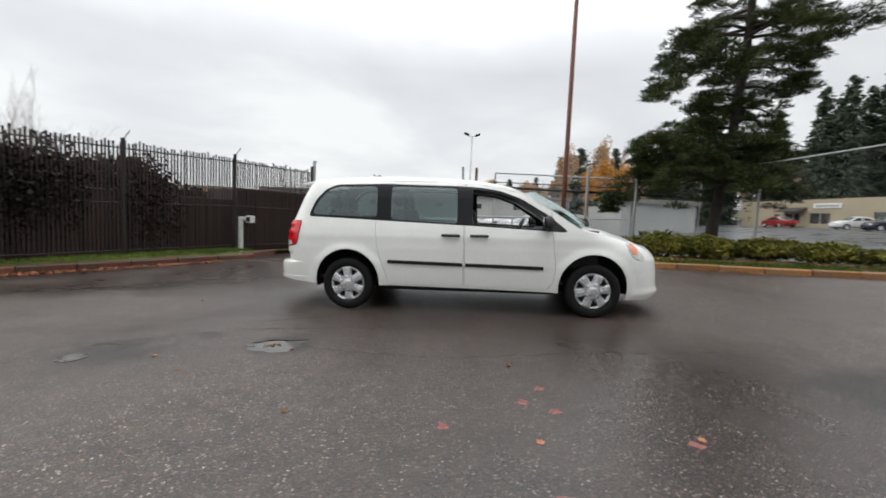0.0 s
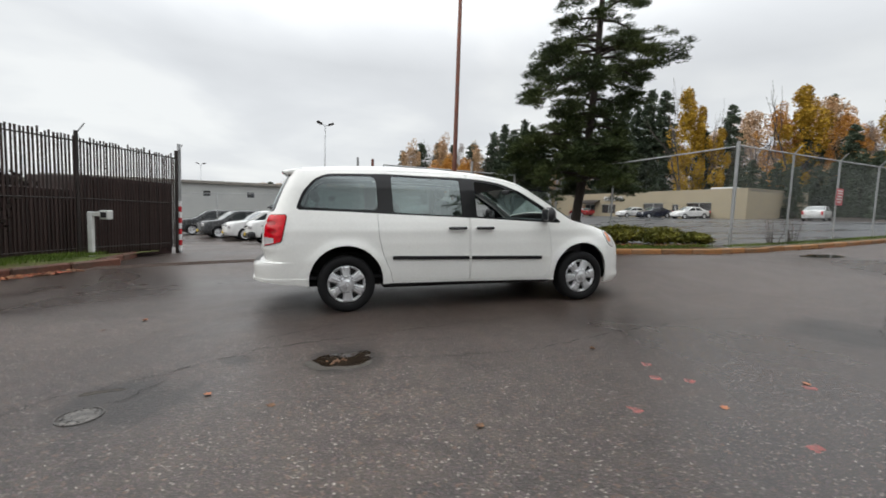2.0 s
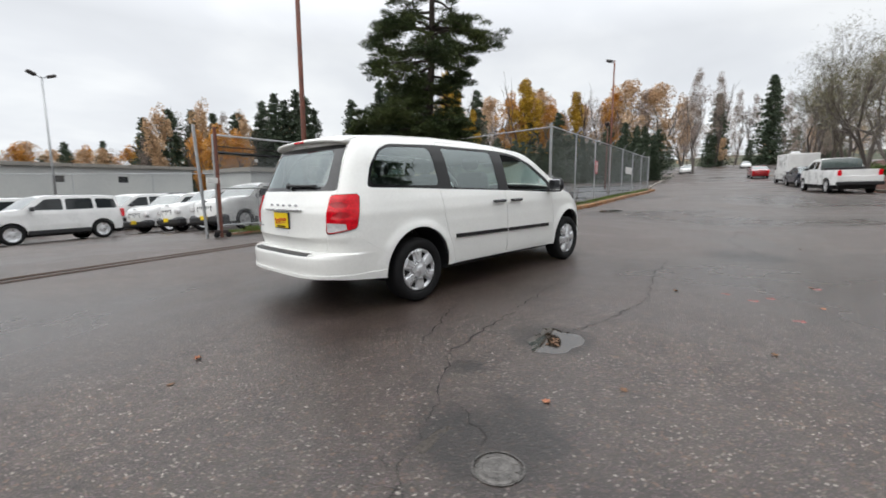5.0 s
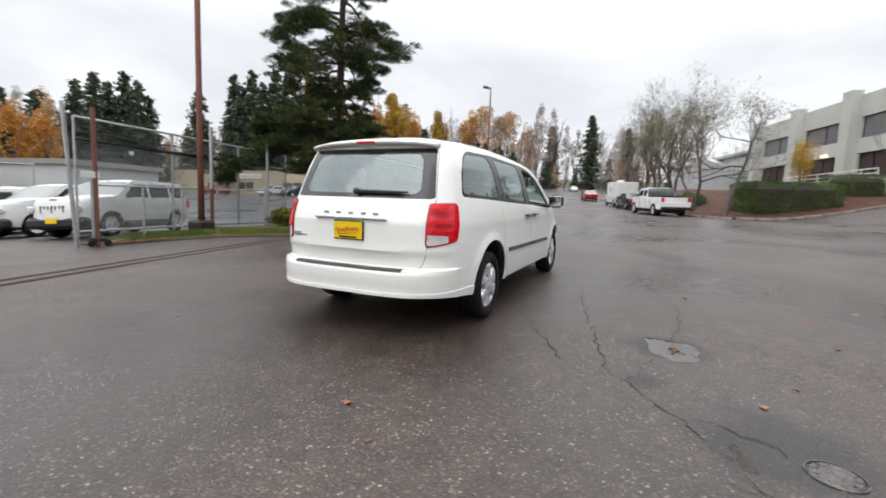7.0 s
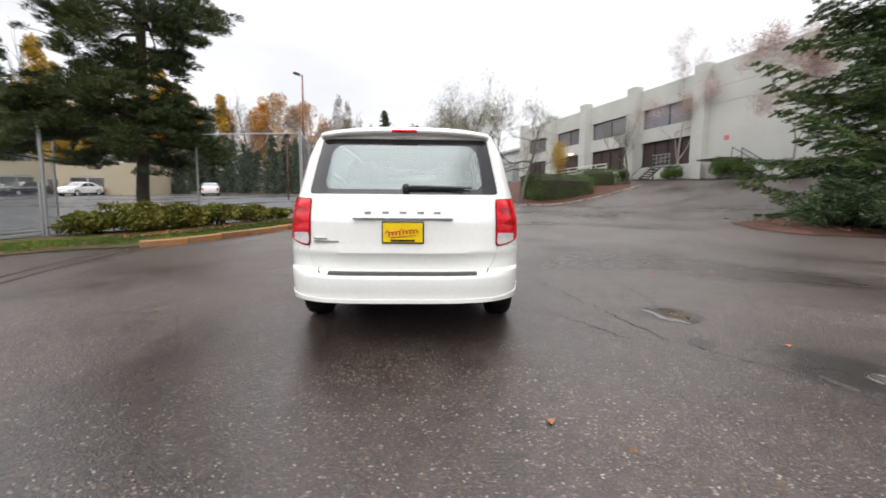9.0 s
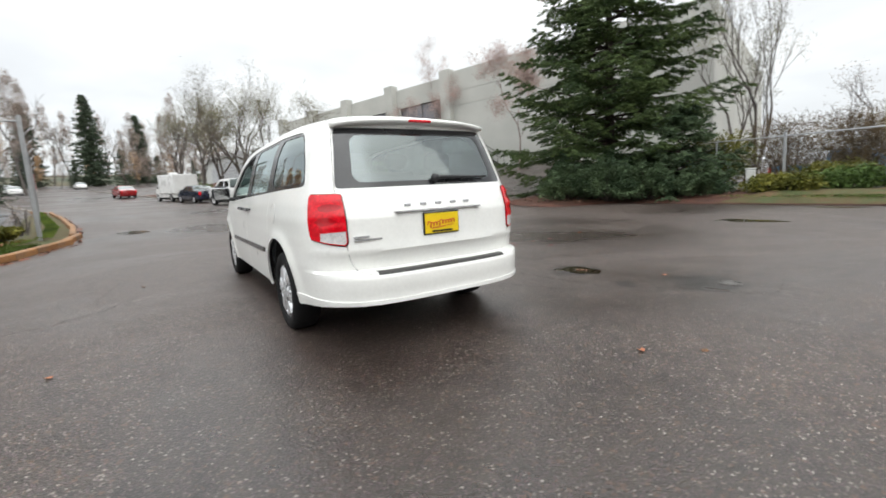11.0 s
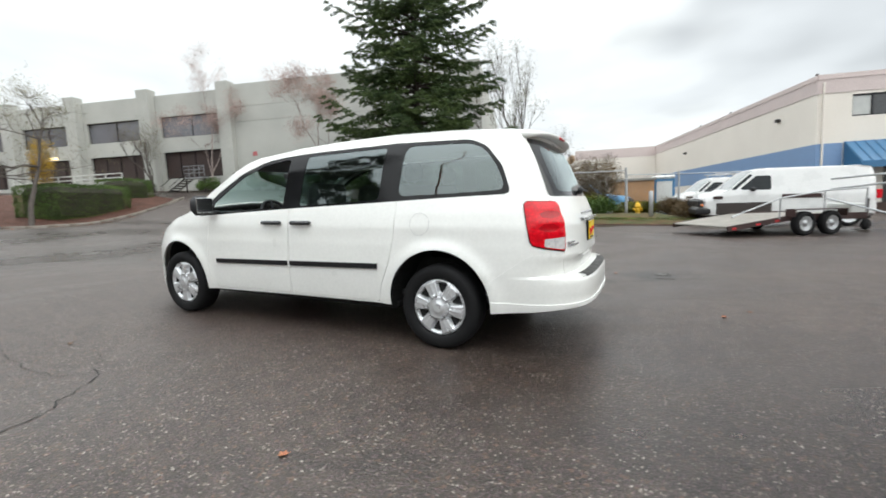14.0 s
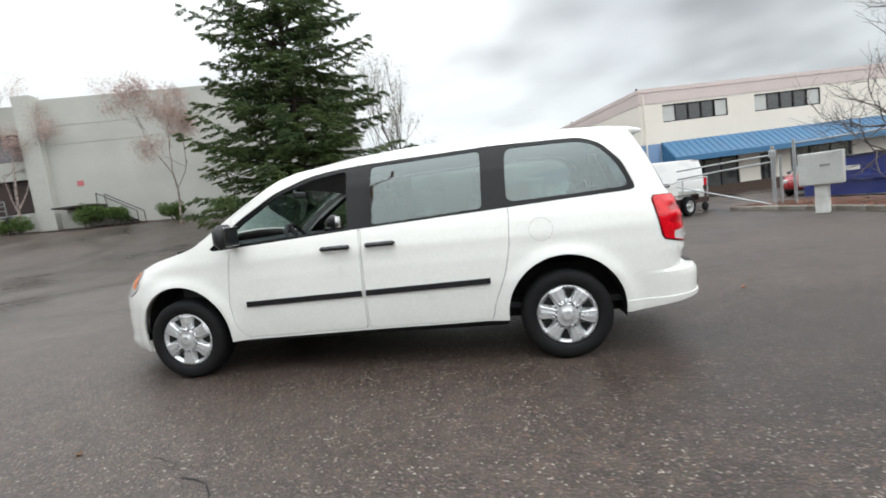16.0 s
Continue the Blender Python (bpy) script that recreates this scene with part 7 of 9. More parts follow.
# dark containers close behind it
for s0, length, h, off, label in ((0.08, 2.55, 1.98, 0.10, "dull brown steel container behind the slatted fence"), (2.75, 1.45, 1.62, 0.15, "low dark steel bin behind the slatted fence"), (4.3, 4.3, 1.70, 0.2, "second dark steel bin behind the slatted fence"), (8.8, 4.6, 1.75, 0.2, "long dark steel bin behind the slatted fence")):
    a, yaw = fence_at(s0)
    c = thing("storage_container", label, "container", Matrix.Translation((a.x, a.y, G(a.x, a.y))) @ pose(0, 0, 0, 0, 0, yaw))
    part("body", Mesh().box((0, -off - 1.6, 0), (length, -off, h), bevel=0.02), M["brown_steel" if h > 1.5 else "dark_steel"], c)
    rib = Mesh().box((-0.03, -0.0, 0.08), (0.03, 0.04, h - 0.08), bevel=0.008).data("rib", M["brown_steel" if h > 1.5 else "dark_steel"])
    for k in range(int(length / 0.3)):
        part("rib", rib, None, c, m=Matrix.Translation((0.15 + 0.3 * k, -off, 0)))

# keypad on a white gooseneck post
kp = thing("keypad_post", "white gooseneck post with a gate keypad box", "keypad", pose(-6.75, 5.2, G(-6.75, 5.2) + 0.1, 0, 0, -12))
part("post", Mesh().box((-0.05, -0.05, -0.1), (0.05, 0.05, 1.02), bevel=0.012), M["white_paint"], kp)
part("arm", Mesh().box((0.05, -0.05, 0.92), (0.24, 0.05, 1.02), bevel=0.012), M["white_paint"], kp)
box_ = part("keypad_box", Mesh().box((0.24, -0.09, 0.86), (0.42, 0.09, 1.06), bevel=0.015), M["grey_metal"], kp, "grey keypad box")
part("keypad_face", Mesh().box((0.27, -0.097, 0.90), (0.39, -0.091, 1.02)), M["black"], box_, "dark key panel")

# tall rust-red pole on a dark base
pole = thing("tall_pole", "tall rust-red steel pole on a dark base block", "pole", pose(2.78, 9.33, G(2.78, 9.33), 0, -0.15, 0))
part("shaft", Mesh().tube([(0, 0, 0.1), (0, 0, 3.2), (0, 0, 13.5)], [0.088, 0.080, 0.06], 14), M["rust_pole"], pole, smooth=True)
part("base_block", Mesh().box((-0.27, -0.27, -0.1), (0.27, 0.27, 0.42), bevel=0.06), M["dark_steel"], pole, "dark base block")


def lamp_post(x, y, h, heads, turn, mat, label, r=0.09):
    p = thing("lamp_post", label, "lamp post", pose(x, y, G(x, y), 0, 0, turn))
    part("shaft", Mesh().tube([(0, 0, -0.2), (0, 0, h)], [r, r * 0.55], 10), M[mat], p, smooth=True)
    for k in range(heads):
        a = 180 * k
        part("arm", Mesh().tube([(0, 0, h - 0.1), (0.45 if k == 0 else -0.45, 0, h + 0.05)], 0.035, 6), M["galv"], p)
        part("lamp_head", Mesh().box((-0.24, -0.17, -0.09), (0.24, 0.17, 0.10), pose(0.52 if k == 0 else -0.52, 0, h + 0.10, 0, -22 if k == 0 else 22, 0), bevel=0.05), M["dark_steel"], p, "dark floodlight head")
    return p


lamp_post(-1.8, 33.8, 9.2, 2, 20, "galv", "tall grey lamp post with two floodlights in the yard")
lamp_post(25.9, 8.95, 9.1, 1, 60, "rust_pole", "tall rust-coloured lamp post with floodlights inside the fence")
lamp_post(-22.6, 78.6, 9.5, 2, 0, "galv", "distant grey lamp post")
lamp_post(34.0, 12.8, 5.6, 1, 200, "rust_pole", "shorter rust-coloured lamp post by the trees", 0.07)

# sign on the fence
fs = thing("fence_sign", "faded red and white warning sign wired to the fence", "sign", pose(16.5, 5.62, G(16.5, 5.6) + 1.42, 0, 0, 10))
part("panel", Mesh().box((-0.24, -0.055, 0), (0.24, -0.04, 0.62), bevel=0.004), M["sign_red"], fs)
bars = Mesh()
for k, (w, z) in enumerate(((0.36, 0.50), (0.30, 0.41), (0.34, 0.30), (0.38, 0.20), (0.26, 0.10))):
    bars.box((-w / 2, -0.06, z), (w / 2, -0.056, z + 0.05))
part("sign_bars", bars, M["sign_white"], fs, "pale bars for lettering")
bs = thing("fence_board", "white blank board on the far fence", "sign", pose(24.0, 6.92, G(24, 6.9) + 1.35, 0, 0, 10))
part("panel", Mesh().box((-0.9, -0.05, 0), (0.9, -0.03, 0.42), bevel=0.004), M["sign_white"], bs)

# cluster letter box, dumpster, gate leaf by the warehouse
mb = thing("cluster_mailbox", "pale grey cluster letter box on a square pedestal behind the kerb", "letter box", pose(-9.3, -8.2, G(-9.3, -8.2) + 0.1, 0, 0, 138))
part("pedestal", Mesh().box((-0.14, -0.13, -0.1), (0.14, 0.13, 0.66), bevel=0.02), M["white_paint"], mb)
cab = part("cabinet", Mesh().box((-0.43, -0.22, 0.64), (0.43, 0.22, 1.46), bevel=0.02), M["grey_metal"], mb, "pale grey cabinet")
for sgn in (-1, 1):
    for i in range(4):
        for j in range(4):
            part("letter_door", Mesh().box((-0.40 + 0.201 * i, sgn * 0.222 - 0.003, 0.69 + 0.183 * j), (-0.40 + 0.201 * i + 0.197, sgn * 0.222 + 0.003, 0.69 + 0.183 * j + 0.179), bevel=0.002), M["grey_metal"], cab)
    part("notice", Mesh().box((0.0, sgn * 0.229 - 0.002, 1.10), (0.20, sgn * 0.229 + 0.002, 1.15)), M["print"], cab, "grey printed strip")
dm = thing("dumpster", "royal blue steel dumpster with sloped lid and white bars of lettering", "dumpster", pose(-14.3, -13.5, G(-14.3, -13.5), 0, 0, 107))
part("body", Mesh().prism([(-1.6, 0.12), (-1.7, 1.25), (-0.6, 1.45), (1.7, 1.45), (1.6, 0.12)], 1.7, pose(0, -0.85, 0)), M["blue_box"], dm)
part("lid", Mesh().box((-0.65, -0.9, 1.45), (1.72, 0.9, 1.52), bevel=0.02), M["black"], dm, "black lid")
for yy in (-0.87, 0.87):
    part("fork_pocket", Mesh().box((-1.2, yy - 0.07, 0.62), (1.3, yy + 0.07, 0.78), bevel=0.01), M["blue_box"], dm, "side fork pocket")
    part("lettering_bar", Mesh().box((-0.9, yy * 1.0 - 0.006, 0.98), (0.4, yy + 0.006, 1.14)), M["sign_white"], dm, "white bar of lettering")
    part("label_patch", Mesh().box((-1.35, yy - 0.006, 1.1), (-1.05, yy + 0.006, 1.25)), M["yellow_plate"], dm, "small yellow sticker")
gl = thing("pipe_gate", "galvanised pipe gate on a thick post, standing open", "gate")
gp0 = (-9.95, -11.3)
zg = G(*gp0)
part("gate_post", Mesh().tube([(*gp0, zg - 0.1), (*gp0, zg + 2.0)], 0.058, 12), M["galv"], gl)
part("hinge_post", Mesh().tube([(gp0[0] - 0.28, gp0[1] - 0.1, zg), (gp0[0] - 0.28, gp0[1] - 0.1, zg + 1.7)], 0.035, 10), M["galv"], gl)
part("upper_pipe", Mesh().tube([(*gp0, zg + 1.72), (-9.0, -12.7, zg + 1.68), (-8.1, -14.1, zg + 1.62)], 0.03, 8), M["galv"], gl)
part("middle_pipe", Mesh().tube([(*gp0, zg + 1.50), (-9.0, -12.7, zg + 1.42), (-8.1, -14.1, zg + 1.30)], 0.03, 8), M["galv"], gl)
part("brace_pipe", Mesh().tube([(gp0[0] + 0.05, gp0[1] + 0.1, zg + 0.1), (-7.7, -13.2, zg + 1.05)], 0.03, 8), M["galv"], gl)
part("latch_box", Mesh().box((gp0[0] - 0.08, gp0[1] - 0.07, zg + 1.64), (gp0[0] + 0.09, gp0[1] + 0.08, zg + 1.86), bevel=0.02), M["galv"], gl, "latch box")
fence("gate_fence", "chain-link fence running on behind the letter box", [(-10.4, -11.0), (-14.2, -2.0)], 2.0, 2.4, arms=False)

# hydrant, marker, bollard
hy = thing("fire_hydrant", "yellow fire hydrant with domed cap in the grass", "hydrant", pose(-2.36, -17.4, G(-2.36, -17.4) + 0.22))
part("barrel", Mesh().lathe([(0.0, -0.1), (0.15, -0.1), (0.15, 0.06), (0.105, 0.08), (0.105, 0.42), (0.15, 0.44), (0.15, 0.48), (0.115, 0.5), (0.11, 0.56), (0.07, 0.63), (0.0, 0.65)], 24), M["hydrant"], hy, smooth=True)
part("cap_nut", Mesh().lathe([(0.0, 0.70), (0.03, 0.70), (0.03, 0.64)], 6), M["hydrant"], hy)
for a in (0, 90, 180):
    part("outlet", Mesh().lathe([(0.0, 0.19), (0.065, 0.19), (0.065, 0.10), (0.05, 0.09)], 14, pose(0, 0, 0.34, 0, 90, a)), M["hydrant"], hy, smooth=True)
bo = thing("bollard", "thick grey steel bollard beside the hydrant", "bollard", pose(-2.9, -16.2, G(-2.9, -16.2) + 0.15))
part("tube", Mesh().lathe([(0.0, -0.2), (0.085, -0.2), (0.085, 1.15), (0.05, 1.2), (0.0, 1.21)], 16), M["galv"], bo, smooth=True)
mk = thing("utility_marker", "small white utility marker post at the bank", "marker", pose(2.4, -17.4, G(2.4, -17.4) + 0.25, 0, 0, 20))
part("panel", Mesh().box((-0.16, -0.05, -0.1), (0.16, 0.05, 0.85), bevel=0.03), M["white_paint"], mk)
part("cap", Mesh().box((-0.18, -0.07, 0.85), (0.18, 0.07, 0.93), bevel=0.02), M["grey_metal"], mk, "grey cap")

# equipment in the yard behind the bank
eq = thing("plywood_crate", "orange plywood crate in the equipment yard", "crate", pose(-1.75, -24.4, G(-1.75, -24.4), 0, 0, 12))
part("box", Mesh().box((-1.1, -0.9, 0), (1.1, 0.9, 2.0), bevel=0.02), M["wood_orange"], eq)
part("lid", Mesh().box((-1.2, -1.0, 2.0), (1.2, 1.0, 2.15), bevel=0.02), M["plank"], eq, "grey lid")
for x, y in ((-3.45, -24.6), (-2.9, -27.4)):
    pt = thing("portable_toilet", "blue and white portable toilet cabin", "toilet cabin", pose(x, y, G(x, y), 0, 0, 8), group="toilet cabins")
    part("cabin", Mesh().box((-0.55, -0.55, 0), (0.55, 0.55, 2.1), bevel=0.04), M["blue_roof"], pt)
    part("roof", Mesh().box((-0.58, -0.58, 2.1), (0.58, 0.58, 2.3), bevel=0.09), M["white_paint"], pt, "white domed roof")
    part("door", Mesh().box((-0.4, 0.55, 0.12), (0.4, 0.57, 1.95)), M["grey_metal"], pt, "pale door")

# ---- plants ----
rng = np.random.default_rng(7)


def cards(name, centres, along_dir, length, width, mat, jitter=0.5):
    """Many small leaf blades: each a bent quad at a centre, along a direction with some scatter."""
    c = np.asarray(centres, float)
    n = len(c)
    d = np.asarray(along_dir, float) + rng.normal(0, jitter, (n, 3))
    d /= np.maximum(np.linalg.norm(d, axis=1, keepdims=True), 1e-6)
    r = rng.normal(0, 1, (n, 3))
    s = np.cross(d, r)
    s /= np.maximum(np.linalg.norm(s, axis=1, keepdims=True), 1e-6)
    L = (np.asarray(length) * rng.uniform(0.6, 1.3, n))[:, None]
    W = (np.asarray(width) * rng.uniform(0.6, 1.3, n))[:, None]
    v = np.stack([c - d * L / 2, c + s * W / 2, c + d * L / 2, c - s * W / 2], 1).reshape(-1, 3)
    me = bpy.data.meshes.new(name)
    me.vertices.add(4 * n); me.loops.add(4 * n); me.polygons.add(n)
    me.vertices.foreach_set("co", v.ravel())
    me.loops.foreach_set("vertex_index", np.arange(4 * n))
    me.polygons.foreach_set("loop_start", np.arange(0, 4 * n, 4))
    me.polygons.foreach_set("loop_total", np.full(n, 4))
    me.materials.append(mat)
    me.update(calc_edges=True)
    return me


def ball(n, flat=1.0):
    p = rng.normal(0, 1, (n, 3))
    p /= np.linalg.norm(p, axis=1, keepdims=True)
    return p * (rng.uniform(0.25, 1, (n, 1)) ** 0.5) * np.array([1, 1, flat])


def branch_tree(mesh, start, direction, length, radius, depth, tips, spread=0.55, lift=0.15, forks=3):
    """Bare branching limbs, drawn as tapered tubes; collects the twig ends."""
    p, d = Vector(start), Vector(direction).normalized()
    pts, rad = [p.copy()], [radius]
    n = 3
    for k in range(n):
        d = (d + Vector(rng.normal(0, 0.13, 3)) + Vector((0, 0, lift * 0.3))).normalized()
        p = p + d * length / n
        pts.append(p.copy()); rad.append(radius * (1 - 0.45 * (k + 1) / n))
    mesh.tube(pts, rad, 6 if radius > 0.04 else (4 if radius > 0.012 else 3), cap=False)
    if depth == 0:
        tips.append((p, d))
        return
    for k in range(forks if depth > 1 else forks + 1):
        t = rng.uniform(0.35, 1.0) if k else 1.0
        i = min(n - 1, int(t * n))
        q = pts[i].lerp(pts[i + 1], t * n - i)
        a = (d + Vector(rng.normal(0, spread, 3)) + Vector((0, 0, lift))).normalized()
        branch_tree(mesh, q, a, length * rng.uniform(0.55, 0.78), radius * 0.5, depth - 1, tips, spread, lift, forks)


def pine(x, y, h):
    """A large pine: bare leaning trunk, a drooping lower skirt, then separate tiers of level boughs with flat needle pads."""
    t = thing("pine_tree", "large dark green pine with a bare lower trunk and drooping boughs", "tree", pose(x, y, G(x, y)))
    axis = [Vector(p) for p in ((0, 0, -0.2), (0.05, 0, 1.2), (0.32, 0.05, 3), (0.58, 0.1, 6), (0.66, 0.1, 9.5), (0.68, 0.1, h))]
    trunk = Mesh().tube(axis, [0.23, 0.17, 0.15, 0.13, 0.09, 0.02], 12)
    limbs, cc, dd = Mesh(), [], []

    def stem(z):
        for p, q in zip(axis, axis[1:]):
            if z <= q.z:
                return p.lerp(q, (z - p.z) / (q.z - p.z))
        return axis[-1]

    def pad(q, size, d):
        m = int(190 * (size / 0.45) ** 1.4)
        pp = ball(m, 0.62) * size
        pp[:, 2] = np.abs(pp[:, 2]) * 0.9 - 0.15 * size
        out = pp * np.array([1, 1, 0.6]) / size + np.array([d.x, d.y, 0.5]) * 0.6
        cc.append(pp + np.array(q))
        dd.append(out / np.maximum(np.linalg.norm(out, axis=1, keepdims=True), 1e-6))

    def bough(z, az, length, droop, dens):
        a = radians(az)
        d = Vector((math.cos(a), math.sin(a), 0))
        side = Vector((-d.y, d.x, 0))
        base = stem(z)
        wob = rng.normal(0, 0.10)
        pts = [base + d * length * s + side * wob * length * s * s + Vector((0, 0, droop * s * s * length + 0.10 * length * math.sin(2.6 * s))) for s in (0, 0.3, 0.6, 0.85, 1.0)]
        limbs.tube(pts, [0.06, 0.045, 0.03, 0.018, 0.006], 6, cap=False)
        for k in range(int(dens * length)):
            s = 1 - 0.72 * rng.uniform(0, 1) ** 1.3
            i = min(3, int(s * 4))
            root = pts[i].lerp(pts[i + 1], s * 4 - i)
            reach = rng.normal(0, 0.30) * length * (0.30 + 0.5 * (1 - abs(2 * s - 1.1)))
            q = root + side * reach + d * abs(reach) * 0.35 + Vector((0, 0, rng.normal(0.0, 0.13)))
            if abs(reach) > 0.25:
                limbs.tube([root, root.lerp(q, 0.6) + Vector((0, 0, 0.03)), q], [0.014, 0.009, 0.004], 4, cap=False)
            pad(q, rng.uniform(0.18, 0.42), (d + side * (0.8 if reach > 0 else -0.8)).normalized())

    def lean(az, mean, extra, towards):
        return (mean + extra * math.cos(radians(az - towards))) * rng.uniform(0.8, 1.1)

    for k in range(18):
        z, az = 2.7 + 1.25 * (k / 18) + rng.uniform(-0.1, 0.1), k * 137.5 + rng.uniform(-15, 15)
        bough(z, az, lean(az, 2.75, 0.85, 140) * (1 - 0.22 * (k / 18)), -0.34 + 0.10 * (z - 2.7), 15)
    for k in range(11):
        z, az = 4.2 + 1.3 * (k / 11) + rng.uniform(-0.1, 0.1), k * 137.5 + 30 + rng.uniform(-15, 15)
        bough(z, az, lean(az, 1.35, 0.2, 140), -0.42, 9)
    for k in range(11):
        z, az = 5.9 + 0.8 * (k / 11) + rng.uniform(-0.1, 0.1), k * 137.5 + 60 + rng.uniform(-15, 15)
        bough(z, az, lean(az, 2.3, 0.4, 175), -0.46, 8)
    for k in range(10):
        z, az = 6.9 + 0.7 * (k / 10) + rng.uniform(-0.1, 0.1), k * 137.5 + 10 + rng.uniform(-15, 15)
        bough(z, az, lean(az, 2.1, 0.45, 60), -0.30, 7.5)
    for k in range(32):
        z, az = 7.9 + (h - 8.3) * (k / 32) + rng.uniform(-0.15, 0.15), k * 137.5 + 100 + rng.uniform(-15, 15)
        bough(z, az, lean(az, 2.0, 0.4, 40) * (1 - 0.65 * (z - 8) / (h - 8)), -0.16, 7)
    bough(7.2, -8, 2.7, -0.14, 8)
    for az in (-70, 15, 200):
        bough(2.5, az, 2.0, -0.25, 2.5)
    part("trunk", trunk, M["bark"], t, "dark furrowed trunk", smooth=True)
    part("branch_frame", limbs, M["bark"], t, "dark limbs", smooth=True)
    part("crown", cards("crown", np.concatenate(cc), np.concatenate(dd), 0.20, 0.024, M["pine"], 0.4), None, t, "dark needle clumps")


pine(7.25, 8.32, 14.5)


def fir(name, label, x, y, h, radius, layers, per, cards_per, mat, lift=0.0, low=0.3, blade=(0.20, 0.05), category="tree", power=0.8, waist=None):
    """A fir with whorls of branches that droop and turn up at the tip; side sprays hang along them; ragged at the rim."""
    t = thing(name, label, category, pose(x, y, G(x, y) + lift))
    part("trunk", Mesh().tube([(0, 0, -0.2), (0, 0, h * 0.5), (0, 0, h)], [0.014 * h + 0.03, 0.009 * h, 0.01], 10), M["bark"], t, "dark trunk", smooth=True)
    limbs, cc, dd = Mesh(), [], []
    for i in range(layers):
        f = (i + 0.5) / layers
        for k in range(per):
            z = low + (h - low) * min(0.985, f + rng.uniform(-1.6, 1.6) / layers)
            a = k * 2 * math.pi / per + i * 2.4 + rng.uniform(-0.35, 0.35)
            R = radius * (1 - f) ** power
            if waist:
                R = min(R, waist[0] + waist[1] * z)
            R = R * rng.uniform(0.55, 1.1) + 0.15
            d = Vector((math.cos(a), math.sin(a), 0))
            tip = (-0.20 + 0.46 * f) * R + rng.normal(0, 0.16) * R
            pts = [Vector((0, 0, z)) + d * R * s + Vector((0, 0, tip * s + 0.10 * R * s * (1 - s) + 0.14 * R * s ** 4)) for s in (0, 0.35, 0.7, 1.0)]
            limbs.tube(pts, [0.012 + 0.010 * R, 0.01 + 0.007 * R, 0.010, 0.004], 4, cap=False)
            side = np.array([-d.y, d.x, 0])
            sprays = max(5, int(3.8 * R))
            for q in range(sprays):
                s = 0.18 + 0.82 * (q + rng.uniform(0, 0.9)) / sprays
                j = min(2, int(s * 3))
                base = np.array(pts[j].lerp(pts[j + 1], min(1.0, s * 3 - j)))
                sg = 1 if q % 2 else -1
                reach = (0.30 * R * (1.12 - s) + 0.16) * rng.uniform(0.6, 1.25)
                dirn = np.array(d) * 0.75 + side * sg * 0.8 + np.array([0, 0, -0.28])
                m = int(cards_per * (0.35 + reach))
                u = rng.uniform(0, 1, (m, 1))
                p = base + dirn * reach * u + rng.normal(0, 0.05, (m, 3)) * np.array([1, 1, 0.7])
                cc.append(p)
                dd.append(np.tile(dirn, (m, 1)) + rng.normal(0, 0.35, (m, 3)))
    part("branch_frame", limbs, M["bark"], t, "dark branches", smooth=True)
    part("crown", cards("crown", np.concatenate(cc), np.concatenate(dd), blade[0], blade[1], mat, 0.3), None, t, "dark green needles")
    return t


fir("fir_tree", "broad dark green fir with layered drooping branches on mulch", 8.64, -17.4, 17.0, 5.7, 36, 8, 66, M["fir"], 0.15, 0.5, (0.20, 0.045), power=0.52)
fir("young_fir", "bushy young conifer beside the large fir", 4.7, -16.8, 3.6, 2.8, 12, 10, 28, M["juniper"], 0.15, 0.15, (0.2, 0.06))


def bare_tree(x, y, h, r, label, depth=5, stems=1, mat="twig", lean=(0, 0), spread=0.5, haze=None, forks=3, lift=0.2, dz=0.0):
    t = thing("bare_tree", label, "tree", pose(x, y, G(x, y) + dz))
    wood, tips = Mesh(), []
    for k in range(stems):
        a = 2 * math.pi * k / max(stems, 1)
        d = (lean[0] + (0.35 * math.cos(a) if stems > 1 else 0), lean[1] + (0.35 * math.sin(a) if stems > 1 else 0), 1)
        branch_tree(wood, (0, 0, -0.1), d, h * 0.34, r, depth, tips, spread, lift, forks)
    part("branch_frame", wood, M[mat], t, "bare limbs and twigs", smooth=True)
    if haze:
        c = np.array([list(p) for p, _ in tips])
        pick = np.repeat(c, haze[1], 0) + rng.normal(0, 0.25, (len(c) * haze[1], 3))
        part("foliage", cards("foliage", pick, rng.normal(0, 1, pick.shape) + np.array([0, 0, 1.0]), *((0.30, 0.018) if "twig" in haze[0] else (0.10, 0.07)), M[haze[0]], 0.5), None, t, "fine haze of twigs" if "twig" in haze[0] else "sparse remaining leaves")
    return t


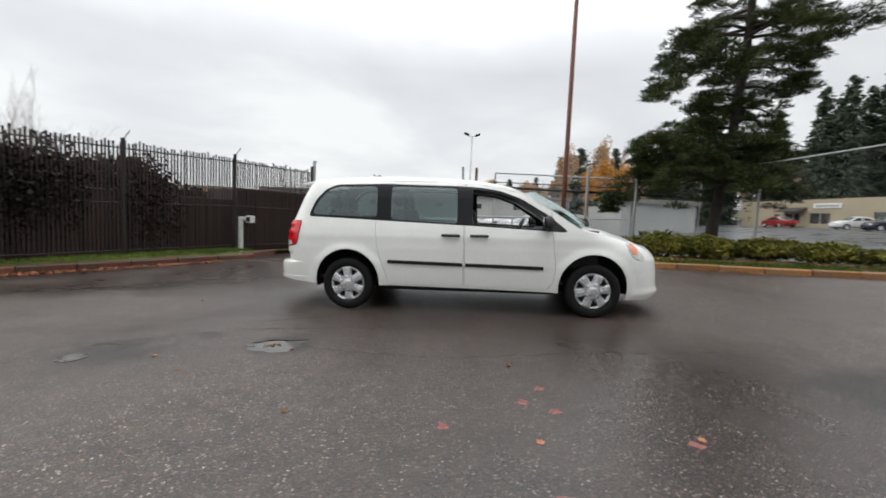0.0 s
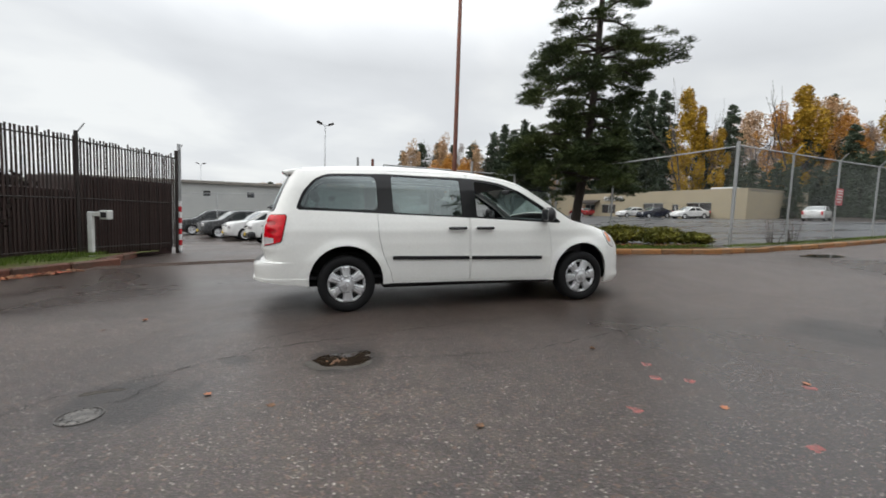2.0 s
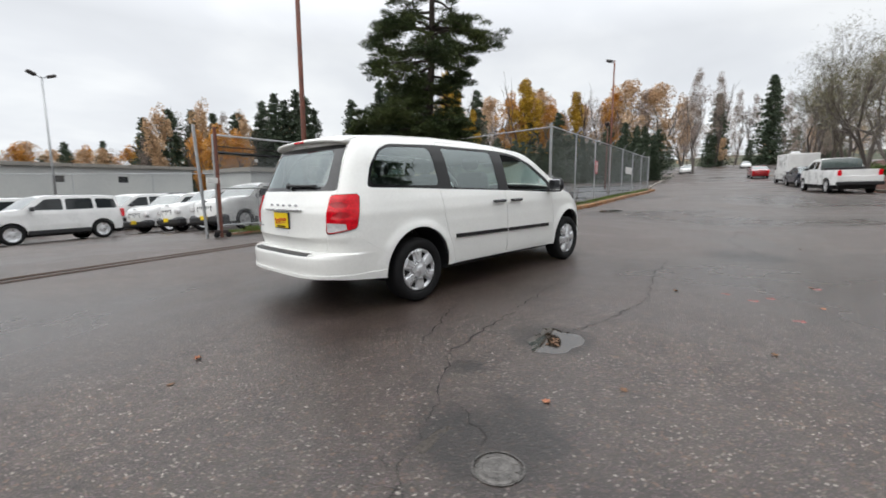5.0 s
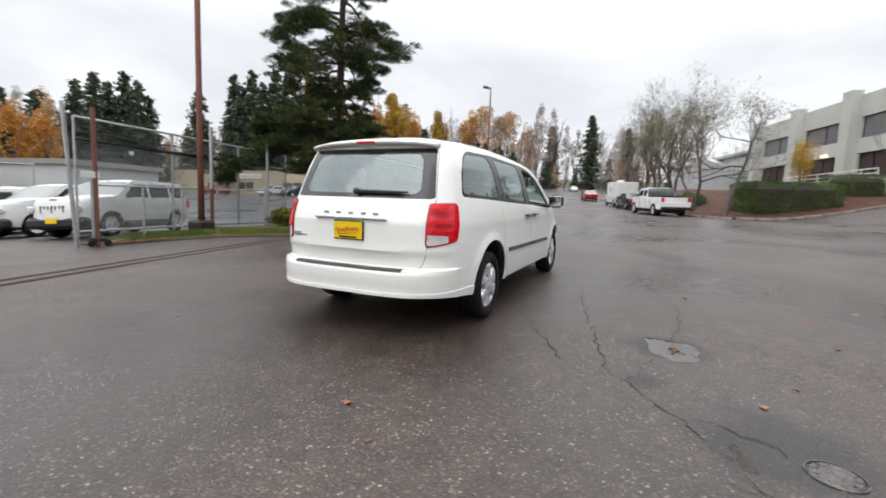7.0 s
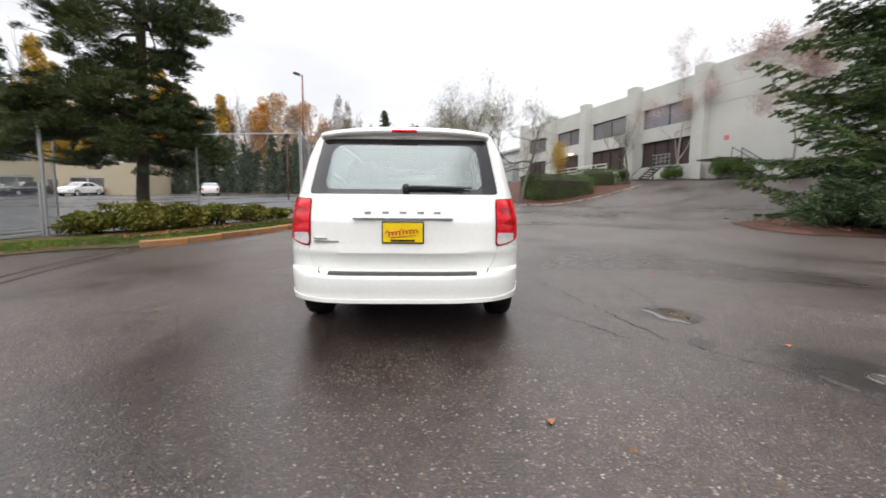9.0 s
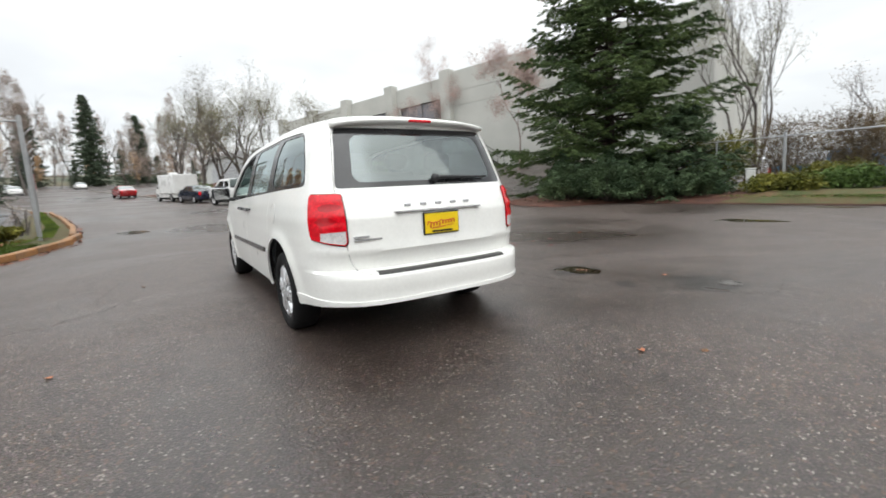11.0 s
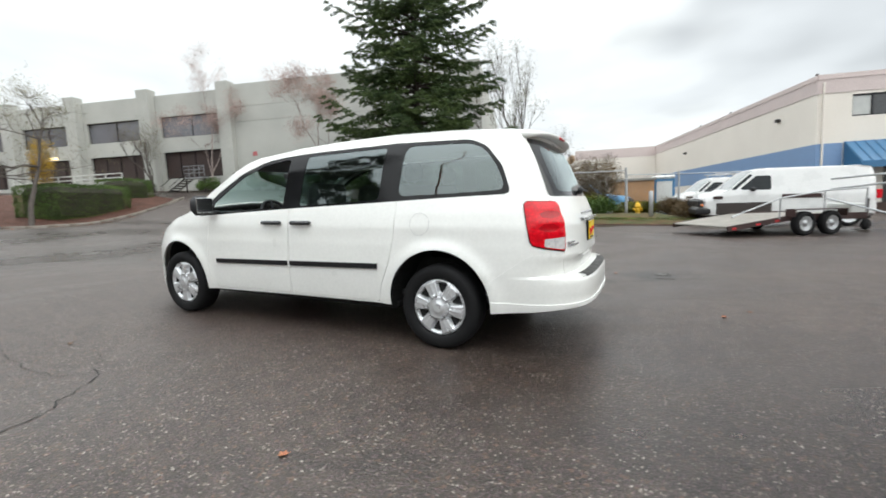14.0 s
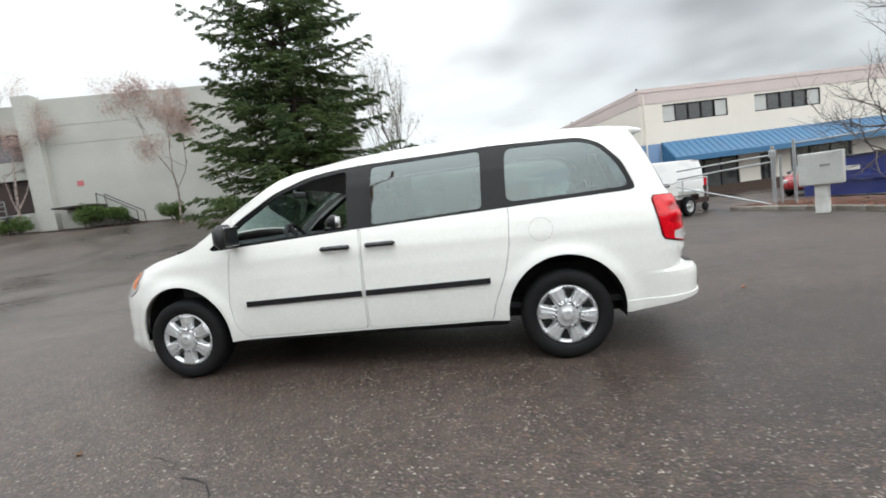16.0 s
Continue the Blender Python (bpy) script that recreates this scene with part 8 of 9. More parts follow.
def juniper(x, y, r, h):
    """A spreading evergreen: arching sprays that rise from the middle and lean out to the ground."""
    t = thing("juniper_shrub", "dense spreading dark evergreen shrub at the foot of the fir", "shrub", pose(x, y, G(x, y) + 0.1), group="junipers round the fir")
    cc, dd, st = [], [], Mesh()
    for k in range(int(95 * r)):
        a, u = rng.uniform(0, 2 * math.pi), rng.uniform(0.0, 1) ** 0.6
        d = np.array([math.cos(a), math.sin(a), 0])
        reach, top = r * (0.25 + 0.85 * u) * rng.uniform(0.8, 1.15), h * (1.05 - 0.85 * u ** 1.5) * rng.uniform(0.75, 1.1)
        m = 62
        s = rng.uniform(0.25, 1, (m, 1)) ** 0.7
        p = d * reach * s + np.array([0, 0, 1]) * top * np.sin(1.75 * s) + rng.normal(0, 0.075, (m, 3))
        p[:, 2] = np.abs(p[:, 2])
        cc.append(p)
        dd.append(np.tile(d * 0.9 + np.array([0, 0, 0.35]), (m, 1)))
        if k % 5 == 0:
            st.tube([(0, 0, -0.1), tuple(d * reach * 0.5 + np.array([0, 0, top * 0.7])), tuple(d * reach * 0.9 + np.array([0, 0, top * 0.9]))], [0.03, 0.018, 0.006], 5, cap=False)
    part("woody_core", st, M["bark"], t, "woody stems")
    part("foliage", cards("foliage", np.concatenate(cc), np.concatenate(dd), 0.16, 0.045, M["juniper"], 0.45), None, t, "dark scaly sprays")


for x, y, r, h in ((7.2, -12.7, 1.3, 1.4), (6.1, -13.7, 1.3, 1.6), (4.8, -14.6, 1.2, 1.4), (8.4, -14.4, 1.4, 1.9), (6.9, -15.6, 1.5, 2.1), (9.7, -15.6, 1.4, 1.7), (3.4, -15.6, 1.1, 1.1)):
    juniper(x, y, r, h)
bare_tree(24.9, -6.5, 10.2, 0.14, "small bare tree with sparse twigs beside the hedge", 5, 1, lean=(0.10, -0.12), haze=("olive_twig", 7), dz=0.1, spread=1.0, lift=0.16)
bare_tree(30.1, -5.2, 10.4, 0.13, "leafless street tree behind the white pickup", 5, 2, dz=0.2, spread=0.5, lift=0.22, haze=("olive_twig", 7))
for x, y, h in ((33.5, -4.2, 10.8), (37.5, -3.0, 11.8), (43, -2.0, 12.4), (50, -0.5, 13)):
    bare_tree(x, y, h, 0.15, "leafless street tree on the mulched bank", 5, 2, dz=0.2, spread=0.5, lift=0.22, haze=("olive_twig", 7))
bare_tree(5.9, -26.2, 13.0, 0.11, "tall many-stemmed bare tree beyond the fir", 4, 3, spread=0.26, lift=0.5, haze=("olive_twig", 12))
bare_tree(-12.4, -9.2, 9.0, 0.14, "bare spreading tree beside the dumpster", 5, 1, spread=0.6, forks=4)
bare_tree(18.7, -20.6, 10.0, 0.075, "slim bare birch against the concrete wall", 5, 1, "birch", spread=0.46, lift=0.24, haze=("pink_twig", 30))
bare_tree(30.5, -20.6, 12.2, 0.10, "slim pale birch beside the steel steps", 5, 1, "birch", spread=0.50, lift=0.24, haze=("pink_twig", 34))
bare_tree(35.2, -18.7, 6.4, 0.10, "small bare tree by the concrete pilaster", 5, 2, "twig", spread=0.36, lift=0.35, haze=("olive_twig", 2))
bare_tree(-8.5, -60.0, 11, 0.16, "distant bare tree over the warehouse roof", 4, 1, haze=("rust_leaf", 3))
bare_tree(4.0, -40.0, 8.5, 0.12, "rounded bare tree beyond the yard", 4, 2, haze=("bare_haze", 4))
bare_tree(-34.5, 22.3, 14.5, 0.15, "pale bare tree behind the slatted fence", 5, 1, "birch", spread=0.34, lift=0.4)
bare_tree(-32.7, 24.3, 12.6, 0.14, "rounded bare tree behind the slatted fence", 5, 1, "birch", spread=0.46, lift=0.3)


def shrub(name, label, x, y, size, mat, n, category="shrub", dz=0.0, blade=(0.10, 0.06), clumps=8, wood="twig"):
    t = thing(name, label, category, pose(x, y, G(x, y) + dz))
    cc, dd, st = [], [], Mesh()
    for k in range(clumps):
        c = np.array([rng.uniform(-0.6, 0.6) * size[0], rng.uniform(-0.6, 0.6) * size[1], rng.uniform(0.30, 0.72) * size[2]])
        p = ball(n // clumps) * np.array(size) * np.array([0.42, 0.42, 0.30]) + c
        p[:, 2] = np.abs(p[:, 2])
        cc.append(p); dd.append(p - c + np.array([0, 0, 0.1]))
        st.tube([(c[0] * 0.3, c[1] * 0.3, -0.1), (c[0] * 0.7, c[1] * 0.7, c[2] * 0.6), tuple(c)], [0.02, 0.014, 0.006], 5, cap=False)
    part("woody_core", st, M[wood], t, "woody stems")
    part("foliage", cards("foliage", np.concatenate(cc), np.concatenate(dd), blade[0], blade[1], M[mat], 0.6), None, t, "leaves")
    return t


for x, y, sx_, sy_, sz_ in ((5.4, 7.4, 1.0, 0.9, 0.85), (6.5, 6.9, 1.1, 0.9, 0.74), (7.7, 6.4, 1.2, 0.9, 0.70), (8.9, 5.9, 1.1, 0.8, 0.62), (6.9, 7.9, 1.2, 1.0, 0.62), (8.3, 7.2, 1.2, 0.9, 0.55), (9.9, 5.3, 0.8, 0.6, 0.42), (5.0, 8.3, 0.9, 0.8, 0.6)):
    shrub("ground_shrub", "low spreading evergreen shrub with yellowing leaves under the pine", x, y, (sx_, sy_, sz_), "shrub", 2900, dz=0.15, blade=(0.115, 0.062), clumps=14)
for x, y, s in ((13.4, 5.5, 0.8), (14.6, 5.7, 0.7)):
    shrub("bare_shrub", "thin leafless shrub against the fence", x, y, (s, 0.4, 1.3), "bare_haze", 260, dz=0.05, blade=(0.06, 0.02))
for x, y, sx_, sy_, sz_, mt, lb in ((1.9, -19.6, 2.3, 1.4, 3.3, "brown_shrub", "tall brown bramble thicket at the fence"), (-0.2, -19.8, 1.5, 1.2, 3.2, "brown_shrub", "brown and green thicket at the fence"), (4.6, -19.0, 2.0, 1.4, 2.6, "shrub", "dark evergreen shrub by the fir"), (0.2, -18.9, 1.4, 0.8, 1.2, "shrub", "low green shrub on the bank"), (-3.9, -17.6, 0.9, 0.6, 0.9, "brown_shrub", "scrub at the foot of the yard fence"), (1.1, -16.5, 1.3, 0.7, 0.8, "shrub", "low mixed weeds on the bank"), (-0.4, -17.4, 1.2, 0.6, 0.95, "hedge", "dark green weeds at the foot of the fence"), (-4.6, -16.2, 1.0, 0.7, 0.7, "brown_shrub", "brown weeds at the end of the bank"), (-2.3, -18.0, 1.1, 0.5, 0.75, "shrub", "low mixed scrub at the foot of the yard fence"), (1.9, -18.2, 1.2, 0.5, 0.8, "brown_shrub", "low brown scrub at the foot of the yard fence")):
    shrub("thicket", lb, x, y, (sx_, sy_, sz_), mt, 3000 + int(1600 * sz_), dz=0.2, blade=(0.26, 0.016) if mt == "brown_shrub" else (0.17, 0.055), clumps=44)
for s, sz_, w in ((3.5, 1.7, 1.5), (5.3, 1.3, 1.2), (-0.7, 1.2, 1.5), (-6.9, 0.9, 0.7), (9.0, 1.3, 1.3), (12.5, 1.3, 1.4), (-9.4, 0.9, 0.8)):
    p = B @ Vector((s, -1.3, 0))
    shrub("foundation_shrub", "rounded dark green shrub at the foot of the building", p.x, p.y, (w, 0.8, sz_), "hedge", 2600, dz=0.1, blade=(0.12, 0.07), clumps=12)
shrub("yellow_shrub", "golden-leaved small tree behind the hedge", 43.0, -14.6, (1.2, 1.2, 4.6), "yellow_leaf", 5200, dz=0.3, blade=(0.10, 0.065), clumps=16)
for x, y in ((33.5, -5.8), (38, -5.2), (44, -4.0), (51, -2.5)):
    shrub("bank_shrub", "dark shrub on the mulched bank", x, y, (1.8, 1.2, 1.3), "hedge", 1100, dz=0.4, blade=(0.14, 0.08))


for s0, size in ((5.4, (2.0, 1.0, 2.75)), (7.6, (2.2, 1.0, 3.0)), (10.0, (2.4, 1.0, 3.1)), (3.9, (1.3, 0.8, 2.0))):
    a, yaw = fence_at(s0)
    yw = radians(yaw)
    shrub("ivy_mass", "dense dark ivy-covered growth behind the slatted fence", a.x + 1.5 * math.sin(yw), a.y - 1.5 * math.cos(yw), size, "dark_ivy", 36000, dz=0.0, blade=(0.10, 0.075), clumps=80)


def hedge_block(x, y, turn, size, n, label):
    """A clipped hedge: dense leaves on a rounded box with a dark woody core."""
    t = thing("hedge", label, "hedge", pose(x, y, G(x, y) + 0.25, 0, 0, turn))
    L, W, H = size
    part("core", Mesh().box((0.25, 0.25, 0.0), (L - 0.25, W - 0.25, H - 0.2), bevel=0.3), M["bark"], t, "dark woody core")
    p = rng.uniform(0, 1, (n, 3)) * np.array([L, W, H])
    face = rng.integers(0, 5, n)
    dep = np.abs(rng.normal(0, 0.07, n))
    p[face == 0, 0] = dep[face == 0]; p[face == 1, 0] = L - dep[face == 1]
    p[face == 2, 1] = dep[face == 2]; p[face == 3, 1] = W - dep[face == 3]; p[face == 4, 2] = H - dep[face == 4]
    c = np.array([L / 2, W / 2, H / 2])
    q = (p - c) / c
    big = np.sort(np.abs(q), 1)
    shrink = 1 - 0.10 * np.clip((big[:, 1] - 0.72) / 0.28, 0, 1) ** 2
    p = c + (p - c) * shrink[:, None] + rng.normal(0, 0.03, (n, 3))
    part("foliage", cards("foliage", p, rng.normal(0, 1, (n, 3)), 0.062, 0.046, M["hedge"], 0.5), None, t, "small clipped leaves")


hedge_block(25.8, -7.85, -69, (5.5, 2.6, 2.1), 23000, "clipped dark green hedge block on the mulched island")
hedge_block(29.5, -13.6, -62, (3.0, 2.4, 1.8), 10000, "second clipped hedge block behind the first")

# grass blades on the verges and leaf litter along the kerbs
def strip_points(line, width, n, off=0.0):
    out = []
    segs = [(Vector(a), Vector(b)) for a, b in zip(line, line[1:])]
    lens = np.array([(b - a).length for a, b in segs])
    for k in rng.choice(len(segs), n, p=lens / lens.sum()):
        a, b = segs[k]
        d = (b - a).normalized()
        q = a.lerp(b, rng.uniform()) + Vector((-d.y, d.x)) * (off + width * rng.uniform())
        out.append((q.x, q.y))
    return out


def grass(name, pts, z, label, blade=(0.11, 0.012)):
    c = np.array([(x, y, G(x, y) + z + blade[0] * 0.35) for x, y in pts])
    me = cards(name, c, np.tile([0, 0, 1.0], (len(c), 1)), blade[0], blade[1], M["grass"], 0.45)
    return tagged(new(name, me), label, "grass", "", "stuff")


VL = [(-11.3, -2.7), (-8.75, 0.75), (-7.7, 2.1), (-6.5, 3.8), (-6.35, 5.4)]
grass("grass_left", strip_points(VL, 1.05, 9000, 0.12), 0.16, "wet green grass blades on the verge by the slatted fence")
grass("grass_pole", strip_points([(0.6, 8.9), (2.6, 8.4), (4.3, 6.6), (5.2, 5.6), (9.8, 4.5)], 0.7, 7000, 0.0), 0.12, "patchy green grass beside the rust pole")
EDGE = [(-0.1, 8.75), (2.45, 8.2), (3.4, 7.1), (3.7, 6.1), (4.9, 5.3), (6.5, 4.75), (8.7, 4.25)]
grass("grass_edge", strip_points(EDGE, 0.75, 9500, 0.03), 0.06, "wet yellow-green grass along the edge of the planting strip")
grass("grass_fence", strip_points([(10.2, 4.2), (14.5, 4.7), (31, 7.9)], 0.35, 6000, 0.1), 0.12, "thin grass along the foot of the chain-link fence")
grass("grass_hydrant", [(x, y) for x, y in zip(np.concatenate([rng.normal(-1.1, 0.8, 6500), rng.uniform(-4.6, 2.4, 3500)]), np.concatenate([rng.uniform(-17.6, -15.4, 6500), rng.uniform(-18.3, -14.9, 3500)]))], 0.20, "rough wet grass round the hydrant")


def litter(name, pts, z, size, label, mat="litter"):
    c = np.array([(x, y, G(x, y) + z + rng.uniform(0.004, 0.02)) for x, y in pts])
    n = len(c)
    a = rng.uniform(0, 2 * math.pi, n)
    L = size * rng.uniform(0.6, 1.4, n)
    tl = rng.normal(0, 0.25, (n, 2))
    v = []
    f = []
    for i in range(n):
        for k, (rr, da) in enumerate(((1, 0), (0.55, 1.1), (0.75, 2.2), (0.5, 3.14), (0.75, 4.1), (0.55, 5.2))):
            dx, dy = L[i] * rr * 0.5 * math.cos(a[i] + da), L[i] * rr * 0.5 * math.sin(a[i] + da)
            v.append((c[i, 0] + dx, c[i, 1] + dy, c[i, 2] + max(-0.003, dx * tl[i, 0] + dy * tl[i, 1] + 0.3 * (dx * dx + dy * dy) / size)))
        f.append(tuple(range(6 * i, 6 * i + 6)))
    return solid(name, Mesh().add(v, f), M[mat], label, "leaves", kind="stuff")


litter("leaf_litter_left", strip_points([(-11, -2.6), (-8.75, 0.5), (-7.7, 1.9), (-6.4, 3.7)], 0.42, 2000, -0.40), 0.0, 0.08, "red-brown fallen leaves along the kerb foot")
litter("leaf_litter_right", strip_points([(4.3, 5.0), (6.4, 4.2), (8.7, 3.7), (10.2, 3.85), (14.5, 4.35), (23.5, 6.0), (30, 7.4)], 0.3, 700, -0.15), 0.0, 0.08, "red-brown fallen leaves along the orange kerb")
litter("leaf_litter_pine", strip_points([(3.8, 6.4), (5.2, 5.6), (9.6, 4.6)], 1.2, 900, 0.0), 0.17, 0.08, "fallen leaves among the shrubs")
litter("leaf_litter_gate", strip_points([(-9.5, -12.0), (-10.05, -9.0), (-10.35, -5.0)], 1.9, 900, 0.0), 0.13, 0.1, "red fallen leaves on the mulched strip")
litter("leaf_litter_fir", [(x, y) for x, y in zip(rng.uniform(5.8, 11.0, 1500), rng.uniform(-17.5, -11.4, 1500))], 0.17, 0.085, "brown needles and fallen leaves on the mulch mound", "brown_litter")
litter("leaf_litter_edge", strip_points(EDGE, 0.9, 800, -0.15), 0.06, 0.075, "red-brown fallen leaves in the grass edge")
litter("leaf_litter_hydrant", [(x, y) for x, y in zip(rng.uniform(-4.8, 2.4, 1100), rng.uniform(-18.3, -14.7, 1100))], 0.24, 0.08, "brown fallen leaves in the rough grass", "brown_litter")
litter("leaf_litter_gatepost", strip_points([(-0.1, 8.7), (2.2, 9.2)], -0.6, 260, 0.0), 0.05, 0.08, "red fallen leaves at the gate post")
litter("leaf_litter_hedge", strip_points([(29, -4.4), (25.6, -5.3), (24.5, -6.2), (24.6, -8.2), (26.0, -11.7)], 0.6, 500, -0.6), 0.0, 0.09, "fallen leaves along the island kerb")

# ---- far trees: a few models, repeated ----
def far_fir(name, label, h, r, n, fine=1.0):
    t = thing(name, label, "tree", group="far trees")
    part("trunk", Mesh().tube([(0, 0, -1), (0, 0, h)], [0.22, 0.03], 6), M["bark"], t, "dark trunk")
    cc, dd = [], []
    for k in range(n // 18):
        f = 1 - rng.uniform(0.0, 0.95) ** 0.72
        a = rng.uniform(0, 2 * math.pi)
        R = r * (1 - f) ** 0.62 * rng.uniform(0.45, 1.0) * (0.85 + 0.15 * math.sin(a * 2 + r)) + 0.15
        s = rng.uniform(0.15, 1, 18)
        p = np.stack([R * s * math.cos(a), R * s * math.sin(a), h * f - 0.30 * R * s + 0.18 * R * s ** 3], 1)
        cc.append(p + rng.normal(0, 0.012 * h, (18, 3)) * np.array([1, 1, 0.7]))
        dd.append(np.tile([math.cos(a), math.sin(a), -0.3], (18, 1)))
    part("crown", cards("crown", np.concatenate(cc), np.concatenate(dd), 0.052 * h * fine, 0.022 * h * fine, M["far_fir"], 0.5), None, t, "dark crown")
    return t


def far_leafy(name, label, h, r, n, mat, low=0.25, blade=(0.019, 0.013)):
    t = thing(name, label, "tree", group="far trees")
    wood, tips = Mesh(), []
    branch_tree(wood, (0, 0, -1), (0, 0, 1), h * 0.45, 0.022 * h * 0.6, 3, tips, 0.35, 0.5, 3)
    part("branch_frame", wood, M["twig"], t, "pale limbs", smooth=True)
    cc = []
    for k in range(34):
        f = rng.uniform(low, 1)
        rr = r * math.sin(math.pi * min(1, (f - low * 0.6) / (1.02 - low * 0.6))) ** 0.7
        a = rng.uniform(0, 2 * math.pi)
        q = rng.uniform(0.1, 0.9)
        c = np.array([rr * q * math.cos(a), rr * q * math.sin(a), h * f])
        cc.append(ball(n // 34) * np.array([0.35 * r, 0.35 * r, 0.09 * h]) * rng.uniform(0.6, 1.2) + c)
    c = np.concatenate(cc)
    part("crown", cards("crown", c, rng.normal(0, 1, c.shape) + np.array([0, 0, 0.8 if blade[1] < 0.01 else 0.0]), blade[0] * h, blade[1] * h, M[mat], 0.5), None, t, "leaf clumps")
    return t


models = {
    "fir": [far_fir("conifer", "distant dark green conifer in the treeline", 20, 6.0, 7200, 0.72), far_fir("conifer", "distant narrow dark conifer in the treeline", 22, 5.4, 7200, 0.68), far_fir("conifer", "distant bushy dark conifer in the treeline", 12, 4.8, 5400, 0.75)],
    "orange": [far_leafy("autumn_tree", "distant tree with orange autumn leaves", 20, 4.6, 7500, "orange_leaf"), far_leafy("autumn_tree", "distant narrow tree with golden autumn leaves", 17, 2.6, 7000, "yellow_leaf")],
    "rust": [far_leafy("autumn_tree", "distant tree with rust-brown leaves", 18, 4.6, 5200, "rust_leaf"), far_leafy("autumn_tree", "distant tall thin tree with sparse pale orange leaves", 24, 3.4, 4800, "rust_leaf", 0.4)],
    "bare": [far_leafy("leafless_tree", "distant leafless grey-brown tree in the treeline", 19, 4.6, 2400, "bare_haze", blade=(0.05, 0.0035)), far_leafy("leafless_tree", "distant tall leafless tree in the treeline", 25, 3.2, 2200, "bare_haze", 0.4, (0.05, 0.003))],
}
used = set()


def plant(kind, az, dist, h, which=None, slim=1.0):
    opts = models[kind]
    i = int(rng.integers(len(opts))) if which is None else which
    ob = opts[i]
    base = {"fir": (20, 22, 12), "orange": (20, 17), "rust": (18, 24), "bare": (19, 25)}[kind][i]
    x, y = -4 + dist * math.cos(radians(az)), -3 + dist * math.sin(radians(az))
    s = h / base
    m = Matrix.Translation((x, y, G(x, y) - 0.3)) @ pose(0, 0, 0, 0, 0, float(rng.uniform(0, 360))) @ Matrix.Diagonal((slim * s * float(rng.uniform(0.9, 1.15)), slim * s, s, 1))
    if (kind, i) not in used:
        used.add((kind, i))
        ob.matrix_world = m
    else:
        keep = ob.scale.copy()
        ob.scale = (1, 1, 1)
        c = copy_thing(ob, Matrix.Identity(4))
        ob.scale = keep
        c.matrix_basis = m


for k in range(58):
    az = 126 - 0.85 * k + rng.uniform(-0.35, 0.35)
    tall = 1.0 - 0.42 * sm((az - 86) / 18)
    plant(("rust", "fir", "rust", "bare", "orange")[k % 5], az, 106 + rng.uniform(-8, 14), rng.uniform(8.6, 11.5) * tall, (0, 2, 0, 0, 0)[k % 5], 1.25)
for k in range(14):
    plant("orange" if k % 2 else "fir", 86 - 2.2 * k + rng.uniform(-1, 1), 108 + rng.uniform(-8, 12), rng.uniform(8, 12.5))
for az, d, h in ((73.2, 62, 9.0), (71.4, 60, 9.6), (69.4, 63, 9.3)):
    plant("orange", az, d, h, 0)
for k in range(12):
    plant(("fir", "rust", "fir", "bare")[k % 4], 78 - 1.1 * k + rng.uniform(-0.4, 0.4), 82 + rng.uniform(-6, 10), rng.uniform(12.5, 16))
for k in range(16):
    plant(("fir", "rust", "bare")[k % 3], 100 - 2.6 * k + rng.uniform(-0.8, 0.8), 92 + rng.uniform(-8, 12), 5.8 if k < 6 else rng.uniform(9, 13))
for k in range(22):
    plant(("rust", "bare", "fir", "rust")[k % 4], 66.5 - 1.0 * k + rng.uniform(-0.4, 0.4), 94 + rng.uniform(-5, 8), rng.uniform(9.5, 13))
for az, d, h in ((66.3, 86, 17), (64.9, 85, 18), (63.7, 88, 17.5), (62.3, 86, 19), (61.2, 84, 17.5), (60.2, 88, 16), (55.6, 84, 17), (52.0, 82, 20), (51.0, 86, 19), (50.0, 82, 21), (48.8, 86, 20), (47.4, 85, 22), (46.0, 88, 22.5), (39.5, 96, 20), (31.4, 100, 20)):
    plant("fir", az, d, h, int(d) % 2, 0.86)
for az, d, h, i, slim in ((43.3, 78, 19.0, 1, 0.9), (41.9, 80, 16.5, 1, 0.8), (39.9, 80, 13, 1, 0.9), (35.0, 88, 17, 0, 0.8), (33.2, 86, 18.5, 1, 1.2), (30.0, 95, 16, 0, 0.8), (27.0, 100, 17.5, 1, 1.1), (22.5, 100, 18, 0, 0.8)):
    plant("orange", az, d, h, i, slim)
for k in range(18):
    plant("rust", 46 - 1.8 * k + rng.uniform(-0.8, 0.8), 100 + rng.uniform(-6, 20), rng.uniform(13, 19))
for k in range(12):
    plant("bare", 42 - 2.6 * k + rng.uniform(-1, 1), 96 + rng.uniform(-6, 14), rng.uniform(13, 18))
for k in range(20):
    plant("fir", 37.5 - 1.05 * k + rng.uniform(-0.3, 0.3), 70 + rng.uniform(-6, 6) - 4 * (k > 13), rng.uniform(6, 8.5), (2, 2, 0)[k % 3])
for az, d, h in ((41.5, 82, 14), (33.0, 88, 14), (29.0, 78, 12), (21.0, 66, 8.5), (19.8, 62, 7.0), (18.9, 70, 8.0), (17.9, 66, 6.5)):
    plant("fir", az, d, h, 0)
for k in range(16):
    plant("bare", 15 - 1.3 * k + rng.uniform(-0.5, 0.5), 150 + rng.uniform(-10, 40), rng.uniform(16, 26), 1)
for az, d, h in ((7.3, 150, 24), (12.0, 160, 22), (3.0, 165, 21)):
    plant("fir", az, d, h, 1)
for k in range(12):
    plant("bare", 5 - 1.1 * k, 118 + rng.uniform(-8, 20), rng.uniform(9, 13), 0)
for k in range(9):
    plant("bare", 140 + 3 * k, 60 + rng.uniform(-5, 10), rng.uniform(6, 8), 0)
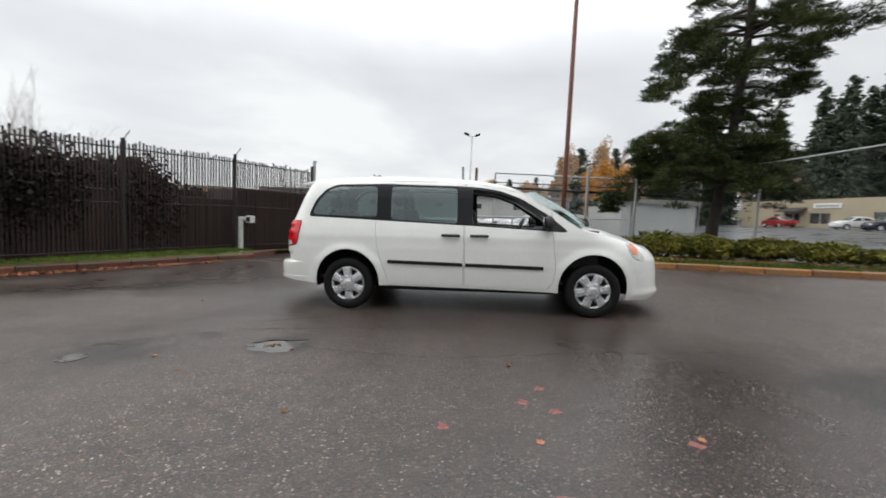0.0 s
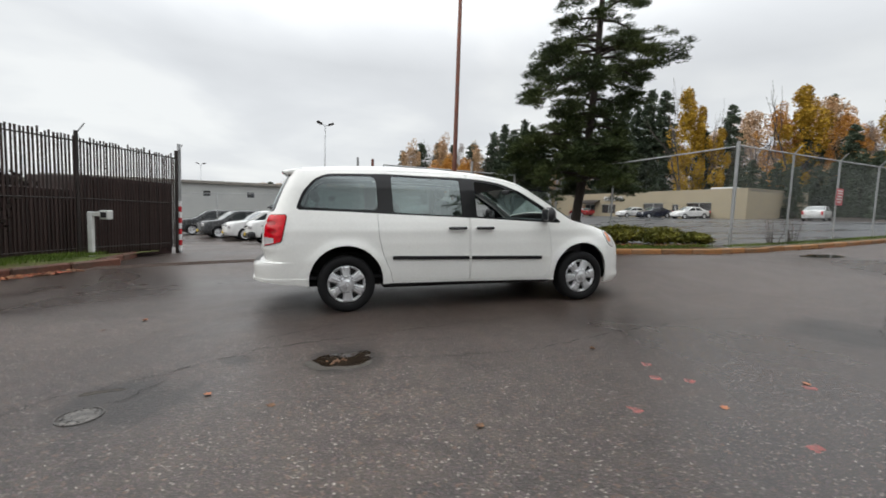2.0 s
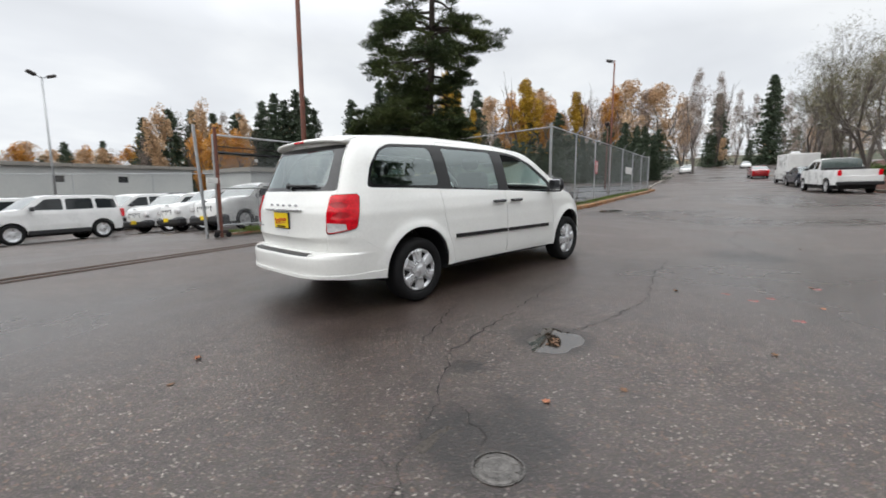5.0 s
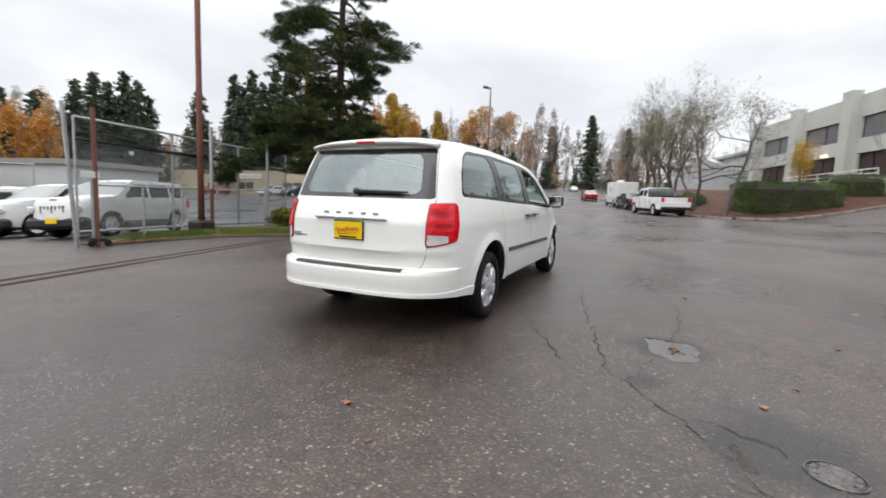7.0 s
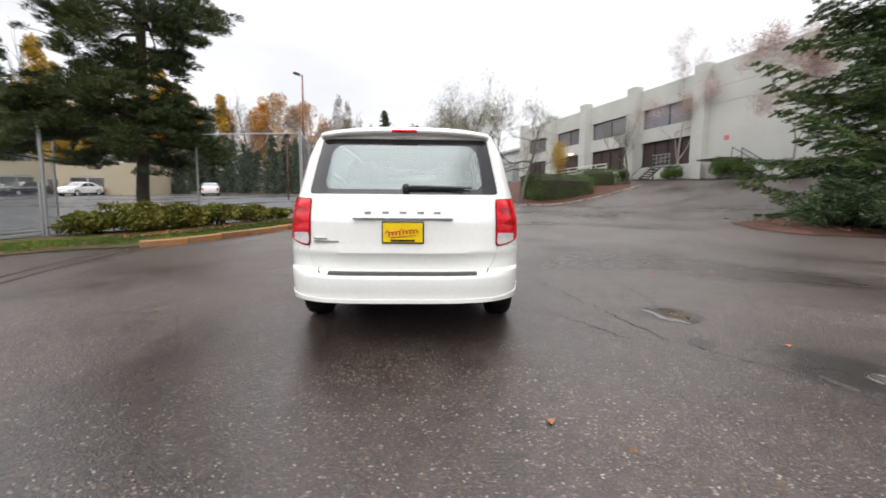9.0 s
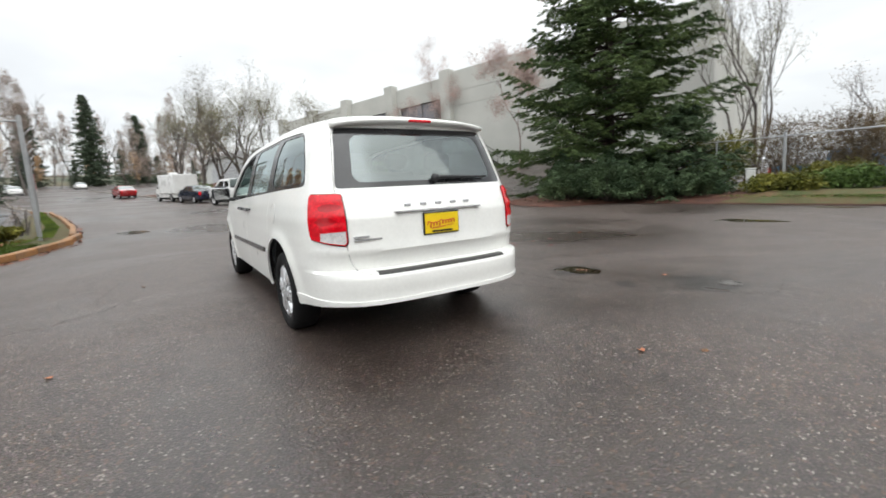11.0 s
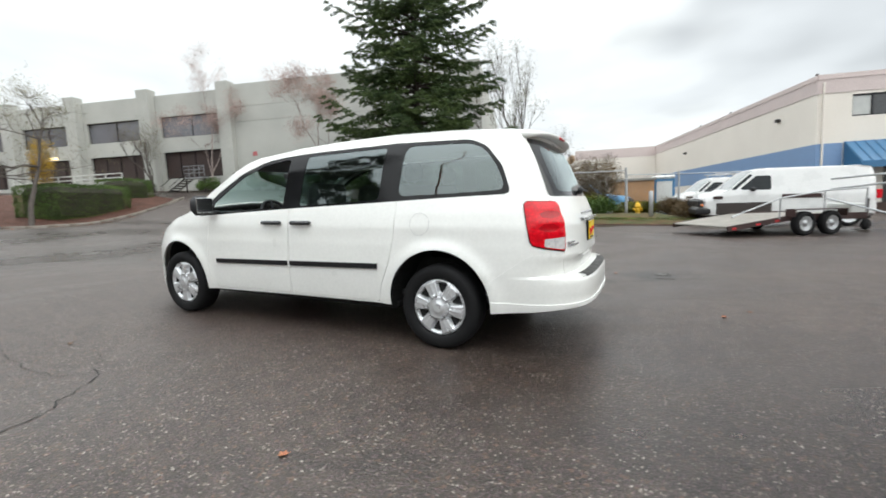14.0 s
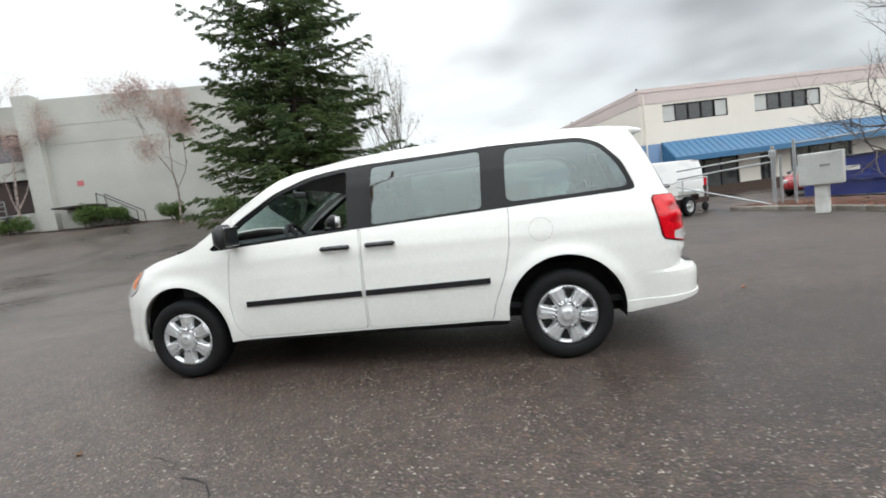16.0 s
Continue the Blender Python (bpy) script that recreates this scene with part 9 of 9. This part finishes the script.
for k in range(7):
    plant("fir" if k % 2 else "bare", 128 + 5 * k, 46 + rng.uniform(-4, 8), rng.uniform(4, 5.5), 0)
for k in range(8):
    plant("rust" if k % 2 else "bare", -77 - 2.6 * k, 105, rng.uniform(7, 11), 0)
for k in range(22):
    plant(("fir", "rust", "bare")[k % 3], 24 - 1.25 * k + rng.uniform(-0.4, 0.4), 135 + rng.uniform(-10, 30), rng.uniform(6, 10), 2 if k % 3 == 0 else 0)
# low wooded ridge behind everything
ridge = Mesh()
for i in range(181):
    a = radians(-60 + 250 * i / 180)
    for d, z in ((150, 1.5), (230, 9), (420, 15 + 5 * noise.noise(Vector((i * 0.11, 0, 0)))), (700, 6)):
        up = 8.0 * sm(1 - abs(math.degrees(a) - 5) / 45)
        ridge.v.append((d * math.cos(a), d * math.sin(a), z + up * (d > 160)))
ridge.f = [(i * 4 + j, i * 4 + j + 1, (i + 1) * 4 + j + 1, (i + 1) * 4 + j) for i in range(180) for j in range(3)]
M["ridge"] = material("distant_wooded_slope", (0.10, 0.085, 0.05), 0.95, vary=0.4, scale=0.05, fine=0.6, bump=0.6, depth=1.0, second=(0.05, 0.06, 0.035))
solid("backdrop", ridge, M["ridge"], "distant low wooded ridge in brown and dark green", "hills", smooth=True, kind="structure")

# ---- small things on the ground ----
def flat_patch(name, outline, mat, label, category, z=0.005, kind="structure"):
    n = len(outline)
    cx, cy = sum(p[0] for p in outline) / n, sum(p[1] for p in outline) / n
    mesh = Mesh()
    mesh.v = [(cx, cy, G(cx, cy) + z)] + [(x, y, G(x, y) + z) for x, y in outline] + [(x + (x - cx) * 0.45, y + (y - cy) * 0.45, G(x, y) - 0.001) for x, y in outline]
    mesh.f = [(0, 1 + i, 1 + (i + 1) % n) for i in range(n)] + [(1 + i, 1 + n + i, 1 + n + (i + 1) % n, 1 + (i + 1) % n) for i in range(n)]
    return solid(name, mesh, mat, label, category, smooth=False, kind=kind)


def blob(cx, cy, rx, ry, turn, wobble=0.2, n=40, seed=0):
    out = []
    for k in range(n):
        a = 2 * math.pi * k / n
        r = 1 + wobble * noise.noise(Vector((math.cos(a) * 1.6 + seed, math.sin(a) * 1.6, seed))) * 2
        x, y = rx * r * math.cos(a), ry * r * math.sin(a)
        t = radians(turn)
        out.append((cx + x * math.cos(t) - y * math.sin(t), cy + x * math.sin(t) + y * math.cos(t)))
    return out


flat_patch("puddle", blob(-1.64, -2.58, 0.215, 0.14, 20, 0.20, 60, 3), M["water"], "small puddle of rain water in a pothole", "puddle", 0.004)
pebble = Mesh().lathe([(0.0, -0.006), (0.016, -0.002), (0.019, 0.004), (0.012, 0.010), (0.0, 0.012)], 7).data("gravel_stone", M["brown_litter"])
for k in range(9):
    a, r = rng.uniform(0, 6.28), rng.uniform(0.0, 0.11)
    x, y = -1.70 + r * math.cos(a), -2.60 + 0.6 * r * math.sin(a)
    ob = tagged(new("gravel_stone", pebble), "loose dark gravel stone lying in the puddle", "stone", "stones in the puddle")
    ob.matrix_world = pose(x, y, G(x, y) + 0.004, 0, 0, float(rng.uniform(0, 360))) @ Matrix.Diagonal((float(rng.uniform(0.5, 1.3)), float(rng.uniform(0.4, 0.9)), float(rng.uniform(0.5, 1.0)), 1))
for k, (x, y, rx, ry) in enumerate(((-1.1, -14.0, 0.5, 0.16), (-0.7, -9.4, 0.5, 0.22), (11.5, 2.6, 0.55, 0.28), (13.4, 4.3, 0.7, 0.16))):
    flat_patch("puddle", blob(x, y, rx, ry, 10, 0.2, 36, k + 5), M["water"], "thin film of rain water on the asphalt", "puddle", 0.006)


def crack(line, width, label="open crack in the asphalt"):
    """A jagged open crack: a narrow dark ribbon along a line, of uneven width."""
    pts = []
    for a, b in zip(line, line[1:]):
        n = max(2, int(math.hypot(b[0] - a[0], b[1] - a[1]) / 0.06))
        for k in range(n):
            t = k / n
            pts.append((a[0] + (b[0] - a[0]) * t + random.gauss(0, 0.016), a[1] + (b[1] - a[1]) * t + random.gauss(0, 0.016)))
    pts.append(line[-1])
    mesh = Mesh()
    for i, (x, y) in enumerate(pts):
        q, p = pts[min(i + 1, len(pts) - 1)], pts[max(i - 1, 0)]
        d = Vector((q[0] - p[0], q[1] - p[1])).normalized()
        w = 0.66 * width * random.uniform(0.15, 1.0) ** 1.4 * (0.3 + 0.7 * math.sin(math.pi * min(1, max(0.06, i / len(pts)))))
        mesh.v += [(x - d.y * w, y + d.x * w, G(x, y) + 0.004), (x + d.y * w, y - d.x * w, G(x, y) + 0.004)]
    mesh.f = [(2 * i, 2 * i + 1, 2 * i + 3, 2 * i + 2) for i in range(len(pts) - 1) if noise.noise(Vector((pts[i][0] * 2.3, pts[i][1] * 2.3, width * 400))) > -0.55]
    solid("crack", mesh, M["tar"], label, "crack", kind="structure")


for line, w in (([(-3.6, -2.95), (-3.3, -2.76), (-3.04, -2.66), (-2.68, -2.39), (-2.37, -2.15), (-1.97, -2.05), (-1.2, -1.9), (-0.5, -1.75), (0.2, -1.6)], 0.014),
                ([(-2.37, -2.15), (-2.35, -1.85), (-1.92, -1.59), (-1.4, -1.35)], 0.011),
                ([(-2.50, -2.29), (-1.6, -2.55), (-0.75, -2.7), (-0.02, -2.69), (0.7, -2.5), (1.38, -2.31), (2.3, -2.2), (3.4, -2.35)], 0.011),
                ([(-3.43, -2.72), (-3.6, -3.1), (-3.5, -3.5)], 0.010),
                ([(0.9, 2.1), (0.41, 2.33), (0.1, 2.72), (-0.01, 2.98), (-0.2, 3.5), (-0.1, 4.0)], 0.012),
                ([(0.41, 2.33), (0.9, 2.5), (1.5, 2.45), (2.6, 2.2)], 0.008),
                ([(2.6, -4.4), (3.4, -3.2), (5.0, -2.4), (7.5, -2.2)], 0.012), ([(3.4, -3.2), (3.1, -2.2), (3.6, -1.2)], 0.009),
                ([(6.5, -7.5), (8.5, -7.0), (10.5, -7.4), (13.0, -7.2)], 0.014)):
    crack(line, w)

# manhole cover in its iron ring
mh = thing("manhole_cover", "worn round cast-iron manhole cover set in broken asphalt", "manhole cover", pose(-3.15, -3.17, G(-3.15, -3.17) + 0.002, 0, -1.7, 0), kind="structure")
part("ring", Mesh().lathe([(0.108, -0.01), (0.108, 0.003), (0.115, 0.003), (0.115, -0.01)], 40), M["iron"], mh, "iron ring")
part("disc", Mesh().lathe([(0.0, 0.005), (0.03, 0.005), (0.034, 0.003), (0.065, 0.003), (0.069, 0.006), (0.092, 0.006), (0.102, 0.0)], 40), M["iron"], mh, "ridged iron disc")
for k in range(10):
    a = 2 * math.pi * k / 10
    part("stud", Mesh().box((-0.008, -0.004, 0.0), (0.008, 0.004, 0.0085), pose(0.08 * math.cos(a), 0.08 * math.sin(a), 0, 0, 0, math.degrees(a))), M["iron"], mh)
M["blue_mark"] = material("faded_blue_survey_paint", (0.062, 0.072, 0.092), 0.75, vary=0.5, scale=14, fine=60, bump=0.4, second=(0.07, 0.062, 0.055), amount=0.75, spec=0.1)
crack([(-3.08, -3.02), (-2.96, -2.90), (-2.90, -2.80), (-2.86, -2.66)], 0.008)
flat_patch("survey_mark", blob(-3.19, -2.81, 0.11, 0.022, 10, 0.35, 30, 12), M["blue_mark"], "faded blue survey paint stroke", "paint mark", 0.0035)

# single fallen leaves
leaf_me = []
for s in range(3):
    lm = Mesh()
    out = [(0.0, -0.055), (0.022, -0.03), (0.05, -0.028), (0.034, 0.0), (0.05, 0.03), (0.018, 0.028), (0.0, 0.065), (-0.018, 0.028), (-0.05, 0.03), (-0.034, 0.0), (-0.05, -0.028), (-0.022, -0.03)]
    lm.v = [(0, 0, 0.006)] + [(x, y, 0.004 + 0.014 * ((x * (1 + s)) ** 2 + y * y) / 0.004 * 0.5 + 0.006 * math.sin(20 * x + s)) for x, y in out]
    lm.v += [(x, y, z - 0.0015) for x, y, z in lm.v]
    n = len(out)
    lm.f = [(0, 1 + i, 1 + (i + 1) % n) for i in range(n)] + [(n + 1, n + 2 + (i + 1) % n, n + 2 + i) for i in range(n)] + [(1 + i, n + 2 + i, n + 2 + (i + 1) % n, 1 + (i + 1) % n) for i in range(n)]
    leaf_me.append(lm)
leaf_data = [leaf_me[i % 3].data("fallen_leaf", M["fallen"] if i % 2 else M["brown_litter"]) for i in range(6)]
spots = [(-2.11, -3.29), (-2.52, -3.03), (0.46, -2.82), (0.58, -4.01), (-0.96, -3.85), (-3.63, -0.84), (-3.88, -1.16), (-1.51, 2.51), (1.42, 2.06), (1.48, -3.86)]
spots += [(float(rng.uniform(-6, 9)), float(rng.uniform(-9, 6))) for _ in range(4)]
for i, (x, y) in enumerate(spots):
    if abs(y) < 1.1 and -2.8 < x < 2.7:
        continue
    s = float(rng.uniform(0.4, 0.6)) if i > 9 else 0.5
    ob = tagged(new("fallen_leaf", leaf_data[i % 6]), "orange-brown fallen leaf lying on wet asphalt", "leaf", "fallen leaves")
    ob.matrix_world = pose(x, y, G(x, y) + 0.001, 0, -1.67, float(rng.uniform(0, 360))) @ Matrix.Diagonal((s, s, s, 1))

# faded pink survey spots
M["pink_mark"] = material("faded_pink_survey_paint", (0.30, 0.085, 0.075), 0.6, vary=0.4, scale=30, fine=90, bump=0.4, second=(0.10, 0.06, 0.055), amount=0.5)
for k, (x, y) in enumerate(((0.52, -3.50), (0.72, -3.61), (0.03, -3.90), (1.43, -3.92), (0.63, -4.49), (0.65, -3.25))):
    flat_patch("survey_spot", blob(x, y, 0.034, 0.026, 50 * k, 0.35, 16, k + 20), M["pink_mark"], "faded pink paint spot on the asphalt", "paint mark", 0.003)
